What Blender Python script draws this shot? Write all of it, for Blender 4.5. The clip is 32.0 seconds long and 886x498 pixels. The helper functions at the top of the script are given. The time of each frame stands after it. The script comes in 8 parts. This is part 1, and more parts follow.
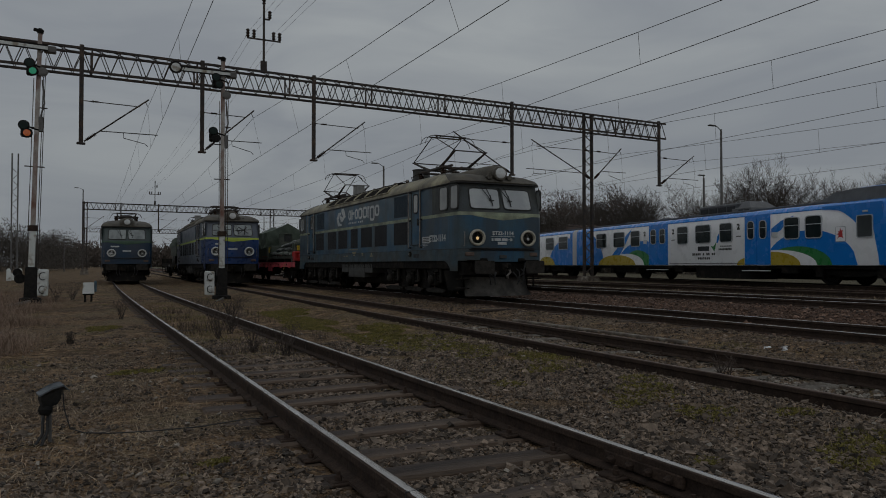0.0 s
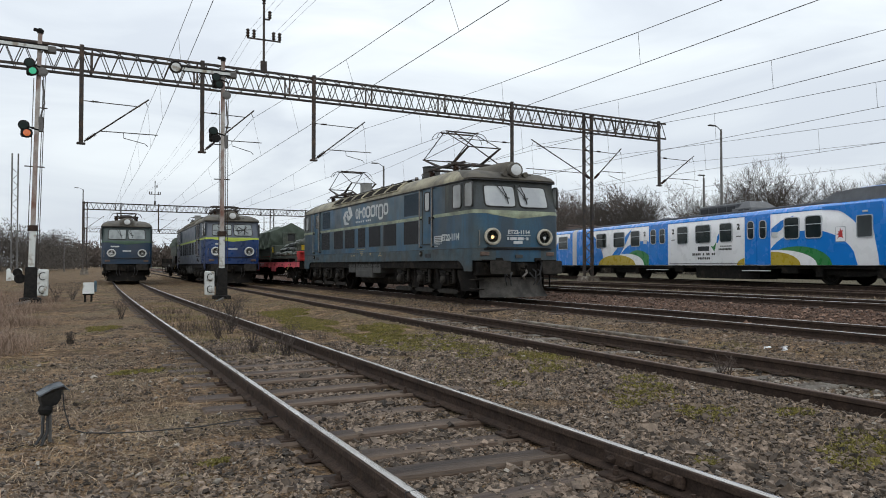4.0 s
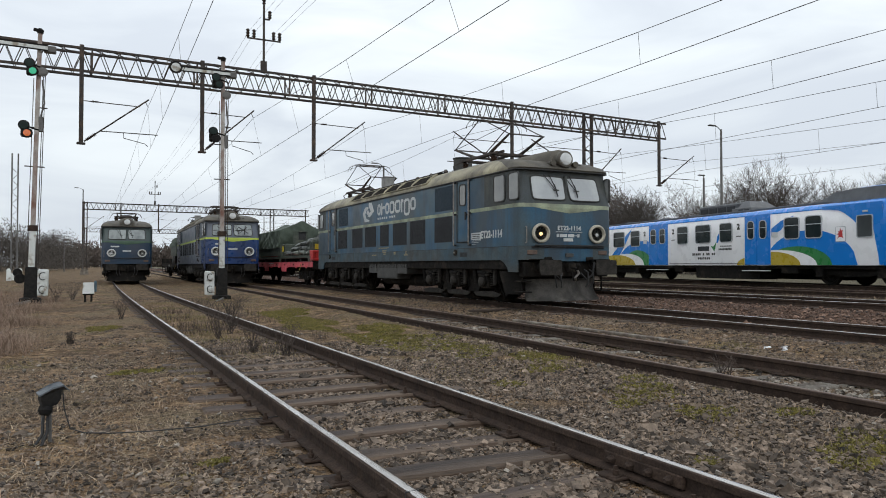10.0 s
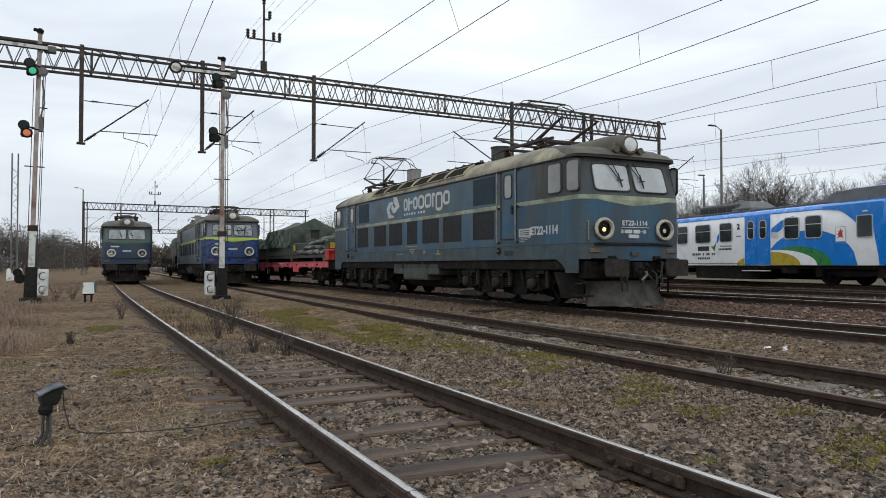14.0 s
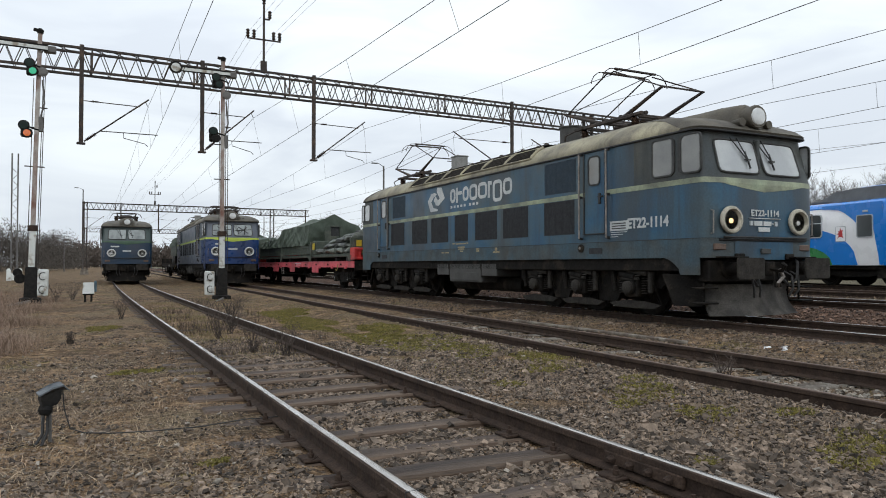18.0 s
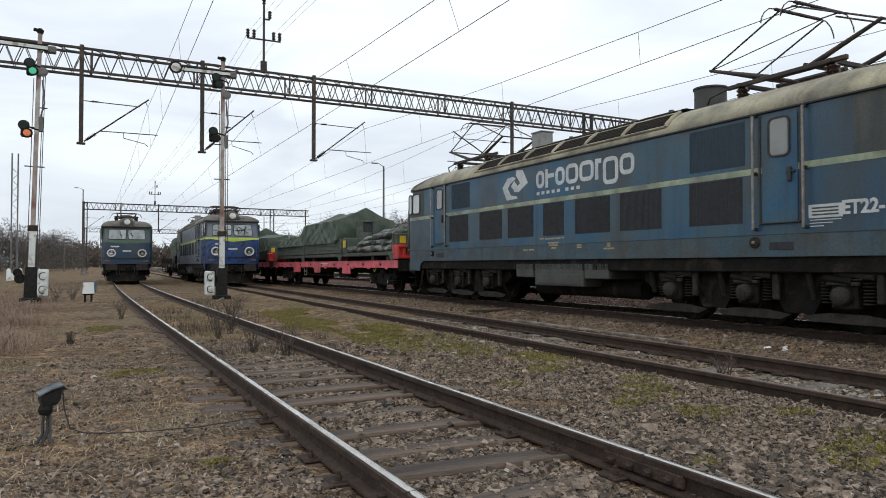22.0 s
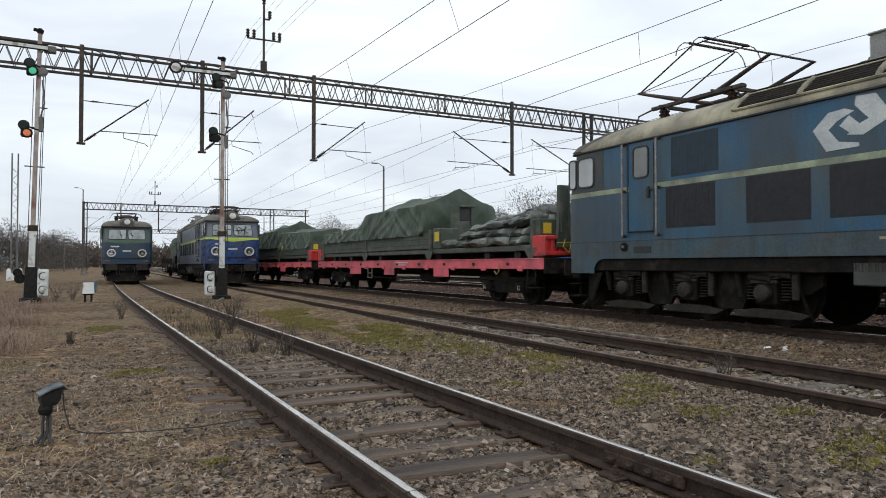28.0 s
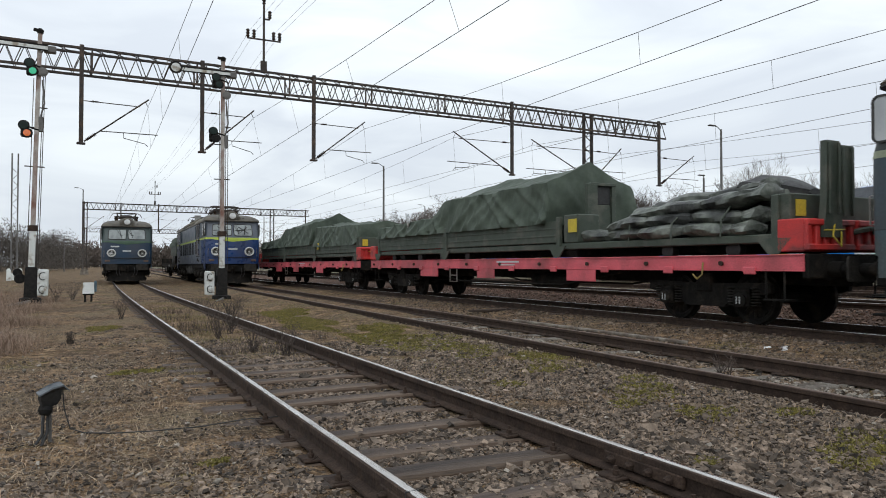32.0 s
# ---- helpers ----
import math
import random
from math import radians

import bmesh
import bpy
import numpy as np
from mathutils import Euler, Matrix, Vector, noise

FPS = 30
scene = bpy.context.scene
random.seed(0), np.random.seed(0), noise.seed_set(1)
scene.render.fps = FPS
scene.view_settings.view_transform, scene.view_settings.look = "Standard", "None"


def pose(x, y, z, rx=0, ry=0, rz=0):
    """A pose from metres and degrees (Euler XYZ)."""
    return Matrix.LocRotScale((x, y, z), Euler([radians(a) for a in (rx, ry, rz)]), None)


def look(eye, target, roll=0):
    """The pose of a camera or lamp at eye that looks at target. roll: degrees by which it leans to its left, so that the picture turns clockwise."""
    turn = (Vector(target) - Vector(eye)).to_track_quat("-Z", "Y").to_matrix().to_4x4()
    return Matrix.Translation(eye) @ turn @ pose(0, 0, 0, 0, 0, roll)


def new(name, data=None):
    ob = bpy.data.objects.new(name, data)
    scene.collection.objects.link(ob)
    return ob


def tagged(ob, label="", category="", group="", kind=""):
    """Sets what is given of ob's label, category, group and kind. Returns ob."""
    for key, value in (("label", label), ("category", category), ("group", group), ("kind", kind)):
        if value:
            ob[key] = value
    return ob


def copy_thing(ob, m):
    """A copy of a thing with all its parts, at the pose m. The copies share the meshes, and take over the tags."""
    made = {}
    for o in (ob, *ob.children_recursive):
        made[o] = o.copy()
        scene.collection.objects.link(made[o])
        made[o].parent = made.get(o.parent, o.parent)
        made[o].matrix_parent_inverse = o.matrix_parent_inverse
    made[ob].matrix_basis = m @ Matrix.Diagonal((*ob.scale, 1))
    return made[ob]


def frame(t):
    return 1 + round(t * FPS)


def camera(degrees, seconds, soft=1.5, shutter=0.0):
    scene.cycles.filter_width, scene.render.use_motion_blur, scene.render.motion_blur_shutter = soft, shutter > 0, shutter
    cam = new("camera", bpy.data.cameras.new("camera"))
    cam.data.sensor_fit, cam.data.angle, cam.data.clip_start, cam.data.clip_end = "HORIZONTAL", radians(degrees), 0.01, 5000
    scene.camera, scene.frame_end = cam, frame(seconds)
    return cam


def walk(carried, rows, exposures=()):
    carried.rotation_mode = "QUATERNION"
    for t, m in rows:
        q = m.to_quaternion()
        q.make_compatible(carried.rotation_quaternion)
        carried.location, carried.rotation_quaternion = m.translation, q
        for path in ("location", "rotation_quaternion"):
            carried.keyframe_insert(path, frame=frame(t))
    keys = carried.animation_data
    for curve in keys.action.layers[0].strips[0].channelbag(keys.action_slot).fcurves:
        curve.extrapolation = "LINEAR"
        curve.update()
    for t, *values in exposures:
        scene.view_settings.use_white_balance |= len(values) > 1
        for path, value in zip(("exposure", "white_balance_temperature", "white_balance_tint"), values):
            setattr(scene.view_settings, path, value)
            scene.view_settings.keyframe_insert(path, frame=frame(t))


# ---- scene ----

# camera: stands still beside the yard, 1.11 m above rail level
EYE = Vector((0.0, 0.0, 1.107))
YAW, TILT = radians(26.408), radians(1.2835)
FORWARD = Vector((math.sin(YAW) * math.cos(TILT), math.cos(YAW) * math.cos(TILT), math.sin(TILT)))
cam = camera(63.175, 32.0, soft=0.95, shutter=0.35)
VIEW = look(EYE, EYE + FORWARD)
walk(cam, [(0.0, VIEW), (32.0, VIEW)], exposures=[(0.0, -1.75), (0.3, -0.77), (0.6, -0.16), (1.0, -0.03), (9.0, -0.03), (14.0, 0.0), (19.0, 0.06), (25.0, 0.1), (32.0, 0.02)])


# ---- world and light: thin bright overcast ----
def make_world():
    w = bpy.data.worlds.new("overcast_sky")
    w.use_nodes = True
    nt = w.node_tree
    nt.nodes.clear()
    out = nt.nodes.new("ShaderNodeOutputWorld")
    bg = nt.nodes.new("ShaderNodeBackground")
    sky = nt.nodes.new("ShaderNodeTexSky")
    sky.sky_type = "NISHITA"
    sky.sun_disc = False
    sky.sun_elevation, sky.sun_rotation = radians(48), radians(207)
    tc = nt.nodes.new("ShaderNodeTexCoord")
    mp = nt.nodes.new("ShaderNodeMapping")
    mp.inputs["Scale"].default_value = (1.6, 1.6, 6.0)
    n1 = nt.nodes.new("ShaderNodeTexNoise")
    n1.inputs["Scale"].default_value, n1.inputs["Detail"].default_value = 1.7, 6
    n1.inputs["Distortion"].default_value = 0.6
    ramp = nt.nodes.new("ShaderNodeValToRGB")
    ramp.color_ramp.elements[0].position, ramp.color_ramp.elements[1].position = 0.36, 0.66
    ramp.color_ramp.elements[0].color = (7.0, 7.6, 8.35, 1)
    ramp.color_ramp.elements[1].color = (9.3, 9.95, 10.3, 1)
    mix = nt.nodes.new("ShaderNodeMixRGB")
    mix.inputs["Fac"].default_value = 0.95
    nt.links.new(tc.outputs["Generated"], mp.inputs["Vector"])
    nt.links.new(mp.outputs["Vector"], n1.inputs["Vector"])
    nt.links.new(n1.outputs["Fac"], ramp.inputs["Fac"])
    nt.links.new(sky.outputs["Color"], mix.inputs["Color1"])
    nt.links.new(ramp.outputs["Color"], mix.inputs["Color2"])
    # an overcast sky is duller towards the horizon
    sep = nt.nodes.new("ShaderNodeSeparateXYZ")
    nt.links.new(tc.outputs["Generated"], sep.inputs["Vector"])
    fall = nt.nodes.new("ShaderNodeMapRange")
    fall.interpolation_type = "SMOOTHSTEP"
    fall.inputs["From Min"].default_value, fall.inputs["From Max"].default_value = 0.02, 0.42
    fall.inputs["To Min"].default_value, fall.inputs["To Max"].default_value = 0.91, 1.07
    nt.links.new(sep.outputs["Z"], fall.inputs["Value"])
    dim = nt.nodes.new("ShaderNodeMixRGB")
    dim.blend_type = "MULTIPLY"
    dim.inputs["Fac"].default_value = 1.0
    nt.links.new(mix.outputs["Color"], dim.inputs["Color1"])
    nt.links.new(fall.outputs["Result"], dim.inputs["Color2"])
    nt.links.new(dim.outputs["Color"], bg.inputs["Color"])
    bg.inputs["Strength"].default_value = 0.11
    nt.links.new(bg.outputs["Background"], out.inputs["Surface"])
    scene.world = w


make_world()
sun = new("sun", bpy.data.lights.new("sun", "SUN"))
sun.data.energy, sun.data.angle, sun.data.color = 0.7, radians(25), (1.0, 0.97, 0.92)
sun.matrix_world = look((0, 0, 50), (20, 40, 0)) 


# ---- materials ----
MATS = {}


def surf(name, a, b=None, rough=0.7, scale=6.0, metal=0.0, bump=0.0, bump_scale=40.0, fine=0.25, c=None, c_scale=1.2, c_amount=0.55,
         c_width=0.12, vary=0.0, spec=0.5, stretch=(1, 1, 1), emit=None, coat=0.0, world_space=False, streak=None, streak_amount=0.5, zone=None, zone_amount=0.6):
    """Two tones of a noise, a third one as stains, fine grain, relief."""
    if name in MATS:
        return MATS[name]
    b = b or tuple(v * 0.8 for v in a)
    m = bpy.data.materials.new(name)
    m.use_nodes = True
    nt = m.node_tree
    p = nt.nodes["Principled BSDF"]

    def node(kind, **kw):
        n = nt.nodes.new(kind)
        for k, v in kw.items():
            n.inputs[k.replace("_", " ")].default_value = v
        return n
    if world_space:
        co = nt.nodes.new("ShaderNodeNewGeometry").outputs["Position"]
    else:
        co = nt.nodes.new("ShaderNodeTexCoord").outputs["Object"]
    mp = node("ShaderNodeMapping", Scale=stretch)
    nt.links.new(co, mp.inputs["Vector"])
    co = mp.outputs["Vector"]

    def noise_at(s, detail=5.0):
        n = node("ShaderNodeTexNoise", Scale=s, Detail=detail)
        nt.links.new(co, n.inputs["Vector"])
        return n.outputs["Fac"]

    def ramp(fac, lo, hi, c0=(0, 0, 0, 1), c1=(1, 1, 1, 1)):
        r = nt.nodes.new("ShaderNodeValToRGB")
        r.color_ramp.elements[0].position, r.color_ramp.elements[1].position = lo, hi
        r.color_ramp.elements[0].color, r.color_ramp.elements[1].color = c0, c1
        nt.links.new(fac, r.inputs["Fac"])
        return r.outputs["Color"]
    col = ramp(noise_at(scale), 0.35, 0.65, (*a, 1), (*b, 1))
    if c:
        mx = nt.nodes.new("ShaderNodeMixRGB")
        nt.links.new(ramp(noise_at(c_scale, 7.0), 0.66 - 0.25 * c_amount - c_width / 2, 0.66 - 0.25 * c_amount + c_width / 2), mx.inputs["Fac"])
        nt.links.new(col, mx.inputs["Color1"])
        mx.inputs["Color2"].default_value = (*c, 1)
        col = mx.outputs["Color"]
    if streak:
        # runs of dirt down the sheet
        sm = node("ShaderNodeMapping", Scale=(2.6, 2.6, 0.22))
        nt.links.new(co, sm.inputs["Vector"])
        sn = node("ShaderNodeTexNoise", Scale=1.7, Detail=6.0, Roughness=0.62)
        nt.links.new(sm.outputs["Vector"], sn.inputs["Vector"])
        mx = nt.nodes.new("ShaderNodeMixRGB")
        hi = streak_amount
        nt.links.new(ramp(sn.outputs["Fac"], 0.46, 0.72, (0, 0, 0, 1), (hi, hi, hi, 1)), mx.inputs["Fac"])
        nt.links.new(col, mx.inputs["Color1"])
        mx.inputs["Color2"].default_value = (*streak, 1)
        col = mx.outputs["Color"]
    if zone:
        # broad patches of old dirt on single panels
        sm = node("ShaderNodeMapping", Scale=(0.6, 0.6, 0.16))
        nt.links.new(co, sm.inputs["Vector"])
        sn = node("ShaderNodeTexNoise", Scale=1.3, Detail=7.0, Roughness=0.5)
        nt.links.new(sm.outputs["Vector"], sn.inputs["Vector"])
        mx = nt.nodes.new("ShaderNodeMixRGB")
        hi = zone_amount
        nt.links.new(ramp(sn.outputs["Fac"], 0.48, 0.60, (0, 0, 0, 1), (hi, hi, hi, 1)), mx.inputs["Fac"])
        nt.links.new(col, mx.inputs["Color1"])
        mx.inputs["Color2"].default_value = (*zone, 1)
        col = mx.outputs["Color"]
    if fine:
        mx = nt.nodes.new("ShaderNodeMixRGB")
        mx.blend_type = "MULTIPLY"
        mx.inputs["Fac"].default_value = 1.0
        nt.links.new(ramp(noise_at(bump_scale, 3.0), 0.3, 0.7, (1 - fine,) * 3 + (1,), (1 + fine,) * 3 + (1,)), mx.inputs["Color2"])
        nt.links.new(col, mx.inputs["Color1"])
        col = mx.outputs["Color"]
    if vary:
        hs = nt.nodes.new("ShaderNodeHueSaturation")
        oi = nt.nodes.new("ShaderNodeObjectInfo")
        ge = nt.nodes.new("ShaderNodeNewGeometry")
        ad = node("ShaderNodeMath")
        nt.links.new(oi.outputs["Random"], ad.inputs[0])
        nt.links.new(ge.outputs["Random Per Island"], ad.inputs[1])
        fr = nt.nodes.new("ShaderNodeMath")
        fr.operation = "FRACT"
        nt.links.new(ad.outputs[0], fr.inputs[0])
        mr = node("ShaderNodeMapRange")
        mr.inputs["To Min"].default_value, mr.inputs["To Max"].default_value = 1 - vary, 1 + vary
        nt.links.new(fr.outputs[0], mr.inputs["Value"])
        nt.links.new(mr.outputs["Result"], hs.inputs["Value"])
        nt.links.new(col, hs.inputs["Color"])
        col = hs.outputs["Color"]
    nt.links.new(col, p.inputs["Base Color"])
    nt.links.new(ramp(noise_at(scale * 2.3), 0.3, 0.7, (max(rough - 0.1, 0.03),) * 3 + (1,), (min(rough + 0.1, 1),) * 3 + (1,)), p.inputs["Roughness"])
    p.inputs["Metallic"].default_value = metal
    p.inputs["Specular IOR Level"].default_value = spec
    p.inputs["Coat Weight"].default_value = coat
    p.inputs["Coat Roughness"].default_value = 0.08
    if bump:
        bn = node("ShaderNodeBump", Strength=0.8, Distance=bump)
        nt.links.new(noise_at(bump_scale, 6.0), bn.inputs["Height"])
        nt.links.new(bn.outputs["Normal"], p.inputs["Normal"])
    if emit:
        p.inputs["Emission Color"].default_value = (*emit[0], 1)
        p.inputs["Emission Strength"].default_value = emit[1]
    MATS[name] = m
    return m


BLUE = surf("weathered_blue_paint", (0.013, 0.078, 0.155), (0.030, 0.108, 0.165), 0.42, 0.9, bump=0.002, bump_scale=25, fine=0.12,
            c=(0.050, 0.068, 0.075), c_scale=0.9, c_amount=0.4, c_width=0.3, streak=(0.028, 0.034, 0.036), streak_amount=0.6, zone=(0.034, 0.042, 0.048), zone_amount=0.7)
BLUE_DIRTY = surf("grimy_blue_paint", (0.052, 0.080, 0.092), (0.030, 0.074, 0.106), 0.6, 1.4, bump=0.002, bump_scale=30, fine=0.2,
                  c=(0.055, 0.056, 0.05), c_scale=1.6, c_amount=0.4, c_width=0.3, streak=(0.022, 0.025, 0.025), streak_amount=0.5)
CAB_GREY = surf("sooty_olive_paint", (0.070, 0.072, 0.060), (0.048, 0.058, 0.060), 0.6, 1.5, bump=0.002, fine=0.2, c=(0.034, 0.045, 0.05), c_scale=1.2, c_width=0.3, streak=(0.022, 0.022, 0.018), streak_amount=0.7)
CREAM = surf("dirty_cream_paint", (0.40, 0.36, 0.24), (0.30, 0.27, 0.19), 0.6, 1.2, fine=0.2, c=(0.14, 0.125, 0.095), c_scale=1.5, c_amount=0.45, c_width=0.3, streak=(0.06, 0.052, 0.04), streak_amount=0.6)
STRIPE = surf("faded_yellow_stripe", (0.36, 0.40, 0.26), (0.24, 0.29, 0.20), 0.5, 2.5, fine=0.15, c=(0.14, 0.15, 0.11), c_scale=2.0, c_width=0.3)
ROOF = surf("sooty_roof_paint", (0.11, 0.095, 0.075), (0.07, 0.062, 0.05), 0.75, 1.8, bump=0.004, fine=0.25, c=(0.2, 0.18, 0.13), c_scale=0.9, c_amount=0.3, c_width=0.3)
LOUVRE = surf("black_louvre_mesh", (0.012, 0.013, 0.016), (0.018, 0.020, 0.024), 0.6, 5, fine=0.2)
BLUELOUVRE = surf("dark_blue_louvre", (0.012, 0.028, 0.045), (0.018, 0.036, 0.055), 0.55, 5, fine=0.2)
UNDER = surf("greasy_running_gear", (0.007, 0.0065, 0.006), (0.014, 0.012, 0.010), 0.8, 4, bump=0.006, bump_scale=30, fine=0.3, c=(0.032, 0.026, 0.020), c_scale=3, c_amount=0.2, spec=0.15)
GREYBOX = surf("dusty_grey_paint", (0.065, 0.064, 0.06), (0.045, 0.045, 0.043), 0.7, 2, fine=0.2, bump=0.002)
PLOUGH = surf("scuffed_grey_plough", (0.085, 0.077, 0.067), (0.045, 0.041, 0.036), 0.8, 3, fine=0.3, bump=0.004, c=(0.03, 0.027, 0.024), c_scale=3, c_width=0.25)
STEEL = surf("polished_rail_steel", (0.62, 0.60, 0.58), (0.40, 0.36, 0.32), 0.27, 8, metal=0.9, fine=0.15, stretch=(1, 0.1, 1))
DULLSTEEL = surf("worn_steel", (0.30, 0.28, 0.26), (0.2, 0.18, 0.16), 0.45, 6, metal=0.7, fine=0.2)
RUST = surf("rusty_rail_side", (0.060, 0.040, 0.030), (0.036, 0.025, 0.020), 0.9, 7, bump=0.004, bump_scale=60, fine=0.3, spec=0.2)
DULLHEAD = surf("brown_worn_railhead", (0.24, 0.20, 0.17), (0.15, 0.12, 0.10), 0.38, 5, metal=0.6, fine=0.2, stretch=(1, 0.15, 1))
GRILLE = surf("black_roof_grille", (0.016, 0.014, 0.012), (0.026, 0.022, 0.018), 0.9, 6, fine=0.2, spec=0.1)
RUSTHEAD = surf("brown_rusted_railhead", (0.15, 0.10, 0.075), (0.11, 0.075, 0.06), 0.6, 7, metal=0.2, fine=0.2)
# opaque panes: the sky in the glass is painted as pale grey
GLASS = surf("cab_window_with_blinds", (0.46, 0.48, 0.48), (0.32, 0.34, 0.35), 0.08, 1.3, fine=0.03, spec=0.8, coat=0.6)
SIDEGLASS = surf("dusty_side_window", (0.19, 0.19, 0.175), (0.13, 0.13, 0.125), 0.12, 1.3, fine=0.04, spec=0.8, coat=0.5)
DARKGLASS = surf("dark_window_glass", (0.012, 0.020, 0.022), (0.022, 0.030, 0.032), 0.08, 2, fine=0.03, spec=0.45, coat=0.0)
# pale and dark tones paint sky reflections over a dark cab
STATICGLASS = surf("greenish_cab_glass", (0.36, 0.40, 0.39), (0.16, 0.18, 0.18), 0.1, 1.6, fine=0.04, spec=0.8, coat=0.5)
RUBBER = surf("black_rubber", (0.015, 0.015, 0.015), (0.025, 0.025, 0.025), 0.6, 8)
LENS = surf("ribbed_lamp_glass", (0.42, 0.35, 0.25), (0.60, 0.56, 0.48), 0.08, 9, fine=0.1, spec=0.9, coat=0.8)
WHITEPAINT = surf("dull_white_paint", (0.60, 0.61, 0.60), (0.52, 0.53, 0.52), 0.5, 3, fine=0.08)
LETTER = surf("off_white_lettering", (0.55, 0.57, 0.56), (0.42, 0.45, 0.46), 0.55, 3, fine=0.12)
IRON = surf("dark_gantry_iron", (0.030, 0.024, 0.022), (0.045, 0.034, 0.028), 0.75, 5, fine=0.3, c=(0.07, 0.045, 0.03), c_scale=3, c_amount=0.35)
WIRE = surf("dull_copper_wire", (0.10, 0.10, 0.10), (0.14, 0.13, 0.12), 0.5, 9, metal=0.4)
INSUL = surf("brown_porcelain", (0.03, 0.018, 0.014), (0.05, 0.03, 0.02), 0.2, 8, spec=0.7)


# ---- mesh helpers ----
class Shape:
    """Collects vertices and faces of one mesh."""

    def __init__(self):
        self.v, self.f = [], []

    def add(self, verts, faces):
        o = len(self.v)
        self.v += [tuple(p) for p in verts]
        self.f += [tuple(i + o for i in f) for f in faces]
        return self

    def box(self, x0, x1, y0, y1, z0, z1, c=None, m=None):
        """A box with chamfered edges."""
        x0, x1, y0, y1, z0, z1 = min(x0, x1), max(x0, x1), min(y0, y1), max(y0, y1), min(z0, z1), max(z0, z1)
        s = min(x1 - x0, y1 - y0, z1 - z0)
        c = min(0.012, s * 0.2) if c is None else min(c, s * 0.45)
        lo, hi = (x0, y0, z0), (x1, y1, z1)
        pts, idx = [], {}
        for sx in (0, 1):
            for sy in (0, 1):
                for sz in (0, 1):
                    for ax in range(3):
                        q = []
                        for k, s_ in enumerate((sx, sy, sz)):
                            w = (lo, hi)[s_][k]
                            q.append(w if k == ax else w + (c if s_ == 0 else -c))
                        idx[sx, sy, sz, ax] = len(pts)
                        pts.append(Vector(q))
        fs = []
        for ax in range(3):
            a1, a2 = (ax + 1) % 3, (ax + 2) % 3
            for s_ in (0, 1):
                loop = []
                for p1, p2 in ((0, 0), (1, 0), (1, 1), (0, 1)):
                    k = [0, 0, 0]
                    k[ax], k[a1], k[a2] = s_, p1, p2
                    loop.append(idx[(*k, ax)])
                fs.append(tuple(loop) if s_ else tuple(reversed(loop)))
            for p1 in (0, 1):
                for p2 in (0, 1):
                    k0, k1 = [0, 0, 0], [0, 0, 0]
                    k0[ax], k0[a1], k0[a2] = 0, p1, p2
                    k1[ax], k1[a1], k1[a2] = 1, p1, p2
                    loop = (idx[(*k0, a1)], idx[(*k1, a1)], idx[(*k1, a2)], idx[(*k0, a2)])
                    fs.append(loop if p1 == p2 else tuple(reversed(loop)))
        for sx in (0, 1):
            for sy in (0, 1):
                for sz in (0, 1):
                    t = tuple(idx[sx, sy, sz, a] for a in range(3))
                    fs.append(t if (sx + sy + sz) % 2 else tuple(reversed(t)))
        if m is not None:
            pts = [m @ p for p in pts]
        return self.add(pts, fs)

    def tube(self, p, q, r, n=8, r2=None, caps=True):
        p, q = Vector(p), Vector(q)
        r2 = r if r2 is None else r2
        d = (q - p).normalized()
        u = d.orthogonal().normalized()
        w = d.cross(u)
        vs = []
        for k in range(n):
            a = 2 * math.pi * k / n
            e = u * math.cos(a) + w * math.sin(a)
            vs += [p + e * r, q + e * r2]
        fs = [(2 * k, 2 * ((k + 1) % n), 2 * ((k + 1) % n) + 1, 2 * k + 1) for k in range(n)]
        if caps:
            fs += [tuple(2 * k for k in reversed(range(n))), tuple(2 * k + 1 for k in range(n))]
        return self.add(vs, fs)

    def pipe(self, pts, r, n=6):
        """A bent bar: one swept skin along the points."""
        pts = [Vector(p) for p in pts]
        rings, u = [], None
        for k, p in enumerate(pts):
            d = (pts[min(k + 1, len(pts) - 1)] - pts[max(k - 1, 0)]).normalized()
            u = d.orthogonal() if u is None else u - d * u.dot(d)
            u.normalize()
            w = d.cross(u)
            rings.append([p + (u * math.cos(2 * math.pi * j / n) + w * math.sin(2 * math.pi * j / n)) * r for j in range(n)])
        return self.loft(rings)

    def lathe(self, rings, centre, axis, n=20):
        """Rings of (distance along the axis, radius)."""
        centre, d = Vector(centre), Vector(axis).normalized()
        u = d.orthogonal().normalized()
        w = d.cross(u)
        vs, fs = [], []
        for h, r in rings:
            for k in range(n):
                a = 2 * math.pi * k / n
                vs.append(centre + d * h + (u * math.cos(a) + w * math.sin(a)) * max(r, 1e-4))
        for j in range(len(rings) - 1):
            for k in range(n):
                k2 = (k + 1) % n
                fs.append((j * n + k, j * n + k2, (j + 1) * n + k2, (j + 1) * n + k))
        fs.append(tuple(reversed(range(n))))
        fs.append(tuple((len(rings) - 1) * n + k for k in range(n)))
        return self.add(vs, fs)

    def loft(self, rings, cap0=True, cap1=True):
        n = len(rings[0])
        vs = [p for r in rings for p in r]
        fs = []
        for j in range(len(rings) - 1):
            for k in range(n):
                k2 = (k + 1) % n
                fs.append((j * n + k, j * n + k2, (j + 1) * n + k2, (j + 1) * n + k))
        if cap0:
            fs.append(tuple(reversed(range(n))))
        if cap1:
            fs.append(tuple((len(rings) - 1) * n + k for k in range(n)))
        return self.add(vs, fs)

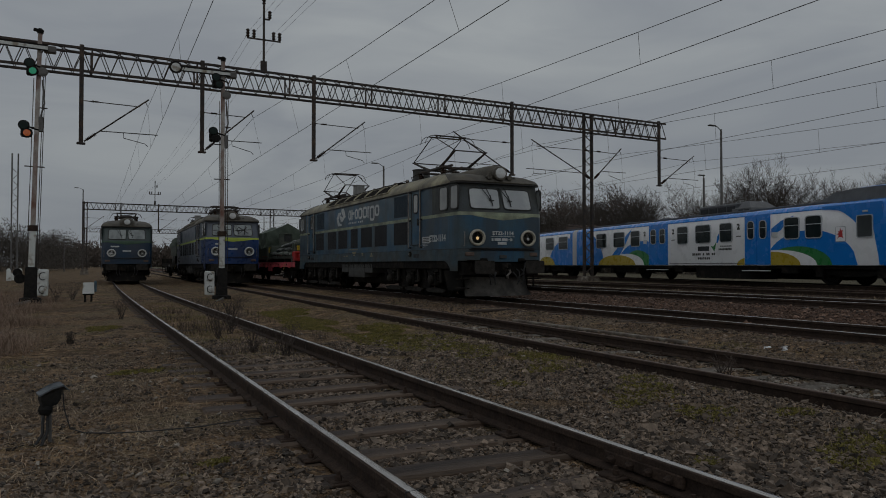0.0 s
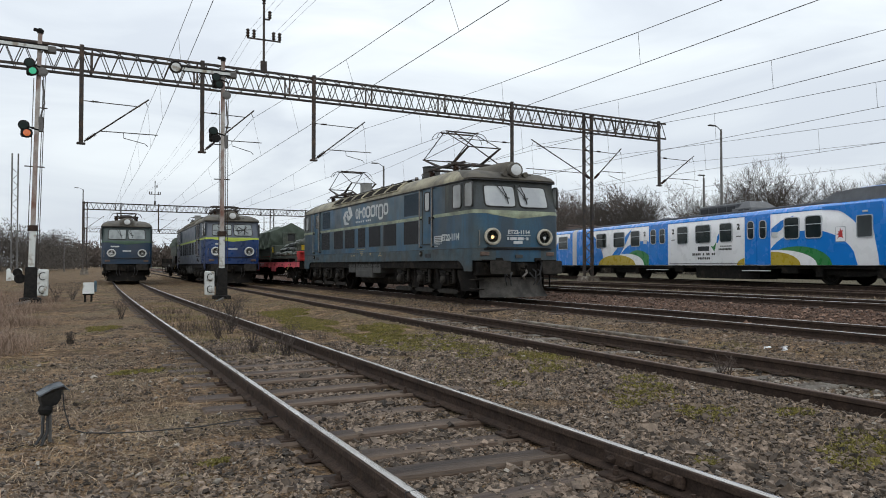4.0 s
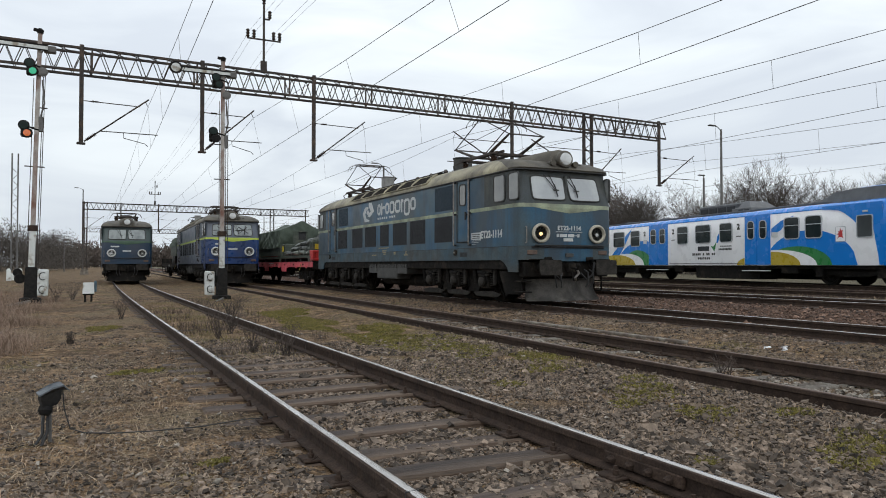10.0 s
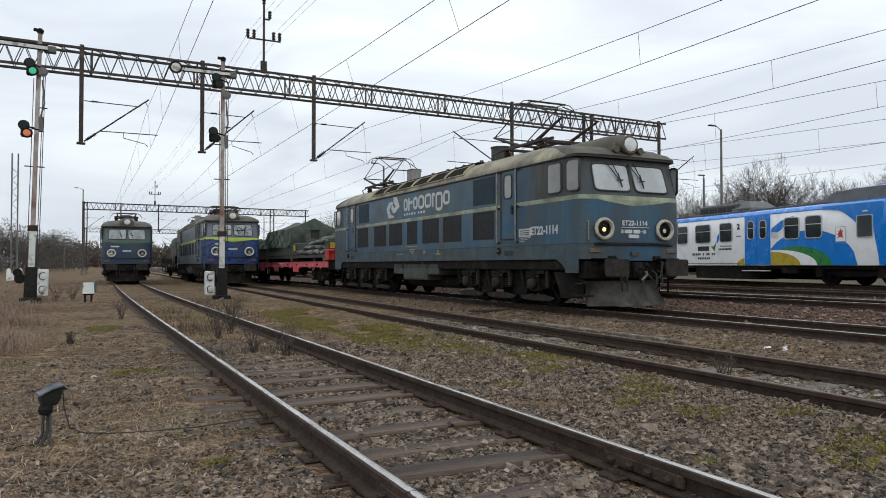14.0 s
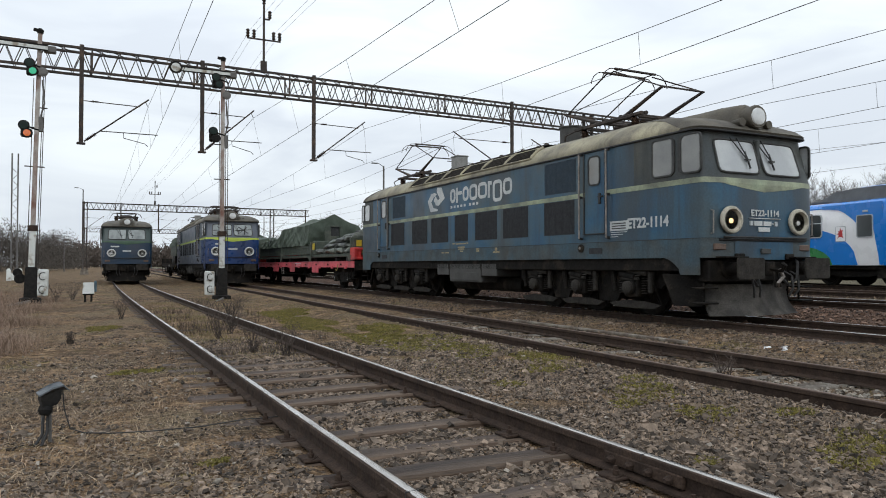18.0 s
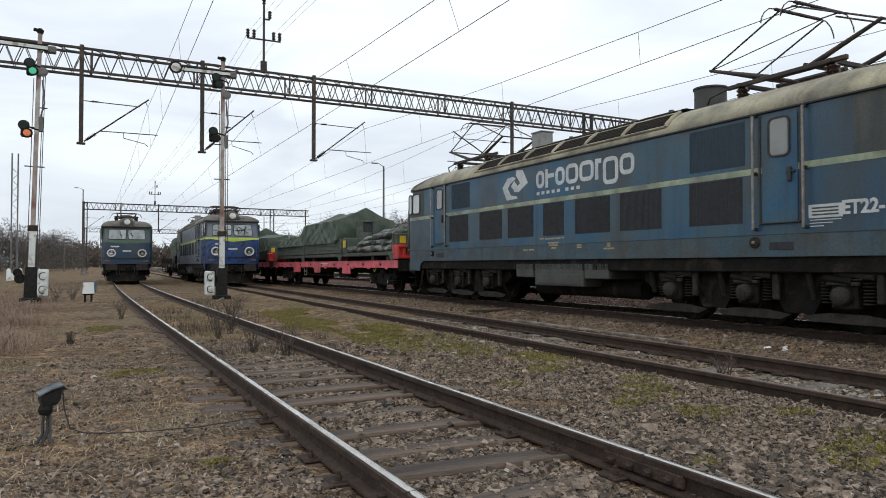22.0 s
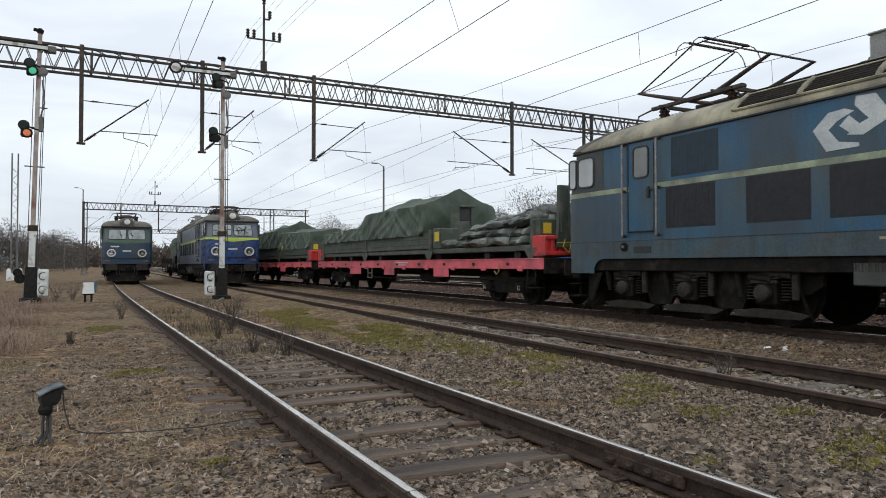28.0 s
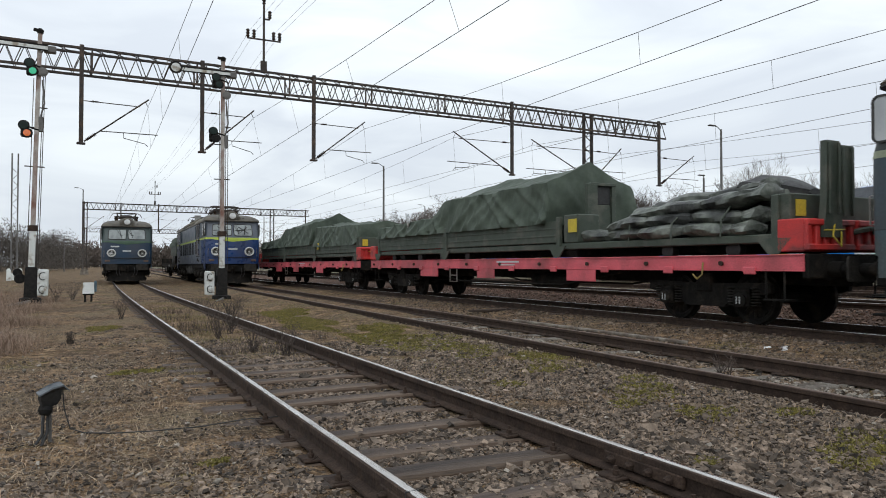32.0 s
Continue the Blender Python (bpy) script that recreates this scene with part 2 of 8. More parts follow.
    def prism(self, outline, to3d, depth):
        """A flat outline of (a, b) with thickness: to3d(a, b, h), h from 0 to depth."""
        n = len(outline)
        vs = [to3d(a, b, 0) for a, b in outline] + [to3d(a, b, depth) for a, b in outline]
        fs = [tuple(reversed(range(n))), tuple(range(n, 2 * n))] + [(k, (k + 1) % n, n + (k + 1) % n, n + k) for k in range(n)]
        return self.add(vs, fs)

    def grid(self, rows):
        n = len(rows[0])
        vs = [p for r in rows for p in r]
        fs = [(j * n + k, j * n + k + 1, (j + 1) * n + k + 1, (j + 1) * n + k) for j in range(len(rows) - 1) for k in range(n - 1)]
        return self.add(vs, fs)

    def mesh(self, name, material, sharp=35):
        me = bpy.data.meshes.new(name)
        me.from_pydata(self.v, [], self.f)
        bm = bmesh.new()
        bm.from_mesh(me)
        bmesh.ops.recalc_face_normals(bm, faces=bm.faces)
        bm.to_mesh(me)
        bm.free()
        if material:
            me.materials.append(material)
        me.shade_smooth()
        me.set_sharp_from_angle(angle=radians(sharp))
        return me


def part(name, shape, material, parent, label="", m=None):
    me = shape if isinstance(shape, bpy.types.Mesh) else shape.mesh(name, material)
    ob = new(name, me)
    ob.parent = parent
    if m is not None:
        ob.matrix_basis = m
    return tagged(ob, label) if label else ob


def thing(name, m, label, category, group="", kind=""):
    ob = new(name)
    ob.matrix_basis = m
    ob.empty_display_size = 0.2
    return tagged(ob, label, category, group, kind)


def single(name, shape, material, label, category, m=None, group="", kind=""):
    ob = new(name, shape if isinstance(shape, bpy.types.Mesh) else shape.mesh(name, material))
    if m is not None:
        ob.matrix_basis = m
    return tagged(ob, label, category, group, kind)


def fit_size(root, sy, sz, longer=0.0):
    """Brings a thing drawn to a rough scale to its true length and height; its ends move out by "longer"; wheels and springs stay round."""
    def true_y(y):
        return y * sy + math.copysign(longer * min(max((abs(y) - 8.30) / 0.12, 0.0), 1.0), y)
    done = set()
    for ob in root.children_recursive:
        if ob.name.startswith("wheelset"):
            ob.location.y = true_y(ob.location.y)
            continue
        old = ob.matrix_basis.copy()
        ob.location = (ob.location.x, true_y(ob.location.y), ob.location.z * sz)
        if ob.data.name in done or ob.name.startswith("coil_spring"):
            continue
        done.add(ob.data.name)
        back = ob.matrix_basis.inverted()
        for v in ob.data.vertices:
            p = old @ v.co
            v.co = back @ Vector((p.x, true_y(p.y), p.z * sz))
    return root


def near_side(x):
    """Maps a flat outline onto the side that faces -x: a runs along +y, b is height, depth goes outwards."""
    return lambda a, b, h: (x - h, a, b)


def front_side(y):
    return lambda a, b, h: (a, y - h, b)


def rounded(a0, a1, b0, b1, r, n=4):
    pts = []
    for ca, cb, s in ((a1 - r, b1 - r, 0), (a0 + r, b1 - r, 90), (a0 + r, b0 + r, 180), (a1 - r, b0 + r, 270)):
        for k in range(n + 1):
            t = radians(s + 90 * k / n)
            pts.append((ca + r * math.cos(t), cb + r * math.sin(t)))
    return pts


def frame_ring(shape, a0, a1, b0, b1, w, r, to3d, depth):
    """A rounded window frame with an open middle."""
    outer, inner = rounded(a0 - w, a1 + w, b0 - w, b1 + w, r + w), rounded(a0, a1, b0, b1, r)
    n = len(outer)
    vs = [to3d(a, b, h) for loop in (outer, inner) for h in (0, depth) for a, b in loop]
    fs = []
    for k in range(n):
        k2 = (k + 1) % n
        fs += [(k, k2, n + k2, n + k), (2 * n + k, 3 * n + k, 3 * n + k2, 2 * n + k2), (n + k, n + k2, 3 * n + k2, 3 * n + k)]
    return shape.add(vs, fs)


TEXTS = {}


def text_mesh(body, size, material, depth=0.003):
    key = (body, size, material.name)
    if key not in TEXTS:
        cu = bpy.data.curves.new("lettering", "FONT")
        cu.body, cu.size, cu.extrude, cu.align_x, cu.align_y = body, size, depth, "CENTER", "CENTER"
        cu.resolution_u = 3
        cu.offset = size * 0.035
        ob = new("lettering", cu)
        bpy.context.view_layer.update()
        me = bpy.data.meshes.new_from_object(ob.evaluated_get(bpy.context.evaluated_depsgraph_get()))
        bpy.data.objects.remove(ob)
        me.materials.clear()
        me.materials.append(material)
        TEXTS[key] = me
    return TEXTS[key]


def on_near(x, y, z):
    """The pose of lettering on a side that faces -x, read from there."""
    return Matrix(((0, 0, -1, x), (-1, 0, 0, y), (0, 1, 0, z), (0, 0, 0, 1)))


def on_front(x, y, z):
    return Matrix(((1, 0, 0, x), (0, 0, -1, y), (0, 1, 0, z), (0, 0, 0, 1)))


# ---- ground and tracks ----
def step01(a, b, x):
    t = min(max((x - a) / (b - a), 0.0), 1.0)
    return t * t * (3 - 2 * t)


def ground_z(x, y):
    """The yard rises a little towards the far tracks."""
    z = -0.186 + 0.095 * step01(8.8, 10.5, x) + 0.225 * step01(12.6, 14.8, x) + 0.10 * step01(17.5, 22.2, x)
    near = 1.0 - step01(12, 30, math.hypot(x, y))
    z += near * 0.022 * noise.noise((x * 0.9, y * 0.9, 0.3)) + near * 0.016 * noise.noise((x * 3.1, y * 3.1, 5.0))
    # soil banked against the sleeper ends, and over the sleepers farther back
    for c, s, bank, far in ((2.216, -0.0058, 0.026, 10.2), (6.411, 0.0261, 0.045, 15.0)):
        o = abs(x - c - s * y)
        z += bank * step01(0.86, 1.0, o) * step01(2.2, 1.3, o)
        z += 0.05 * step01(far, far + 2.5, y) * step01(0.70, 0.6, o) + 0.03 * step01(far, far + 2.5, y) * step01(0.84, 0.94, o) * step01(2.2, 1.3, o)
    side = x - 6.411 - 0.0261 * y
    z += 0.055 * step01(-0.80, -0.95, side) * step01(-2.6, -1.1, side) + 0.010 * step01(-0.70, -0.5, side) * step01(0.70, 0.5, side)
    z += 0.05 * step01(-0.5, -5.0, x) * (1 + noise.noise((x * 0.3, y * 0.3, 2.0)))
    return z


def axis_steps(fine, coarse):
    out = [fine[0]]
    x = fine[0]
    while x < fine[1]:
        x += fine[2]
        out.append(x)
    step = fine[2]
    hi = [x]
    while hi[-1] < coarse:
        step *= 1.18
        hi.append(hi[-1] + step)
    step, lo = fine[2], [fine[0]]
    while lo[-1] > -coarse:
        step *= 1.18
        lo.append(lo[-1] - step)
    return sorted(set(lo + out + hi))


def ground_material():
    """Brown earth with trodden gravel, dead grass and moss."""
    m = bpy.data.materials.new("yard_earth_and_gravel")
    m.use_nodes = True
    nt = m.node_tree
    p = nt.nodes["Principled BSDF"]
    geo = nt.nodes.new("ShaderNodeNewGeometry")

    def noise_at(s, detail=6.0, rough=0.55):
        n = nt.nodes.new("ShaderNodeTexNoise")
        n.inputs["Scale"].default_value, n.inputs["Detail"].default_value, n.inputs["Roughness"].default_value = s, detail, rough
        nt.links.new(geo.outputs["Position"], n.inputs["Vector"])
        return n.outputs["Fac"]

    def ramp(fac, stops):
        r = nt.nodes.new("ShaderNodeValToRGB")
        while len(r.color_ramp.elements) < len(stops):
            r.color_ramp.elements.new(0.5)
        for e, (pos, c) in zip(r.color_ramp.elements, stops):
            e.position, e.color = pos, (*c, 1)
        nt.links.new(fac, r.inputs["Fac"])
        return r.outputs["Color"]

    def mixed(fac, a, b, mode="MIX"):
        n = nt.nodes.new("ShaderNodeMixRGB")
        n.blend_type = mode
        if isinstance(fac, float):
            n.inputs["Fac"].default_value = fac
        else:
            nt.links.new(fac, n.inputs["Fac"])
        nt.links.new(a, n.inputs["Color1"])
        nt.links.new(b, n.inputs["Color2"])
        return n.outputs["Color"]
    earth = ramp(noise_at(5.0), [(0.3, (0.040, 0.024, 0.013)), (0.5, (0.195, 0.122, 0.067)), (0.7, (0.48, 0.33, 0.195))])
    vor = nt.nodes.new("ShaderNodeTexVoronoi")
    vor.inputs["Scale"].default_value = 26.0
    nt.links.new(geo.outputs["Position"], vor.inputs["Vector"])
    pebble = ramp(vor.outputs["Color"], [(0.15, (0.018, 0.012, 0.008)), (0.55, (0.074, 0.049, 0.031)), (0.95, (0.30, 0.215, 0.142))])
    col = mixed(ramp(noise_at(0.9), [(0.42, (0.15,) * 3), (0.58, (0.85,) * 3)]), earth, pebble)
    straw = ramp(noise_at(38.0, 3.0), [(0.4, (0.13, 0.095, 0.055)), (0.7, (0.38, 0.30, 0.19))])
    col = mixed(ramp(noise_at(0.45), [(0.50, (0.0,) * 3), (0.62, (0.55,) * 3)]), col, straw)
    moss = ramp(noise_at(14.0), [(0.35, (0.085, 0.072, 0.020)), (0.65, (0.15, 0.132, 0.036))])
    col = mixed(ramp(noise_at(0.62, 8.0, 0.65), [(0.57, (0.0,) * 3), (0.65, (0.65,) * 3)]), col, moss)
    sep = nt.nodes.new("ShaderNodeSeparateXYZ")
    nt.links.new(geo.outputs["Position"], sep.inputs["Vector"])
    # grassy strip between the first two tracks, red-brown dirt along the main lines
    add = nt.nodes.new("ShaderNodeMath")
    add.operation = "MULTIPLY_ADD"
    add.inputs[1].default_value = 1.6
    nt.links.new(noise_at(0.8), add.inputs[0])
    nt.links.new(sep.outputs["X"], add.inputs[2])
    red = ramp(noise_at(9.0), [(0.3, (0.070, 0.040, 0.029)), (0.7, (0.140, 0.086, 0.060))])
    mr = nt.nodes.new("ShaderNodeMapRange")
    mr.inputs["From Min"].default_value, mr.inputs["From Max"].default_value = 11.0, 12.6
    nt.links.new(add.outputs[0], mr.inputs["Value"])
    col = mixed(mr.outputs["Result"], col, red)
    g = nt.nodes.new("ShaderNodeMapRange")
    g.inputs["From Min"].default_value, g.inputs["From Max"].default_value = 18.5, 20.0
    nt.links.new(add.outputs[0], g.inputs["Value"])
    grass = ramp(noise_at(6.0), [(0.3, (0.095, 0.083, 0.054)), (0.7, (0.19, 0.165, 0.115))])
    col = mixed(g.outputs["Result"], col, grass)
    # grain of the soil, its dark end deepened to paint shaded gaps between stones
    grain = ramp(noise_at(90.0, 3.0), [(0.3, (0.2,) * 3), (0.7, (1.7,) * 3)])
    col = mixed(1.0, col, grain, "MULTIPLY")
    nt.links.new(col, p.inputs["Base Color"])
    p.inputs["Roughness"].default_value = 0.95
    p.inputs["Specular IOR Level"].default_value = 0.2
    b1 = nt.nodes.new("ShaderNodeBump")
    b1.inputs["Strength"].default_value, b1.inputs["Distance"].default_value = 1.0, 0.03
    nt.links.new(vor.outputs["Distance"], b1.inputs["Height"])
    b2 = nt.nodes.new("ShaderNodeBump")
    b2.inputs["Strength"].default_value, b2.inputs["Distance"].default_value = 1.0, 0.02
    nt.links.new(noise_at(60.0), b2.inputs["Height"])
    nt.links.new(b1.outputs["Normal"], b2.inputs["Normal"])
    nt.links.new(b2.outputs["Normal"], p.inputs["Normal"])
    return m


def build_ground():
    xs = axis_steps((-5.0, 12.0, 0.16), 1500)
    ys = axis_steps((0.5, 16.0, 0.16), 1500)
    sh = Shape()
    sh.grid([[(x, y, ground_z(x, y)) for x in xs] for y in ys])
    return single("ground", sh, ground_material(), "brown earth yard with gravel, dead grass and moss", "ground", kind="structure")


TRACKS = {  # centre x at y=0, slope, rail-head height
    "first": (2.216, -0.0058, 0.0), "second": (6.411, 0.0261, 0.0), "third": (11.42, 0.0, 0.06), "fourth": (15.8, 0.0, 0.291), "fifth": (20.3, 0.0, 0.337)}
WOOD = surf("weathered_sleeper_wood", (0.078, 0.052, 0.036), (0.150, 0.108, 0.078), 0.9, 5, bump=0.008, bump_scale=30, fine=0.35, stretch=(0.25, 2.4, 2.4),
            c=(0.05, 0.036, 0.03), c_scale=2, c_width=0.25, vary=0.3)
CONCRETE = surf("dirty_concrete_sleeper", (0.21, 0.187, 0.157), (0.11, 0.094, 0.077), 0.9, 6, bump=0.004, fine=0.25, c=(0.09, 0.07, 0.055), c_scale=4, vary=0.25)
RAIL_PROFILE = [(-0.036, 0.0), (-0.030, 0.004), (0.030, 0.004), (0.036, 0.0), (0.036, -0.035), (0.010, -0.046), (0.008, -0.118), (0.065, -0.135), (0.067, -0.149),
                (-0.067, -0.149), (-0.065, -0.135), (-0.008, -0.118), (-0.010, -0.046), (-0.036, -0.035)]


def bend(y):
    """The first track swings gently to the right in the distance."""
    return 0.00040 * max(y - 16.0, 0.0) ** 2


def rail_shape(y0, y1, curved=False):
    """Web and foot of a rail, and its head surface as a shape of its own."""
    body, head = Shape(), Shape()
    stations = [y0, 16.0] + [16.0 + 6 * k for k in range(1, 13)] if curved else [y0, y1]
    shift = bend if curved else (lambda y: 0.0)
    body.loft([[(x + shift(y), y, z - 0.005) for x, z in RAIL_PROFILE] for y in stations])
    head.loft([[(x + shift(y), y, z) for x, z in ((-0.022, -0.006), (-0.018, 0.002), (-0.014, 0.0035), (0.020, 0.0035), (0.024, 0.002), (0.028, -0.006))] for y in stations])
    return body, head


def bolt_shape():
    s = Shape()
    s.tube((0, 0, 0), (0, 0, 0.035), 0.022, 6)
    s.tube((0, 0, 0.035), (0, 0, 0.06), 0.012, 6)
    s.box(-0.05, 0.05, -0.035, 0.035, -0.012, 0.006, 0.004)
    return s


BOLT = bolt_shape().mesh("rail_bolt", RUST)
PLATE = Shape().box(-0.17, 0.17, -0.09, 0.09, -0.016, 0.0, 0.004).mesh("base_plate", RUST)


def build_track(key, y0, y1, head_mat, wood=True, detail_to=0.0, sleepers_to=60.0, gauge=1.507, spacing=0.62, label="", joint=None, known=()):
    x0, slope, z = TRACKS[key]
    ang = math.degrees(math.atan(-slope))
    root = thing("railway_track", pose(x0, 0, z, 0, 0, ang), label, "railway track", kind="structure")
    body, head = rail_shape(y0, y1, key == "first")
    bm, hm = body.mesh("rail", RUST), head.mesh("rail_head", head_mat)
    for side in (-1, 1):
        r = part("rail", bm, None, root, m=pose(side * gauge / 2, 0, 0))
        part("rail_head", hm, None, r, "bright worn running surface" if head_mat in (STEEL, DULLHEAD) else "rust-brown running surface")
    rng = random.Random(key)
    variants = []
    for k in range(4):
        s = Shape()
        w, h = (0.125, 0.12) if wood else (0.14, 0.16)
        s.box(-1.28, 1.28, -w, w, -0.158 - h, -0.152 + 0.004 * k, 0.018)
        s.v = [(x, y + 0.012 * noise.noise((x * 2, k * 3.0, y)), zz + 0.010 * noise.noise((x * 3, y * 9, k * 2.0))) for x, y, zz in s.v]
        variants.append(s.mesh("sleeper", WOOD if wood else CONCRETE))
    rows, y = [], y0 + 0.3
    while y < min(y1, sleepers_to):
        if not known or y < known[0] - 0.4 or y > known[-1] + 0.4:
            rows.append(y)
        y += spacing + rng.uniform(-0.04, 0.04)
    for n, y in enumerate(sorted(rows + list(known))):
        sl = part("sleeper", variants[n % 4], None, root, m=pose(rng.uniform(-0.05, 0.05) + (bend(y) if key == "first" else 0.0), y, (0.0 if wood else -0.016) + rng.uniform(-0.026, 0.006), rng.uniform(-0.8, 0.8), 0, rng.uniform(-3.0, 3.0)))
        if -1.0 < y < detail_to:
            for side in (-1, 1):
                part("base_plate", PLATE, None, root, m=pose(side * gauge / 2, y, -0.144))
                for dx in (-0.115, 0.115):
                    part("rail_bolt", BOLT, None, root, m=pose(side * gauge / 2 + dx, y + (0.03 if dx > 0 else -0.03), -0.143, 0, 0, rng.uniform(0, 60)))
    for side, yj in (joint or []):
        fp = Shape()
        for d in (-1, 1):
            fp.box(d * 0.012, d * 0.042, -0.33, 0.33, -0.115, -0.042, 0.006)
        f = part("fishplate", fp, RUST, root, m=pose(side * gauge / 2, yj, 0))
        bs = Shape()
        bs.lathe([(0, 0.026), (0.026, 0.026), (0.03, 0.02), (0.045, 0.014)], (-0.042, 0, -0.08), (-1, 0, 0), 6)
        bmm = bs.mesh("bolt", RUST)
        for k in range(4):
            part("bolt", bmm, None, f, m=pose(0, -0.24 + 0.16 * k, 0))
        gap = Shape().box(-0.037, 0.037, -0.004, 0.004, -0.03, 0.0042, 0.001)
        part("joint_gap", gap, RUBBER, root, m=pose(side * gauge / 2, yj, 0))
    return root


build_ground()
build_track("first", -26.0, 150.0, STEEL, True, 9.0, 30.0, label="old track with wooden sleepers and worn rails", joint=[(1, 3.27), (-1, 3.25)], known=(2.82, 3.43, 4.06, 4.62, 5.22, 5.9, 6.53, 7.17, 7.95, 8.58, 9.2, 9.78, 10.4))
build_track("second", -26.0, 150.0, RUSTHEAD, False, 10.0, 24.0, spacing=0.66, label="siding with rust-brown rails on buried concrete sleepers")
build_track("third", -30.0, 200.0, STEEL, True, 0.0, 40.0, label="main line track with bright rails in red-brown ballast")
build_track("fourth", -30.0, 200.0, STEEL, True, 0.0, 20.0, label="main line track with polished rails on raised ballast")
build_track("fifth", -30.0, 200.0, RUSTHEAD, True, 0.0, 16.0, label="little-used track with rusty rails in grass")


# ---- gantries and wires ----
SUPPORTS = [(2.155, -0.208), (6.294, 4.205), (11.34, 8.94), (16.02, 19.47), (20.7, 24.76), (26.84, 24.76), (32.6, 29.77)]  # wire x, post x
BEAM_LO, BEAM_HI, POST_LO = 8.472, 9.342, 5.674
MSG_Z, CON_Z = 7.212, 5.887
SKEW = 0.0450   # the gantries stand slightly askew to the tracks


def build_gantry(y, x_left=-7.56, x_right=30.33, masts=(-7.18, 24.76), detail=True):
    root = thing("catenary_gantry", pose(0, y, 0, 0, 0, math.degrees(SKEW)), "dark iron lattice gantry carrying overhead wires across the tracks", "gantry", "gantries over the tracks")
    bar = 0.045
    for z in (BEAM_LO, BEAM_HI):
        for dy in (-0.35, 0.35):
            part("chord", Shape().box(x_left, x_right, dy - bar, dy + bar, z - bar, z + bar, 0.006), IRON, root)
    n = int((x_right - x_left) / 0.64)
    w = (x_right - x_left) / n
    diag = Shape().tube((0, 0, BEAM_LO), (w / 2, 0, BEAM_HI), 0.022, 4).tube((w / 2, 0, BEAM_HI), (w, 0, BEAM_LO), 0.022, 4).mesh("lattice_bar", IRON)
    cross = Shape().tube((0, -0.35, BEAM_HI), (w, 0.35, BEAM_HI), 0.02, 4).mesh("top_brace", IRON)
    vert = Shape().box(-0.03, 0.03, -0.03, 0.03, BEAM_LO, BEAM_HI, 0.004).mesh("upright", IRON)
    for k in range(n):
        for dy in (-0.35, 0.35):
            part("lattice_bar", diag, None, root, m=pose(x_left + k * w, dy, 0))
            if k % 6 == 0:
                part("upright", vert, None, root, m=pose(x_left + k * w, dy, 0))
        part("top_brace", cross, None, root, m=pose(x_left + k * w, 0, 0))
    for px in masts:
        ms = Shape()
        for dx in (-0.27, 0.27):
            ms.box(px + dx - 0.055, px + dx + 0.055, -0.09, 0.09, -0.2, BEAM_HI + 0.12, 0.01)
        mast = part("mast", ms, IRON, root)
        zz = 0.7
        lc = Shape()
        zig = []
        while zz < BEAM_LO:
            zig += [(px - 0.24, -0.09, zz), (px + 0.24, -0.09, zz + 0.34)]
            zz += 0.68
        lc.pipe(zig, 0.035, 4)
        part("mast_lacing", lc, IRON, mast)
        part("footing", Shape().loft([[(px - a, -a, z), (px + a, -a, z), (px + a, a, z), (px - a, a, z)] for a, z in ((0.5, -0.3), (0.45, 0.35), (0.36, 0.5))]), CONCRETE, root)
    posts = sorted({p for _, p in SUPPORTS if p > x_left} - set(masts))
    for px in posts:
        part("drop_post", Shape().box(px - 0.075, px + 0.075, -0.43, -0.30, POST_LO, BEAM_HI + 0.12, 0.012).box(px - 0.15, px + 0.15, -0.46, -0.27, POST_LO, POST_LO + 0.07, 0.01), IRON, root)
    for wx, px in SUPPORTS:
        s = 1 if wx > px else -1
        a = Shape()
        tip = (wx + s * 0.02, -0.37, MSG_Z + 0.42)
        foot = (px + s * 0.1, -0.37, POST_LO + 0.12)
        a.tube(foot, tip, 0.03, 6)
        a.tube((px + s * 0.08, -0.37, MSG_Z + 0.13), (wx - s * 0.3, -0.37, MSG_Z + 0.1), 0.018, 6)
        a.tube((wx - s * 0.1, -0.37, MSG_Z + 0.3), (wx, -0.37, MSG_Z + 0.1), 0.012, 5)
        arm = part("cantilever", a, IRON, root)
        f, d = Vector(foot), (Vector(tip) - Vector(foot)).normalized()
        ins = Shape()
        ins.lathe([q for k in range(7) for q in ((0.06 * k, 0.035), (0.06 * k + 0.03, 0.075), (0.06 * k + 0.045, 0.035))], f + d * 0.1, d, 8)
        part("insulator", ins, INSUL, arm)
        part("insulator", Shape().lathe([q for k in range(5) for q in ((0.05 * k, 0.022), (0.05 * k + 0.02, 0.05), (0.05 * k + 0.04, 0.022))], (px + s * 0.35, -0.37, MSG_Z + 0.13), (s, 0, 0), 8), INSUL, arm)
        reg = Shape()
        start = f + d * 0.7
        reg.tube(start, (wx + s * 0.35, -0.37, start.z + 0.02), 0.018, 6)
        reg.pipe([(wx - s * 0.9, -0.37, start.z), (wx - s * 0.88, -0.37, start.z - 0.2), (wx - s * 0.1, -0.37, CON_Z - 0.02), (wx, -0.37, CON_Z - 0.12)], 0.014, 5)
        part("registration_arm", reg, IRON, arm)
    return root


g1 = build_gantry(30.77)
copy_thing(g1, pose(0, -41.9, 0, 0, 0, math.degrees(SKEW)))
g2 = build_gantry(105.7, -0.38, 30.33, (-0.095, 24.76))
copy_thing(g2, pose(0, 177.5, 0, 0, 0, math.degrees(SKEW)))


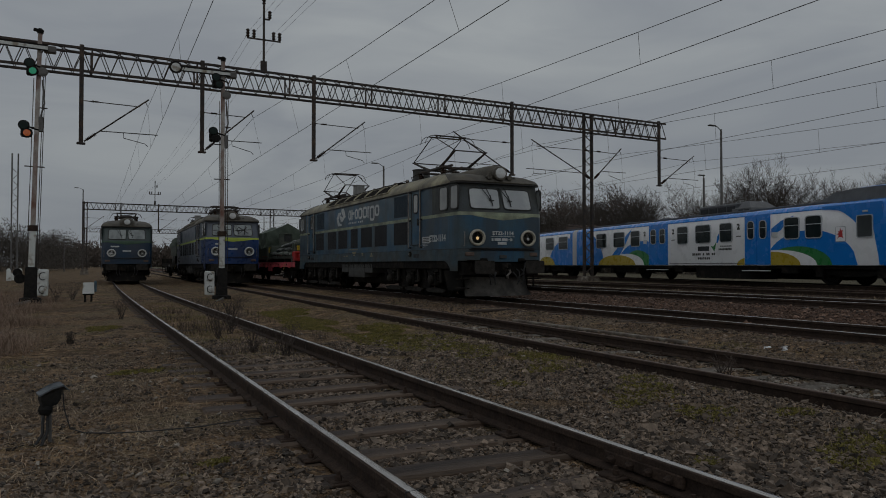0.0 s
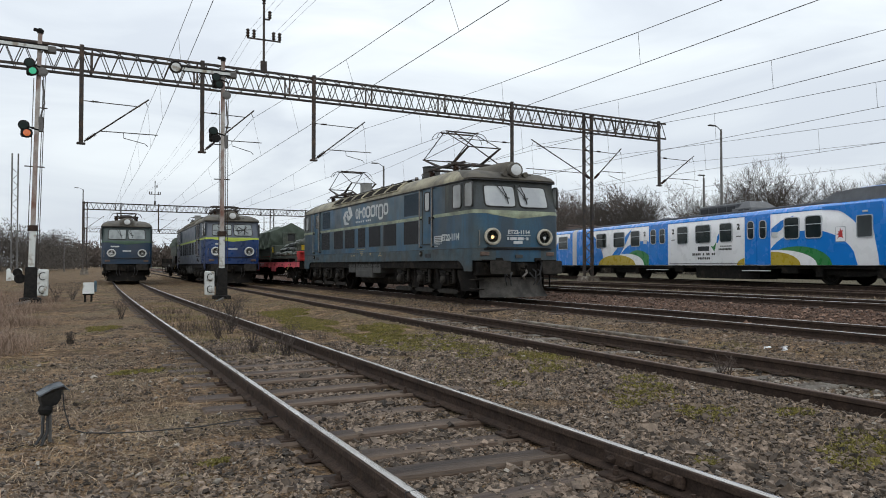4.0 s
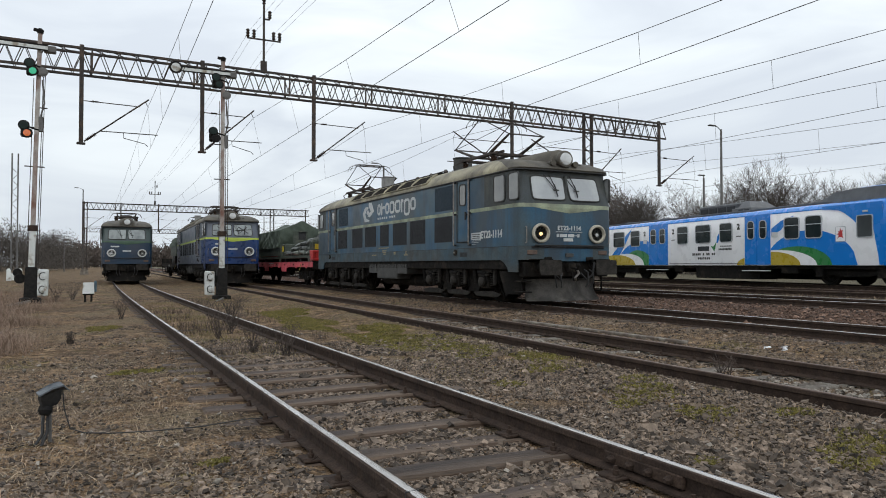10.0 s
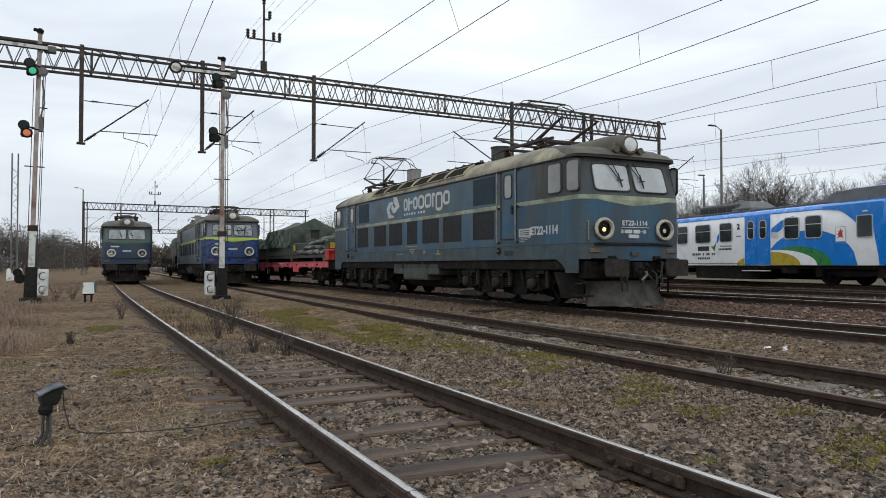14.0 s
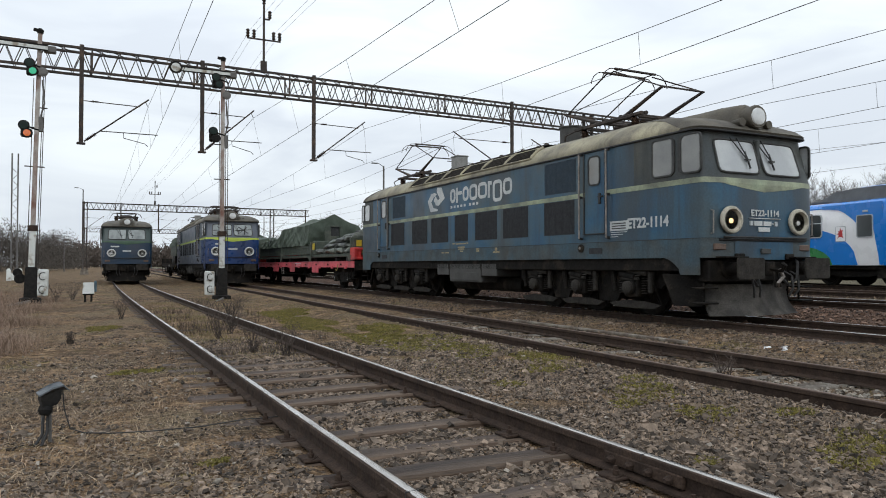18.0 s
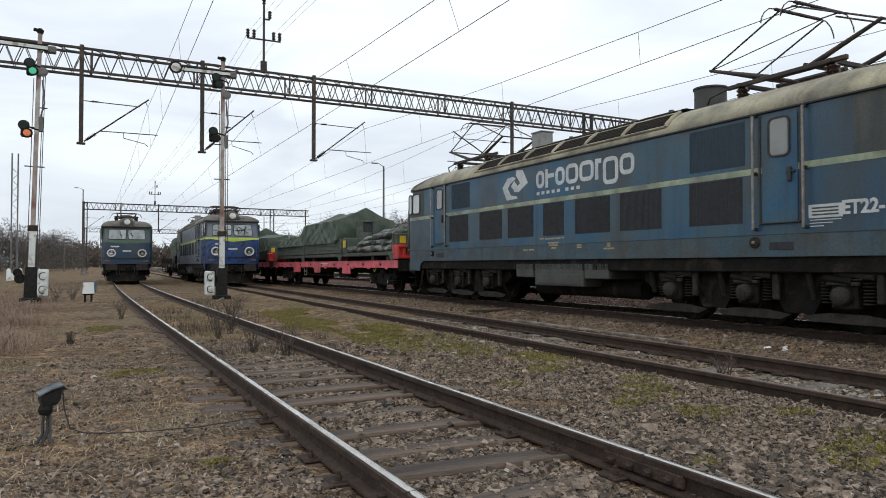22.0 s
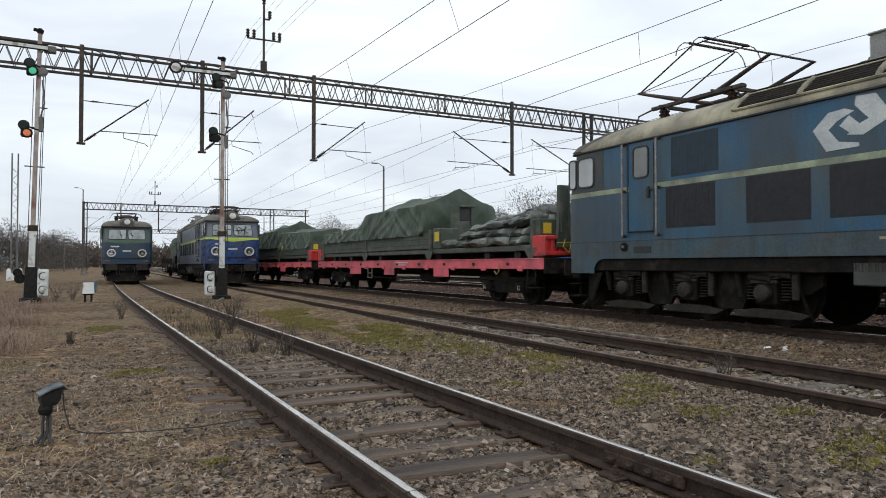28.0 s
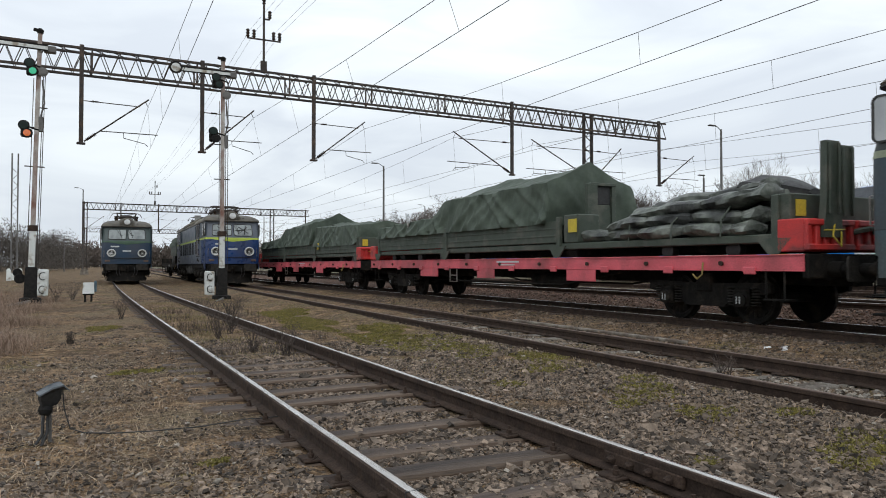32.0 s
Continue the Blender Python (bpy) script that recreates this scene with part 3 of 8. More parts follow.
def line_mast(m):
    s = Shape().box(-0.13, 0.13, -0.06, 0.06, 0.0, 0.5, 0.01).tube((0, 0, 0), (0, 0, 2.95), 0.05, 8)
    root = thing("insulator_mast", m, "black feeder wire mast with porcelain insulators on a gantry", "mast", "feeder wire masts")
    part("pole", s, IRON, root)
    part("crossarm", Shape().box(-0.72, 0.72, -0.03, 0.03, 1.4, 1.46, 0.006).box(0.0, 0.25, -0.03, 0.03, 2.3, 2.36, 0.006), IRON, root)
    for x, z in ((-0.68, 1.46), (-0.42, 1.46), (0.42, 1.46), (0.68, 1.46), (0.0, 2.95), (0.25, 2.36)):
        part("insulator", Shape().lathe([(0, 0.03), (0.06, 0.09), (0.12, 0.05), (0.18, 0.09), (0.24, 0.05), (0.3, 0.09), (0.36, 0.04)], (x, 0, z), (0, 0, 1), 10), INSUL, root)
    return root


lm = line_mast(pose(6.80, 31.05, BEAM_HI + 0.04))
copy_thing(lm, pose(8.5, 106.1, BEAM_HI + 0.04))
FEEDERS = [(6.16, 11.1), (6.41, 11.1), (7.20, 11.1), (7.45, 11.1)]


def wire_run(name, pts, r, label):
    return single(name, Shape().pipe(pts, r, 5), WIRE, label, "wire", group="overhead wires")


def build_wires():
    ys = [-41.9, 30.77, 105.7, 177.5]
    for wx, px in SUPPORTS:
        con, msg = [], []
        for k, (a, b) in enumerate(zip(ys[:-1], ys[1:])):
            for j in range(13):
                t = j / 12
                y = a + (b - a) * t
                y += SKEW * wx - 0.37
                ox = 0.0147 * min(y - 30.8, 0.0) if wx < 3 else 0.0   # the first wire follows a slew of its track
                con.append((wx + ox + (0.22 if 6 < wx < 7 else 0.0) + (0.12 if k % 2 else -0.12) * (1 - 2 * t), y, CON_Z - 0.14 - 0.03 * 4 * t * (1 - t)))
                msg.append((wx + ox, y, MSG_Z + 0.1 - 1.13 * 4 * t * (1 - t)))
        contact = wire_run("contact_wire", con, 0.0065 if wx < 3 else 0.0085, "thin grey contact wire above the track")
        wire_run("messenger_wire", msg, 0.0065 if wx < 3 else 0.0085, "sagging messenger wire above the contact wire")
        for c, m_ in zip(con, msg):
            if m_[2] - c[2] < 1.6 and c[1] < 110:
                part("dropper", Shape().tube(c, m_, 0.005, 4), WIRE, contact)
    for x, z in FEEDERS:
        pts = []
        for a, b in zip(ys[:-1], ys[1:]):
            pts += [(x, SKEW * x + a + (b - a) * j / 12, z - 1.1 * 4 * (j / 12) * (1 - j / 12)) for j in range(13)]
        wire_run("feeder_wire", pts, 0.005, "thin feeder wire strung between gantry masts")


build_wires()


# ---- locomotives ----
LAMPGLASS = surf("clear_lamp_glass", (0.55, 0.57, 0.57), (0.68, 0.69, 0.68), 0.08, 6, fine=0.05, spec=0.9, coat=0.8)
LAMPRING = surf("yellowed_lamp_ring", (0.46, 0.43, 0.35), (0.34, 0.32, 0.26), 0.6, 9, fine=0.3)
POLEGREY = surf("grey_lamp_post", (0.14, 0.135, 0.13), (0.11, 0.105, 0.10), 0.7, 5, fine=0.2)
ROOFGREY = surf("pale_grey_roof_gear", (0.27, 0.27, 0.26), (0.2, 0.2, 0.19), 0.7, 4, fine=0.2)
SEAL = surf("sooty_window_seal", (0.045, 0.046, 0.042), (0.03, 0.03, 0.03), 0.7, 8)
BULB = surf("warm_lamp_bulb", (0.8, 0.6, 0.35), None, 0.3, 4, emit=((1.0, 0.62, 0.25), 1.6))
HOOD = surf("soot_brown_roof_end", (0.13, 0.115, 0.085), (0.085, 0.075, 0.06), 0.7, 1.6, fine=0.2, bump=0.003, c=(0.05, 0.045, 0.038), c_scale=1.5, c_width=0.3)
def contour(w, yf, yr, z, d=0.42, n=5.5, k=9):
    """A rounded plan outline of a body at height z, front at yf (negative), rear at yr."""
    pts = []
    for i in range(2 * k + 1):
        a = -math.pi / 2 + math.pi * i / (2 * k)
        s, c = math.sin(a), math.cos(a)
        pts.append((w * math.copysign(abs(s) ** (2 / n), s), yf + d - d * abs(c) ** (2 / n), z))
    for i in range(2 * k + 1):
        a = math.pi / 2 - math.pi * i / (2 * k)
        s, c = math.sin(a), math.cos(a)
        pts.append((w * math.copysign(abs(s) ** (2 / n), s), yr - d + d * abs(c) ** (2 / n), z))
    return pts


W = 1.48          # half width of a locomotive
FRONT_RAKE = [(0.80, 8.93), (1.2, 8.96), (2.0, 8.98), (2.78, 8.97), (2.86, 8.95), (3.0, 8.92), (3.70, 8.72), (3.86, 8.72)]


def rake(z):
    for (z0, a), (z1, b) in zip(FRONT_RAKE[:-1], FRONT_RAKE[1:]):
        if z <= z1:
            return a + (b - a) * (z - z0) / (z1 - z0)
    return FRONT_RAKE[-1][1]


def louvre_mesh(w, h, name="louvre", mat=None):
    s = Shape()
    s.box(0.0, 0.012, -w / 2, w / 2, 0, h, 0.004)
    n = max(8, int(w / 0.034))
    for k in range(n):
        y = -w / 2 + w * (k + 0.5) / n
        s.box(-0.006, 0.006, y - 0.009, y + 0.009, 0.02, h - 0.02, 0.002)
    return s.mesh(name, mat or LOUVRE)


def wheel_mesh(r):
    s = Shape()
    for side in (-1, 1):
        x = side * 0.7535
        s.lathe([(-0.07, 0.22), (-0.068, r * 0.78), (-0.066, r - 0.07), (-0.066, r + 0.028), (-0.036, r + 0.028), (-0.03, r), (0.066, r - 0.006), (0.066, r - 0.07), (0.03, r * 0.78), (0.03, 0.22), (0.09, 0.15)],
                (x, 0, 0), (side, 0, 0), 28)
        for k in range(9):
            a = 2 * math.pi * k / 9
            s.tube((x + side * 0.035, 0.2 * math.cos(a), 0.2 * math.sin(a)), (x + side * 0.045, r * 0.76 * math.cos(a), r * 0.76 * math.sin(a)), 0.035, 5)
    s.tube((-0.75, 0, 0), (0.75, 0, 0), 0.09, 10)
    return s.mesh("wheelset", UNDER)


LOCO_WHEEL = wheel_mesh(0.625)
SPRING = Shape()
for _k in range(7):
    SPRING.lathe([(0, 0.075), (0.012, 0.095), (0.024, 0.075)], (0, 0, 0.05 * _k), (0, 0, 1), 10)
DUSTY = surf("dust_grey_running_gear", (0.040, 0.036, 0.031), (0.022, 0.020, 0.018), 0.85, 6, bump=0.004, bump_scale=30, fine=0.3, spec=0.2)
SPRING = SPRING.mesh("coil_spring", DUSTY)


def bogie(loco, yc, axles):
    lo, hi = min(axles) - 0.95, max(axles) + 0.95
    f = Shape()
    for side in (-1, 1):
        x = side * 1.12
        outline = [(lo, 0.78), (lo + 0.25, 0.62), (axles[0] - 0.1, 0.60)]
        for a, b in zip(axles[:-1], axles[1:]):
            outline += [(a + 0.45, 0.62), (a + 0.62, 0.30), (b - 0.62, 0.30), (b - 0.45, 0.62)]
        outline += [(axles[-1] + 0.1, 0.60), (hi - 0.25, 0.62), (hi, 0.78), (hi, 1.02), (lo, 1.02)]
        f.prism(outline, lambda a, b, h, x=x: (x - 0.04 + h, a, b), 0.08)
    fr = part("bogie_frame", f, UNDER, loco)
    for y in axles:
        for side in (-1, 1):
            x = side * 1.2
            s = Shape().box(x - 0.13, x + 0.13, y - 0.21, y + 0.21, 0.42, 0.83, 0.03)
            s.lathe([(0, 0.17), (0.05, 0.17), (0.07, 0.13), (0.08, 0.05)], (x + side * 0.12, y, 0.63), (side, 0, 0), 14)
            part("axle_box", s, UNDER, fr)
            part("axle_cap", Shape().lathe([(0.0, 0.15), (0.05, 0.145), (0.075, 0.10), (0.08, 0.0)], (x + side * 0.19, y, 0.63), (side, 0, 0), 12).box(x + side * 0.10, x + side * 0.17, y - 0.26, y + 0.26, 0.80, 0.86, 0.01), DUSTY, fr)
            part("spring_hanger", Shape().box(x + side * 0.05, x + side * 0.13, y - 0.62, y - 0.50, 0.52, 1.0, 0.02).tube((x + side * 0.1, y + 0.1, 1.02), (x + side * 0.1, y - 0.5, 0.95), 0.07, 8), DUSTY, fr)
            part("air_pipe", Shape().pipe([(x + side * 0.12, y - 0.8, 1.12), (x + side * 0.13, y - 0.45, 1.06), (x + side * 0.14, y - 0.3, 0.9), (x + side * 0.14, y + 0.05, 0.88), (x + side * 0.12, y + 0.4, 1.1)], 0.018, 5), DUSTY, fr)
            for dy in (-0.34, 0.34):
                part("coil_spring", SPRING, None, fr, m=pose(side * 1.22, y + dy, 0.5))
            br = Shape().prism([(y - 0.78, 0.27), (y - 0.60, 0.18), (y + 0.60, 0.18), (y + 0.78, 0.27), (y + 0.3, 0.34), (y - 0.3, 0.34)], lambda a, b, h, side=side: (side * 1.22 + h - 0.02, a, b), 0.04)
            part("brake_beam", br, DUSTY, fr, "dust-grey brake triangle")
            part("brake_cylinder", Shape().tube((side * 1.3, y + 0.3, 0.92), (side * 1.3, y - 0.15, 0.86), 0.09, 10), UNDER, fr)
            part("sand_pipe", Shape().pipe([(side * 1.25, y - 0.62, 1.1), (side * 1.25, y - 0.6, 0.7), (side * 1.0, y - 0.66, 0.14)], 0.022, 5), UNDER, fr)
            part("damper", Shape().tube((side * 1.29, y + 0.52, 0.55), (side * 1.29, y + 0.62, 1.08), 0.045, 8).tube((side * 1.29, y + 0.55, 0.72), (side * 1.29, y + 0.62, 1.12), 0.06, 8), UNDER, fr)
    return fr


def buffer(root, x, y, d, big=True):
    """A buffer whose plate lies d away along y."""
    s = Shape().lathe([(0, 0.19), (0.06, 0.19), (0.08, 0.13), (0.30, 0.13), (0.31, 0.10), (0.52, 0.10)], (x, y, 1.06), (0, d, 0), 16)
    b = part("buffer", s, UNDER, root)
    e = y + 0.52 * d
    o = rounded(x - 0.33, x + 0.33, 0.86, 1.27, 0.05) if big else rounded(x - 0.22, x + 0.22, 0.84, 1.28, 0.2)
    part("buffer_plate", Shape().prism(o, lambda a, b_, h, d=d, e=e: (a, e + d * h, b_), 0.04), DUSTY if big else UNDER, b)


def pantograph(root, yc, height, flip=1):
    """A diamond pantograph; the knees lie fore and aft."""
    base_z = 4.64
    p = part("pantograph", Shape().box(-0.75, 0.75, yc - 0.95, yc - 0.87, base_z, base_z + 0.08, 0.01).box(-0.75, 0.75, yc + 0.87, yc + 0.95, base_z, base_z + 0.08, 0.01)
             .box(-0.72, -0.64, yc - 1.2, yc + 1.2, base_z, base_z + 0.08, 0.01).box(0.64, 0.72, yc - 1.2, yc + 1.2, base_z, base_z + 0.08, 0.01), IRON, root)
    for x in (-0.62, 0.62):
        for y in (yc - 0.9, yc + 0.9):
            part("roof_insulator", Shape().lathe([(0, 0.09), (0.04, 0.12), (0.08, 0.08), (0.12, 0.12), (0.16, 0.08), (0.2, 0.12), (0.26, 0.07)], (x, y, 4.38), (0, 0, 1), 10), INSUL, p)
    top = base_z + height
    mid = base_z + 0.10 + height * 0.34
    for s in (-1, 1):
        knee = yc + s * 1.70
        for x in (-0.58, 0.58):
            part("lower_arm", Shape().tube((x * 0.9, yc + s * 0.42, base_z + 0.1), (x, knee, mid), 0.055, 8, 0.032), IRON, p)
            part("upper_arm", Shape().tube((x, knee, mid), (x, yc + s * 0.12, top - 0.02), 0.018, 5), IRON, p)
        part("hinge_shaft", Shape().tube((-0.66, yc + s * 0.42, base_z + 0.1), (0.66, yc + s * 0.42, base_z + 0.1), 0.04, 8), IRON, p)
        part("knee_tube", Shape().tube((-0.62, knee, mid), (0.62, knee, mid), 0.022, 6), IRON, p)
    part("stay_tube", Shape().tube((-0.58, yc + 1.70, mid), (0.55, yc + 0.12, top), 0.011, 5), IRON, p)
    part("lift_spring", Shape().tube((-0.3, yc - 0.9, base_z + 0.14), (-0.3, yc + 0.5, base_z + 0.14), 0.05, 8).tube((0.3, yc - 0.5, base_z + 0.14), (0.3, yc + 0.9, base_z + 0.14), 0.05, 8), IRON, p)
    part("roof_cable", Shape().pipe([(-0.62, yc + 1.25, base_z + 0.05), (-0.7, yc + 1.6, base_z - 0.05), (-0.5, yc + 1.9, base_z - 0.2)], 0.02, 5), IRON, p)
    hd = Shape()
    for s in (-1, 1):
        y = yc + s * 0.2
        hd.box(-0.62, 0.62, y - 0.03, y + 0.03, top, top + 0.05, 0.012)
        for e in (-1, 1):
            hd.pipe([(e * 0.6, y, top + 0.03), (e * 0.76, y, top + 0.01), (e * 0.88, y, top - 0.08), (e * 0.95, y, top - 0.20), (e * 0.97, y, top - 0.30)], 0.012, 6)
    for x in (-0.5, 0.5):
        hd.tube((x, yc - 0.2, top), (x, yc + 0.2, top), 0.015, 5)
    part("contact_strip", hd, IRON, p)
    return p


def pane(root, name, a0, a1, b0, b1, to3d, glass, r=0.08, lift=0.0, frame_mat=None):
    """A window: glass with a rubber seal round it, on a body's side."""
    w = part(name, Shape().prism(rounded(a0, a1, b0, b1, r), lambda a, b, h: to3d(a, b, h + lift), 0.008), glass, root)
    s = Shape()
    frame_ring(s, a0, a1, b0, b1, 0.035, r, lambda a, b, h: to3d(a, b, h + lift - 0.02), 0.04)
    part("window_seal", s, frame_mat or RUBBER, w)
    return w


def build_loco(m, label, livery, number=None, pans=(0.5, 1.5), lettering=True, side_mat=None):
    low, high, cab, roof_edge, stripe_m, dirty = livery
    root = thing("electric_locomotive", m, label, "locomotive", "six-axle electric locomotives")
    L = 9.1
    part("skirt", Shape().loft([contour(W, -rake(z), rake(z), z) for z in (1.275, 1.4, 1.655)]), dirty, root, "dirt-grey lower body")
    part("body", Shape().loft([contour(W, -rake(z), rake(z), z) for z in (1.66, 2.0, 2.4, 2.745)]), low, root)
    part("stripe", Shape().loft([contour(W + 0.006, -rake(z) - 0.006, rake(z) + 0.006, z) for z in (2.745, 2.855)]), stripe_m, root, "faded pale stripe round the body")
    part("upper_body", Shape().loft([[(x, max(y, -7.2), zz) for x, y, zz in contour(W, -rake(z), rake(z), z)] for z in (2.855, 3.3, 3.85)]), high, root)
    part("front_cab_wall", Shape().loft([[(x, min(y, -7.2), zz) for x, y, zz in contour(W, -rake(z), rake(z), z)] for z in (2.855, 3.0, 3.3, 3.6, 3.85)]), cab, root, "sooty cab wall around the windows")
    part("rear_cab_wall", Shape().loft([[(x, max(y, 7.75), zz) for x, y, zz in contour(W + 0.003, -rake(z), rake(z) + 0.003, z)] for z in (2.86, 3.3, 3.6, 3.845)]), cab if number else high, root)
    part("panel_seam", Shape().loft([contour(W + 0.004, -rake(z) - 0.004, rake(z) + 0.004, z) for z in (1.652, 1.664)]), RUBBER, root)
    if side_mat:
        for x0, x1 in ((-W - 0.005, -W + 0.01), (W - 0.01, W + 0.005)):
            part("side_panel", Shape().box(x0, x1, -7.3, 8.3, 1.3, 2.75, 0.004), side_mat, root, "grey-blue side panel")
    # roof: cream shoulder, sooty top
    part("roof_edge", Shape().loft([contour(w, -y, y, z, d=0.45) for w, y, z in ((1.49, 8.80, 3.81), (1.505, 8.84, 3.87), (1.46, 8.70, 3.99), (1.36, 8.42, 4.12), (1.22, 8.0, 4.23), (1.06, 7.4, 4.31))]), roof_edge, root, "dirty cream roof shoulder")
    part("rain_gutter", Shape().loft([contour(w, -y, y, z, d=0.45) for w, y, z in ((1.500, 8.815, 3.795), (1.518, 8.85, 3.805), (1.518, 8.85, 3.83), (1.500, 8.815, 3.84))]), RUBBER, root, "black gutter under the roof edge")
    for s in (-1, 1):
        hood = Shape().loft([[(x, s * max(abs(y), 6.6), zz) for x, y, zz in contour(w, -yy, yy, z, d=0.45) if y * s > 0] for w, yy, z in ((1.496, 8.81, 3.815), (1.511, 8.85, 3.873), (1.466, 8.71, 3.996), (1.366, 8.43, 4.127), (1.226, 8.01, 4.238), (1.066, 7.41, 4.318))])
        part("roof_hood", hood, HOOD, root, "soot-brown roof end over the cab")
    part("roof", Shape().loft([contour(w, -y, y, z, d=0.5) for w, y, z in ((1.065, 7.45, 4.31), (0.9, 6.9, 4.37), (0.5, 6.4, 4.41))]), ROOF, root)
    for s in (-1, 1):
        yy = s * 8.75
        brow = Shape().loft([[(w * math.cos(math.pi * i / 10), s * yy, zb + (zt - zb) * math.sin(math.pi * i / 10) ** 0.8) for i in range(11)]
                             for w, yy, zb, zt in ((0.95, 6.1, 4.23, 4.36), (0.86, 6.9, 4.15, 4.42), (0.70, 7.7, 4.05, 4.47), (0.50, 8.25, 3.95, 4.50), (0.36, 8.55, 3.90, 4.48), (0.28, 8.62, 3.92, 4.42))])
        br = part("lamp_housing", brow, HOOD, root, "humped housing of the roof lamp")
        lamp = Shape().lathe([(-0.15, 0.19), (-0.08, 0.235), (0.03, 0.245), (0.06, 0.225)], (0.0, s * 8.80, 4.17), (0, s, 0.0), 24).tube((0.0, s * 8.3, 4.17), (0.0, s * 8.76, 4.17), 0.235, 20)
        part("roof_lamp", lamp, HOOD, br)
        for x in (-0.36, 0.36):
            mk_l = part("marker_lamp", Shape().lathe([(-0.2, 0.06), (0.0, 0.085), (0.03, 0.085), (0.03, 0.06)], (x, s * 8.78, 4.04), (0, s, 0), 14), HOOD, br)
            part("marker_glass", Shape().lathe([(0.0, 0.06), (0.025, 0.04), (0.03, 0.0)], (x, s * 8.78, 4.04), (0, s, 0), 12), SIDEGLASS, mk_l)
        part("lamp_glass", Shape().lathe([(0.0, 0.19), (0.03, 0.17), (0.045, 0.1), (0.05, 0.0)], (0.0, s * 8.85, 4.17), (0, s, 0), 20), LAMPGLASS, br)
        h = Shape().lathe([(0, 0.03), (0.15, 0.035), (0.26, 0.06)], (0.62, s * 8.36, 4.03), (0, s, 0), 10)
        part("horn", h, GREYBOX, br)
    # roof grilles on both shoulders
    for side in (-1, 1):
        for k in range(6):
            y1 = 4.17 - 1.27 * k
            pts = [(side * 1.45, y1, 4.02), (side * 1.45, y1 - 1.13, 4.02), (side * 1.12, y1 - 1.13, 4.295), (side * 1.12, y1, 4.295)]
            g = Shape()
            off = Vector((side * 0.016, 0, 0.018))
            g.add([Vector(p) + off for p in pts] + [Vector(p) for p in pts], [(0, 1, 2, 3), (4, 5, 1, 0), (5, 6, 2, 1), (6, 7, 3, 2), (7, 4, 0, 3)])
            for j in range(5):
                t = (j + 0.5) / 5
                a = Vector(pts[0]).lerp(Vector(pts[3]), t) + off
                b = Vector(pts[1]).lerp(Vector(pts[2]), t) + off
                g.tube(a, b, 0.010, 4)
            part("roof_grille", g, GRILLE, root)
        for k in range(7):
            y1 = 4.24 - 1.27 * k
            part("grille_rib", Shape().pipe([(side * 1.475, y1, 3.98), (side * 1.43, y1, 4.06), (side * 1.30, y1, 4.19), (side * 1.10, y1, 4.325)], 0.045, 8), roof_edge, root)
    for side in (-1, 1):
        for x, z in ((1.472, 3.99), (1.11, 4.315)):
            part("grille_rail", Shape().tube((side * x, 4.24, z), (side * x, -3.38, z), 0.028, 6), roof_edge, root)
    part("roof_walkway", Shape().box(-1.02, -0.72, -3.45, 4.45, 4.37, 4.41, 0.01).box(0.72, 1.02, -3.45, 4.45, 4.37, 4.41, 0.01), UNDER, root)
    part("roof_box", Shape().box(-0.90, -0.52, 1.74, 2.20, 4.36, 4.86, 0.03).box(-0.92, -0.50, 1.72, 2.22, 4.84, 4.89, 0.02), ROOFGREY, root, "pale grey square vent on the roof")
    part("roof_fan", Shape().lathe([(0, 0.32), (0.56, 0.32), (0.565, 0.345), (0.60, 0.345), (0.60, 0.30), (0.5, 0.27)], (0.0, -3.1, 4.42), (0, 0, 1), 22), GREYBOX, root, "round grey roof fan with a dark rim")
    bus = Shape()
    for x in (-0.2, 0.25):
        bus.pipe([(x, -2.3, 4.66), (x, 2.8, 4.66)], 0.018, 5)
    part("roof_busbar", bus, IRON, root)
    for k in range(5):
        part("roof_insulator", Shape().lathe([(0, 0.06), (0.05, 0.09), (0.1, 0.05), (0.15, 0.09), (0.2, 0.05), (0.25, 0.09), (0.33, 0.05)], (-0.2, -2.2 + 1.2 * k, 4.38), (0, 0, 1), 8), INSUL, root)
    pantograph(root, -5.37, pans[0])
    pantograph(root, 5.92, pans[1])
    # louvres and windows of the sides
    to_near = near_side(-W)
    lows = [(5.885, 4.665), (3.995, 2.765), (2.455, 1.235), (0.805, -0.055), (-0.485, -1.715), (-2.035, -3.255), (-3.975, -5.195)]
    for side in (-1, 1):
        for a, b in lows:
            me = louvre_mesh(a - b, 0.85)
            part("louvre", me, None, root, "black mesh louvre", m=pose(side * (W + 0.004), (a + b) / 2 * -side, 1.885, 0, 0, 0 if side < 0 else 180))
        for a, b in ((5.745, 4.585), (-3.995, -5.255)):
            me = louvre_mesh(a - b, 0.81, mat=BLUELOUVRE)
            part("louvre", me, None, root, "dark upper louvre", m=pose(side * (W + 0.004), (a + b) / 2 * -side, 2.93, 0, 0, 0 if side < 0 else 180))
        k = -side
        to3d = (lambda a, b, h, side=side, k=k: (side * (W + 0.004 + h), a * k, b))
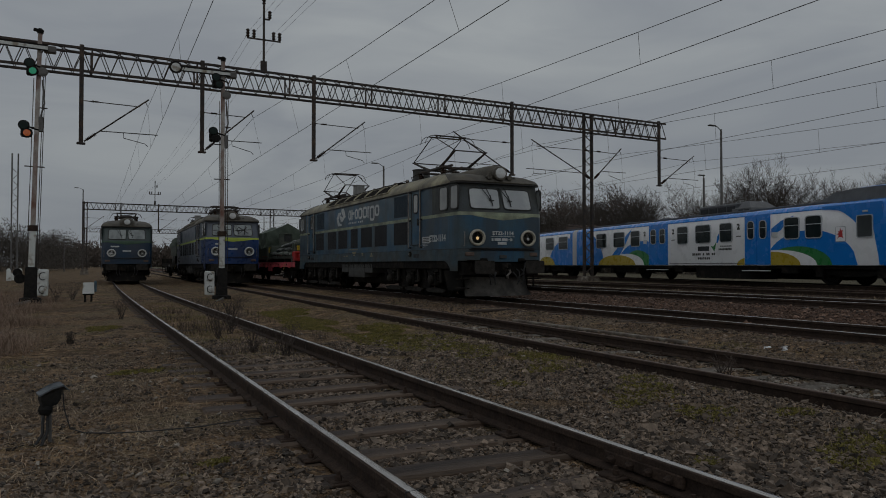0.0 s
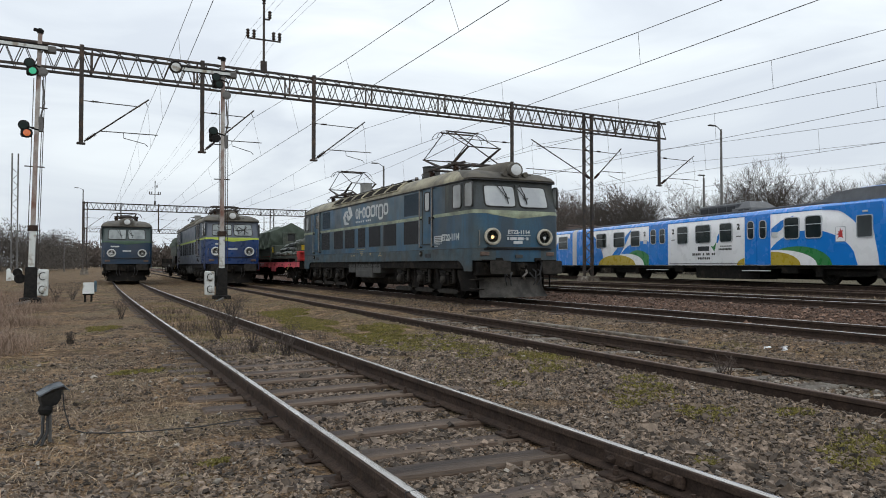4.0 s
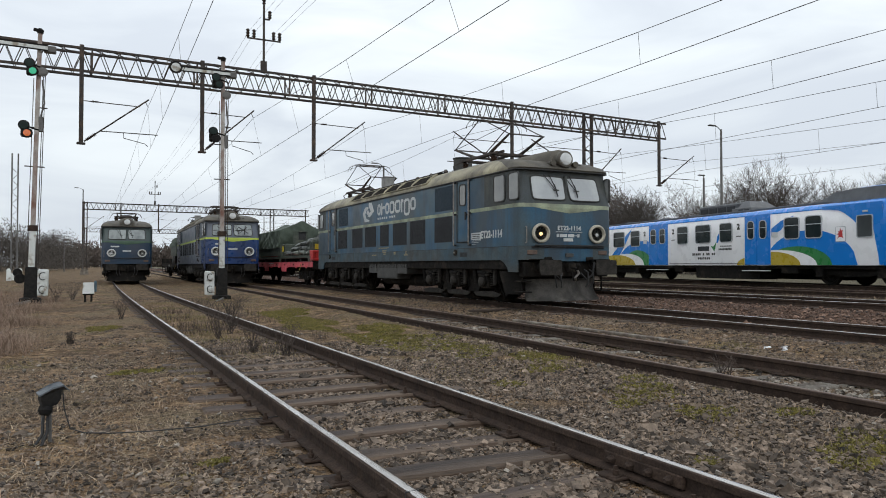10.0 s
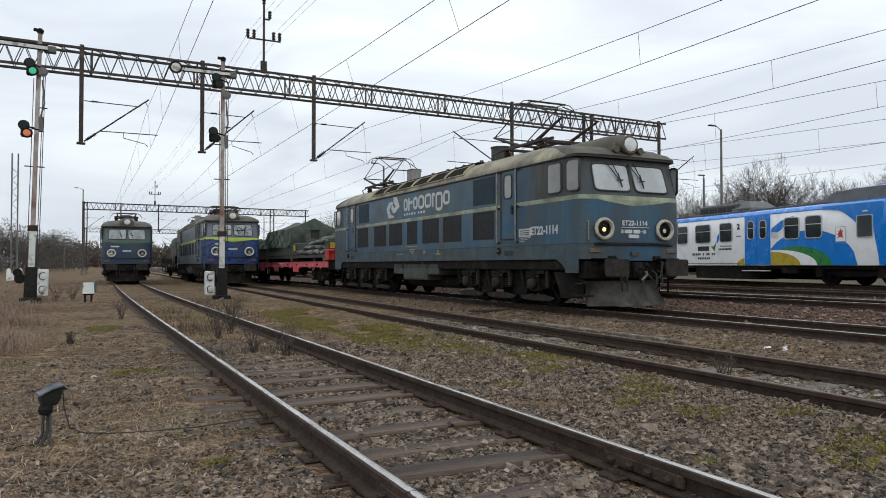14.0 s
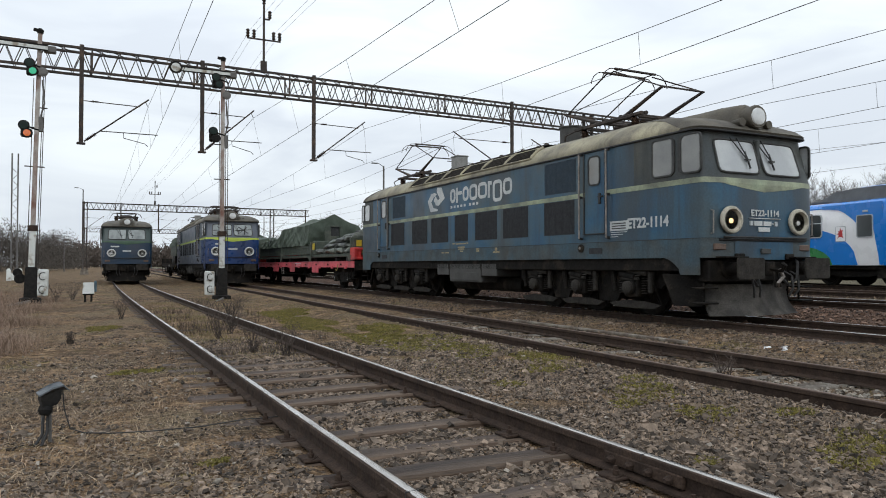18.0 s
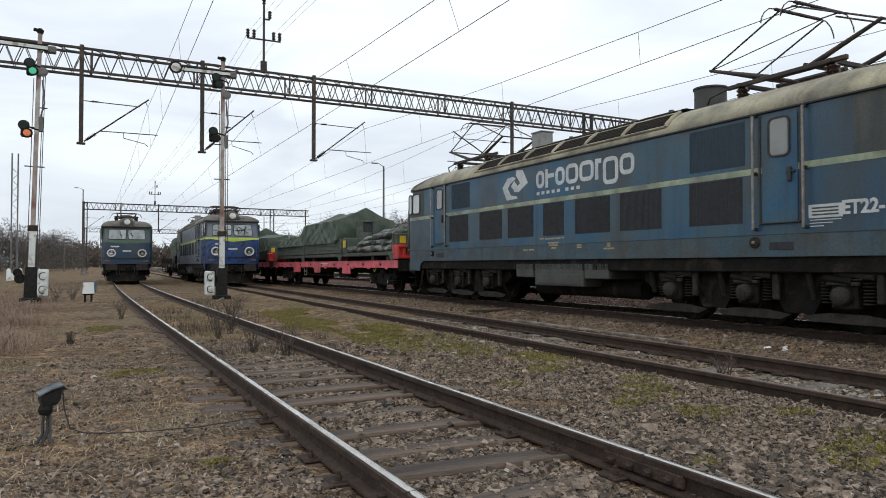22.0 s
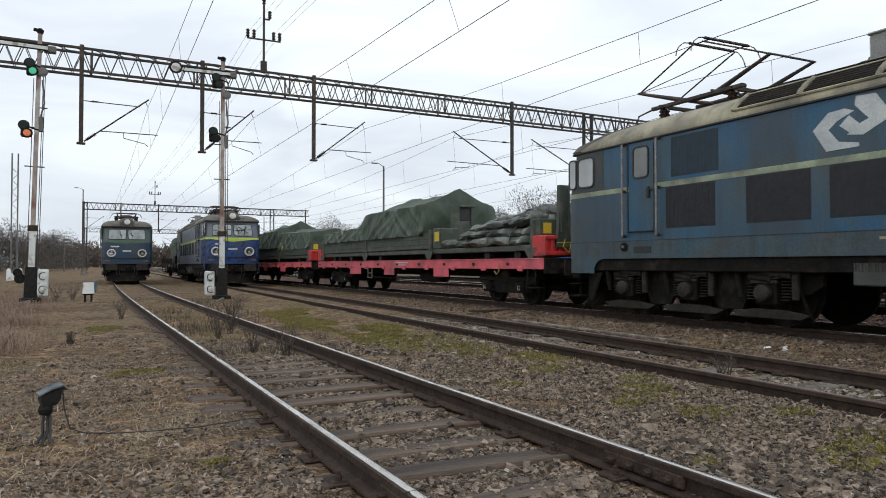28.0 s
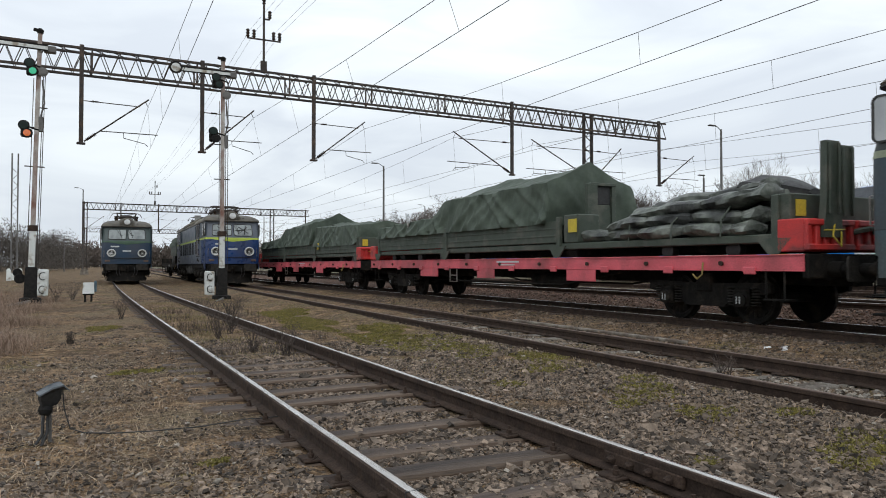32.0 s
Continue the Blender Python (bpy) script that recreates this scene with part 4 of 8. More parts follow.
        for a0, a1 in ((6.205, 6.925), (-6.275, -5.605)):
            d = part("cab_door", Shape().prism(rounded(a0, a1, 1.87, 3.74, 0.06), to3d, 0.014), low, root)
            pane(d, "door_window", a0 + 0.16, a1 - 0.16, 3.03, 3.66, lambda a, b, h, t=to3d: t(a, b, h + 0.012), SIDEGLASS, 0.08)
            for aa in (a0 - 0.05, a1 + 0.05):
                part("door_edge", Shape().box(side * (W + 0.003), side * (W + 0.02), (aa - 0.02) * k, (aa + 0.02) * k, 1.87, 3.78, 0.004), SEAL, d)
            part("door_sill", Shape().box(side * (W + 0.003), side * (W + 0.05), (a0 - 0.05) * k, (a1 + 0.05) * k, 1.845, 1.87, 0.006), RUBBER, d)
            part("door_handle", Shape().box(side * (W + 0.015), side * (W + 0.06), (a0 + 0.10) * k, (a0 + 0.17) * k, 2.55, 2.80, 0.01).box(side * (W + 0.015), side * (W + 0.05), (a0 + 0.03) * k, (a0 + 0.2) * k, 2.70, 2.74, 0.01), RUBBER, d)
            for aa in (a0 - 0.15, a1 + 0.12):
                part("handrail", Shape().pipe([to3d(aa, 1.76, 0.0), to3d(aa, 1.76, 0.09), to3d(aa, 3.78, 0.09), to3d(aa, 3.78, 0.0)], 0.022, 8), DULLSTEEL, d)
                for zz in (1.76, 2.75, 3.78):
                    part("rail_bracket", Shape().box(side * W, side * (W + 0.09), (aa - 0.02) * k, (aa + 0.02) * k, zz - 0.03, zz + 0.03, 0.006), RUBBER, d)
            part("foothold", Shape().box(side * (W + 0.008), side * (W - 0.02), (a0 + 0.10) * k, (a1 - 0.12) * k, 1.39, 1.53, 0.004), LOUVRE, d, "black foothold slot")
            jack = part("socket", Shape().lathe([(0, 0.10), (0.03, 0.10), (0.045, 0.06)], (side * W, (a1 + 0.16) * k, 1.53), (side, 0, 0), 12), UNDER, root)
            part("socket_cap", Shape().lathe([(0.045, 0.035), (0.06, 0.03), (0.065, 0.0)], (side * W, (a1 + 0.16) * k, 1.53), (side, 0, 0), 8), DULLSTEEL, jack)
        for a0, a1 in ((-8.29, -7.76), (-8.84, -8.40)):
            pane(root, "cab_side_window", a0, a1, 2.98, 3.71, to3d, SIDEGLASS, 0.07, frame_mat=SEAL)
        pane(root, "cab_side_window", 8.10, 8.46, 3.0, 3.66, to3d, GLASS, 0.09, frame_mat=SEAL)
        pane(root, "cab_side_window", 8.58, 8.80, 3.0, 3.66, to3d, GLASS, 0.07, frame_mat=SEAL)
    # both ends
    for s in (-1, 1):
        def tof(a, b, h, s=s):
            y = rake(b)
            n, d = 5.5, 0.42
            c = (1 - min(abs(a) / W, 0.999) ** n) ** (1 / n)
            return (a if s < 0 else -a, s * (y - d + d * c + h + 0.004), b)
        for a0, a1 in ((-1.10, -0.06), (0.08, 1.09)):
            # rounded panes that follow the curved front
            shear = 0.06 if a0 > 0 else -0.06

            def on_screen(u, v, h, a0=a0, a1=a1, shear=shear):
                n = 9.0
                w = max(abs(u), abs(v))
                q = (abs(u) ** n + abs(v) ** n) ** (1 / n) or 1.0
                u2, v2 = u * w / q, v * w / q
                return tof((a0 + a1) / 2 + u2 * (a1 - a0) / 2 - shear * 0.25 * (v2 + 1), 3.31 + 0.345 * v2, h)
            ws, rim = Shape(), Shape()
            k = 8
            ws.grid([[on_screen(-1 + 2 * i / k, -1 + 2 * j / k, 0.012) for i in range(k + 1)] for j in range(k + 1)])
            wsp = part("windscreen", ws, GLASS if number else STATICGLASS, root, "windscreen with the sky's reflection put into its pale colour")
            loop = [(-1 + 2 * i / k, -1) for i in range(k + 1)] + [(1, -1 + 2 * i / k) for i in range(1, k + 1)] + [(1 - 2 * i / k, 1) for i in range(1, k + 1)] + [(-1, 1 - 2 * i / k) for i in range(1, k + 1)]
            rim.pipe([on_screen(u, v, 0.010) for u, v in loop], 0.022, 6)
            part("window_seal", rim, SEAL, wsp)
            if stripe_m is LIME:
                tape = Shape()
                for u0, v0, u1, v1 in ((-0.6, -0.7, 0.5, 0.6), (-0.5, 0.6, 0.6, -0.6), (-0.9, -0.1, 0.9, 0.15), (0.1, -0.8, 0.3, 0.8)):
                    tape.tube(on_screen(u0, v0, 0.02), on_screen(u1, v1, 0.02), 0.022, 5)
                part("screen_bars", tape, RUBBER, wsp, "dark crossed bars in the windscreen")
            ca = (a0 + a1) / 2 + (0.22 if a0 < 0 else -0.30)
            wp = Shape().tube(tof(ca - 0.30, 3.70, 0.04), tof(ca, 3.24, 0.06), 0.012, 5).tube(tof(ca - 0.12, 3.70, 0.04), tof(ca + 0.02, 3.24, 0.06), 0.012, 5)
            wp.tube(tof(ca - 0.02, 3.42, 0.06), tof(ca + 0.03, 3.07, 0.05), 0.018, 5).box(*sorted((tof(ca - 0.06, 3.25, 0.05)[0], tof(ca + 0.10, 3.25, 0.05)[0])), *sorted((tof(ca, 3.25, 0.03)[1], tof(ca, 3.25, 0.06)[1])), 3.24, 3.27, 0.004)
            part("wiper", wp, RUBBER, root)
        part("screen_pillar", Shape().box(-0.028, 0.045, *sorted((tof(0, 3.3, -0.12)[1], tof(0, 3.3, 0.02)[1])), 2.95, 3.68, 0.02), cab, root)
        wedge = Shape()
        cols = [-1.1 + 2.2 * i / 10 for i in range(11)]
        wedge.grid([[tof(a, 2.75, 0.004) for a in cols], [tof(a, 2.75 - 0.15 * (1 - abs(a) / 1.1) ** 0.8, 0.004) for a in cols]])
        part("stripe_point", wedge, stripe_m, root)
        for x in (-0.90, 0.90):
            y0 = tof(x, 2.02, 0)[1]
            hl = Shape().lathe([(-0.14, 0.255), (0.06, 0.25), (0.10, 0.245), (0.11, 0.235), (0.08, 0.20)], (x, y0 - s * 0.06, 2.02), (0, s, 0), 24)
            hp = part("headlight", hl, CAB_GREY if number else GREYBOX, root)
            part("lamp_ring", Shape().lathe([(0.08, 0.275), (0.115, 0.272), (0.135, 0.255), (0.14, 0.215), (0.06, 0.18)], (x, y0 - s * 0.06, 2.02), (0, s, 0), 24), LAMPRING if number else WHITEPAINT, hp, "pale lamp ring")
            part("headlight_glass", Shape().lathe([(0.05, 0.19), (0.055, 0.17), (0.02, 0.1), (0.0, 0.04)], (x, y0 - s * 0.06, 2.02), (0, s, 0), 24), LENS, hp)
            part("lamp_bulb", Shape().lathe([(0, 0.0), (0.03, 0.06), (0.08, 0.05), (0.09, 0.0)], (x, y0 - s * 0.05, 2.0), (0, s, 0), 10), BULB if number and s < 0 and x < 0 else WHITEPAINT, hp)
            part("handrail", Shape().pipe([tof(x * 1.47 if s < 0 else -x * 1.47, 1.75, 0.0), tof(x * 1.47 if s < 0 else -x * 1.47, 1.75, 0.06), tof(x * 1.47 if s < 0 else -x * 1.47, 2.2, 0.06), tof(x * 1.47 if s < 0 else -x * 1.47, 2.2, 0.0)], 0.014, 5), DULLSTEEL, root)
            buffer(root, x * 0.98, s * 8.88, s)
            part("tail_lamp", Shape().box(x * 1.25 - 0.15, x * 1.25 + 0.15, s * 8.80, s * 8.97, 1.42, 1.55, 0.02), RUSTHEAD, root)
        if number:
            fp = Shape()
            fp.grid([[tof(-0.78 + 1.56 * i / 8, z, 0.006) for i in range(9)] for z in (1.24, 1.42, 1.60)])
            part("front_panel", fp, low, root, "blue panel between the buffers")
            part("front_ledge", Shape().pipe([tof(-1.15 + 2.3 * i / 10, 1.635, 0.01) for i in range(11)], 0.03, 6), RUBBER, root)
        part("end_handrail", Shape().pipe([tof(a, 1.68, 0.06) for a in cols], 0.02, 6), RUBBER, root)
        part("headstock", Shape().box(-1.35, 1.35, s * 8.62, s * 8.9, 0.80, 1.22, 0.02), UNDER, root)
        ck = Shape().box(-0.12, 0.12, s * 9.0, s * 9.12, 0.92, 1.2, 0.02).pipe([(0, s * 9.1, 1.05), (0, s * 9.35, 1.02), (0.0, s * 9.42, 1.12), (0, s * 9.36, 1.16)], 0.04, 6)
        ck.pipe([(0.06, s * 9.2, 1.0), (0.07, s * 9.26, 0.7), (-0.07, s * 9.26, 0.7), (-0.06, s * 9.2, 1.0)], 0.022, 5)
        part("coupling", ck, UNDER, root)
        for x in (-0.45, 0.45, -0.62, 0.62):
            part("brake_hose", Shape().pipe([(x, s * 9.03, 1.0), (x, s * 9.2, 0.92), (x * 0.96, s * 9.24, 0.65), (x * 0.85, s * 9.18, 0.5)], 0.022, 6), RUBBER, root)
        pl = Shape().loft([[(-w, s * (q - 0.28), z), (-w * 0.5, s * (q - 0.08), z), (0, s * q, z), (w * 0.5, s * (q - 0.08), z), (w, s * (q - 0.28), z), (w, s * (q - 0.32), z), (0, s * (q - 0.06), z), (-w, s * (q - 0.32), z)] for w, q, z in ((1.18, 9.04, 0.12), (1.15, 8.94, 0.25), (1.10, 8.87, 0.42), (1.10, 8.84, 0.60), (1.14, 8.83, 0.74))])
        part("snowplough", pl, PLOUGH if number else UNDER, root, "scuffed grey snowplough" if number else "blackened snowplough")
        if number:
            for side in (-1, 1):
                part("plough_wing", Shape().loft([[(side * 1.13, s * 8.52, z), (side * 1.16, s * 8.56, z), (side * 1.44, s * y_, z), (side * 1.40, s * (y_ - 0.04), z)] for z, y_ in ((0.30, 8.25), (0.62, 8.1), (0.95, 7.95))]), UNDER, root, "black wing behind the snowplough")
                part("jumper_cable", Shape().pipe([(side * 0.75, s * 8.95, 1.32), (side * 0.72, s * 9.12, 1.18), (side * 0.60, s * 9.2, 0.86), (side * 0.42, s * 9.16, 0.72), (side * 0.3, s * 9.08, 0.9)], 0.03, 6), RUBBER, root)
                part("hose_bracket", Shape().box(side * 0.55, side * 0.78, s * 8.9, s * 9.02, 1.24, 1.36, 0.02), UNDER, root)
                part("buffer_step", Shape().box(side * 0.62, side * 1.22, s * 8.9, s * 9.16, 1.27, 1.30, 0.008), UNDER, root, "chequered step over the buffer")
            part("screw_coupling", Shape().pipe([(0.0, s * 9.3, 1.06), (0.05, s * 9.34, 0.9), (-0.04, s * 9.3, 0.78), (0.03, s * 9.24, 0.7)], 0.035, 6), DULLSTEEL, root)
        # added dark box that fills in the shade behind the plough
        part("plough_bracket", Shape().box(-0.95, 0.95, s * 8.3, s * 8.6, 0.45, 0.9, 0.03), UNDER, root)
        for x in (-1.28, 1.28):
            part("corner_step", Shape().box(x - 0.17, x + 0.17, s * 8.55, s * 8.9, 0.36, 0.40, 0.01).tube((x, s * 8.7, 0.38), (x, s * 8.7, 0.85), 0.025, 6).box(x - 0.17, x + 0.17, s * 8.55, s * 8.9, 0.66, 0.69, 0.01), UNDER, root)
        for side in (-1, 1):
            arch = [(s * ((7.95 if s < 0 else 7.7) + 0.42 * math.sin(radians(q))), 0.935 + 0.345 * math.cos(radians(q)) ** 0.8) for q in (0, 15, 30, 45, 60, 75, 90)]
            sk = Shape().prism(arch + [(s * 8.78, 0.935), (s * 8.78, 1.28)], lambda a, b, h, side=side: (side * (W - 0.035 + h), a, b), 0.03)
            part("corner_skirt", sk, dirty, root)
    # underframe
    part("underframe", Shape().box(-1.42, 1.42, -8.7, 8.7, 1.0, 1.29, 0.02), UNDER, root)
    for yc, ax in ((-5.13, (-6.9, -5.13, -3.37)), (5.51, (3.76, 5.51, 7.26))):
        bogie(root, yc, ax)
        for y in ax:
            part("wheelset", LOCO_WHEEL, None, root, m=pose(0, y, 0.625))
    for a, b, z0 in ((2.15, 1.35, 0.8), (1.27, -0.68, 0.6), (-0.73, -1.58, 0.8)):
        part("equipment_box", Shape().box(-1.42, 1.42, a, b, z0, 1.18, 0.02), GREYBOX, root, "dusty grey equipment box")
    part("equipment_lid", Shape().box(-1.435, -1.42, 1.15, -0.55, 0.66, 0.9, 0.005), GREYBOX, root)
    part("air_tank", Shape().tube((-0.7, -2.0, 0.55), (-0.7, 2.0, 0.55), 0.22, 14).tube((0.7, -2.0, 0.55), (0.7, 2.0, 0.55), 0.22, 14), UNDER, root)
    # markings
    if number:
        part("number", text_mesh(number, 0.30, LETTER), None, root, "white running number", m=on_near(-W - 0.006, -7.59, 2.03) @ Matrix.Diagonal((0.89, 1, 1, 1)))
        part("front_number", text_mesh(number, 0.17, LETTER), None, root, "white running number", m=on_front(0.0, -8.995, 2.17))
        part("data_bar", Shape().box(-0.42, 0.42, -9.0, -8.975, 2.06, 2.075, 0.002), LETTER, root)
        for x0, x1, z in ((-0.40, -0.34, 1.92), (-0.30, -0.08, 1.92), (-0.04, 0.16, 1.92), (0.18, 0.24, 1.955), (0.26, 0.33, 1.92), (-0.18, 0.12, 1.80)):
            part("data_bar", Shape().box(x0, x1, -9.0, -8.975, z, z + (0.09 if z != 1.955 else 0.02), 0.002), LETTER, root)
        part("maker_plate", Shape().box(-0.12, 0.12, -9.02, -8.96, 1.36, 1.46, 0.004), GREYBOX, root, "small worn plate on the front")
        plate = part("owner_plate", Shape().box(-W - 0.006, -W, -6.45, -7.01, 1.90, 2.12, 0.002), LETTER, root, "white owner plate")
        for k in range(3):
            part("data_bar", Shape().box(-W - 0.009, -W, -6.51, -6.95, 1.94 + 0.055 * k, 1.965 + 0.055 * k, 0.001), GREYBOX, plate)
            part("data_bar", Shape().box(-W - 0.006, -W, -6.47, -6.99 + 0.14 * k, 1.86 - 0.05 * k, 1.875 - 0.05 * k, 0.001), LETTER, plate)
    else:
        for x0, x1, z in ((-0.95, -0.45, 2.42), (-0.25, 0.25, 2.12)):
            part("data_bar", Shape().box(x0, x1, -8.995, -8.90, z, z + 0.09, 0.002), LETTER, root)
        part("side_bar", Shape().box(-W - 0.008, -W, -5.2, -2.4, 2.35, 2.75, 0.001), surf("faint_grey_lettering", (0.16, 0.18, 0.24), None, 0.5, 3), root)
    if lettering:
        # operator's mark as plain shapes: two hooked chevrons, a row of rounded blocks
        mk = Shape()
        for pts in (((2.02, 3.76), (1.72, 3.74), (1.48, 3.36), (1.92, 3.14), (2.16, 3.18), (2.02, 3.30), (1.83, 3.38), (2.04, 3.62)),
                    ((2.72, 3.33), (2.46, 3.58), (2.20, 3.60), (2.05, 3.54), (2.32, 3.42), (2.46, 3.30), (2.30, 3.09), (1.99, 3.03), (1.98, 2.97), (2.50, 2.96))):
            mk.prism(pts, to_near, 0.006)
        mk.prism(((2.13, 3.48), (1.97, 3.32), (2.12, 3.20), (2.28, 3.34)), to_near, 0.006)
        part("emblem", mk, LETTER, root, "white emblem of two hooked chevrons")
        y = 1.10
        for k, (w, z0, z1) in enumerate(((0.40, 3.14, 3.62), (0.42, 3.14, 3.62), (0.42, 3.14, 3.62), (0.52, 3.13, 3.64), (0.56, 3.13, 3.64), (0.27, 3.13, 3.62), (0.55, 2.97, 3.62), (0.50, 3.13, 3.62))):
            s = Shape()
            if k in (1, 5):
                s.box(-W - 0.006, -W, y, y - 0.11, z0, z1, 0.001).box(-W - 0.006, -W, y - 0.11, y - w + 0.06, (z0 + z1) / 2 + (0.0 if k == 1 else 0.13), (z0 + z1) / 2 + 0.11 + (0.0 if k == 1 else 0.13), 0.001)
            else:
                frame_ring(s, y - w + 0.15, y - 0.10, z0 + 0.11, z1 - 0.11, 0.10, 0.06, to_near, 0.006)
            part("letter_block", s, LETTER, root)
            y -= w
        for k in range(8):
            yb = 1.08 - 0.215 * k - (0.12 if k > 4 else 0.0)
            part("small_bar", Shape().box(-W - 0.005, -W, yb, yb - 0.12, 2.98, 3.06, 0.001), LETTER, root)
    for a, b, z in ((0.95, 0.78, 1.80), (0.72, 0.08, 1.79), (0.04, -0.06, 1.80), (0.60, 0.16, 1.68), (0.56, 0.20, 1.62), (0.46, 0.26, 1.55), (1.7, 1.5, 1.52), (1.45, 1.2, 1.52), (-0.55, -0.72, 1.6), (-0.55, -0.72, 1.54), (-1.6, -1.72, 1.60), (-1.6, -1.72, 1.55), (-1.5, -1.85, 1.49)):
        part("stencil_bar", Shape().box(-W - 0.005, -W, a, b, z, z + 0.04, 0.001), surf("faded_yellow_stencil", (0.35, 0.30, 0.16), (0.25, 0.2, 0.12), 0.7, 9), root)
    return fit_size(root, 0.987, 0.928, 0.15)


LIV_MOVING = (BLUE, BLUE, CAB_GREY, CREAM, STRIPE, BLUE_DIRTY)
NAVY = surf("clean_navy_paint", (0.010, 0.042, 0.155), (0.013, 0.052, 0.18), 0.3, 1.2, fine=0.06, c=(0.03, 0.045, 0.10), c_scale=1.0, c_width=0.3)
NAVY_OLD = surf("dull_navy_paint", (0.010, 0.036, 0.075), (0.016, 0.045, 0.086), 0.4, 1.2, fine=0.1, c=(0.04, 0.05, 0.07), c_scale=1.0, c_width=0.3)
GREENGREY = surf("grey_green_paint", (0.058, 0.084, 0.082), (0.045, 0.066, 0.066), 0.5, 1.5, fine=0.1)
GREYBLUE = surf("grey_blue_paint", (0.115, 0.132, 0.160), (0.095, 0.11, 0.14), 0.4, 1.2, fine=0.1)
LIME = surf("lime_yellow_stripe", (0.42, 0.52, 0.06), (0.36, 0.45, 0.06), 0.45, 2, fine=0.1)
DARKGREEN = surf("dark_green_paint", (0.05, 0.10, 0.06), (0.04, 0.08, 0.05), 0.5, 2, fine=0.1)
LIV_OLD = (NAVY_OLD, GREENGREY, GREENGREY, ROOF, DARKGREEN, NAVY_OLD)
LIV_NEW = (NAVY, GREYBLUE, GREYBLUE, ROOF, LIME, NAVY)
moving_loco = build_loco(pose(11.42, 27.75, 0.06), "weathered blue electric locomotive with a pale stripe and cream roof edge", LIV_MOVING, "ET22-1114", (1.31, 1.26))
old_loco = build_loco(pose(2.65, 59.2, 0, 0, 0, -1.7), "parked dark blue locomotive with grey-green cab top", LIV_OLD, None, (0.35, 0.35), False)
new_loco = build_loco(pose(7.62, 50.3, 0, 0, 0, -1.49), "parked navy blue locomotive with a lime stripe and white headlamps", LIV_NEW, None, (0.35, 0.35), False, GREYBLUE)


# ---- flat wagons and their loads ----
PINK = surf("faded_red_wagon_paint", (0.64, 0.108, 0.135), (0.52, 0.085, 0.105), 0.55, 2.0, fine=0.15, c=(0.26, 0.06, 0.065), c_scale=1.5, c_amount=0.35, c_width=0.3)
SCARLET = surf("bright_red_paint", (0.55, 0.035, 0.03), (0.42, 0.03, 0.03), 0.5, 3, fine=0.15, c=(0.2, 0.03, 0.03), c_scale=2.5, c_amount=0.35)
ARMY = surf("army_green_paint", (0.052, 0.066, 0.048), (0.040, 0.052, 0.040), 0.65, 2, fine=0.15, c=(0.085, 0.09, 0.07), c_scale=2, c_amount=0.3)
TARP = surf("grey_green_canvas", (0.058, 0.078, 0.056), (0.042, 0.058, 0.042), 0.75, 2.2, bump=0.006, bump_scale=9, fine=0.10, c=(0.070, 0.090, 0.067), c_scale=1.6, c_amount=0.35, c_width=0.3)
ROLL = surf("rolled_camouflage_canvas", (0.092, 0.105, 0.087), (0.15, 0.162, 0.14), 0.5, 4, bump=0.035, bump_scale=8, fine=0.25, c=(0.020, 0.022, 0.020), c_scale=2.2, c_amount=0.58, c_width=0.2, vary=0.35)
YELLOW = surf("yellow_tag", (0.55, 0.42, 0.03), (0.5, 0.38, 0.03), 0.5, 5)
TIEHOOK = surf("worn_yellow_hook", (0.30, 0.22, 0.05), (0.2, 0.15, 0.05), 0.6, 9, fine=0.2)
SHINY = surf("crumpled_foil", (0.7, 0.72, 0.72), (0.5, 0.52, 0.52), 0.25, 12, metal=0.6)
WAGON_WHEEL = wheel_mesh(0.46)


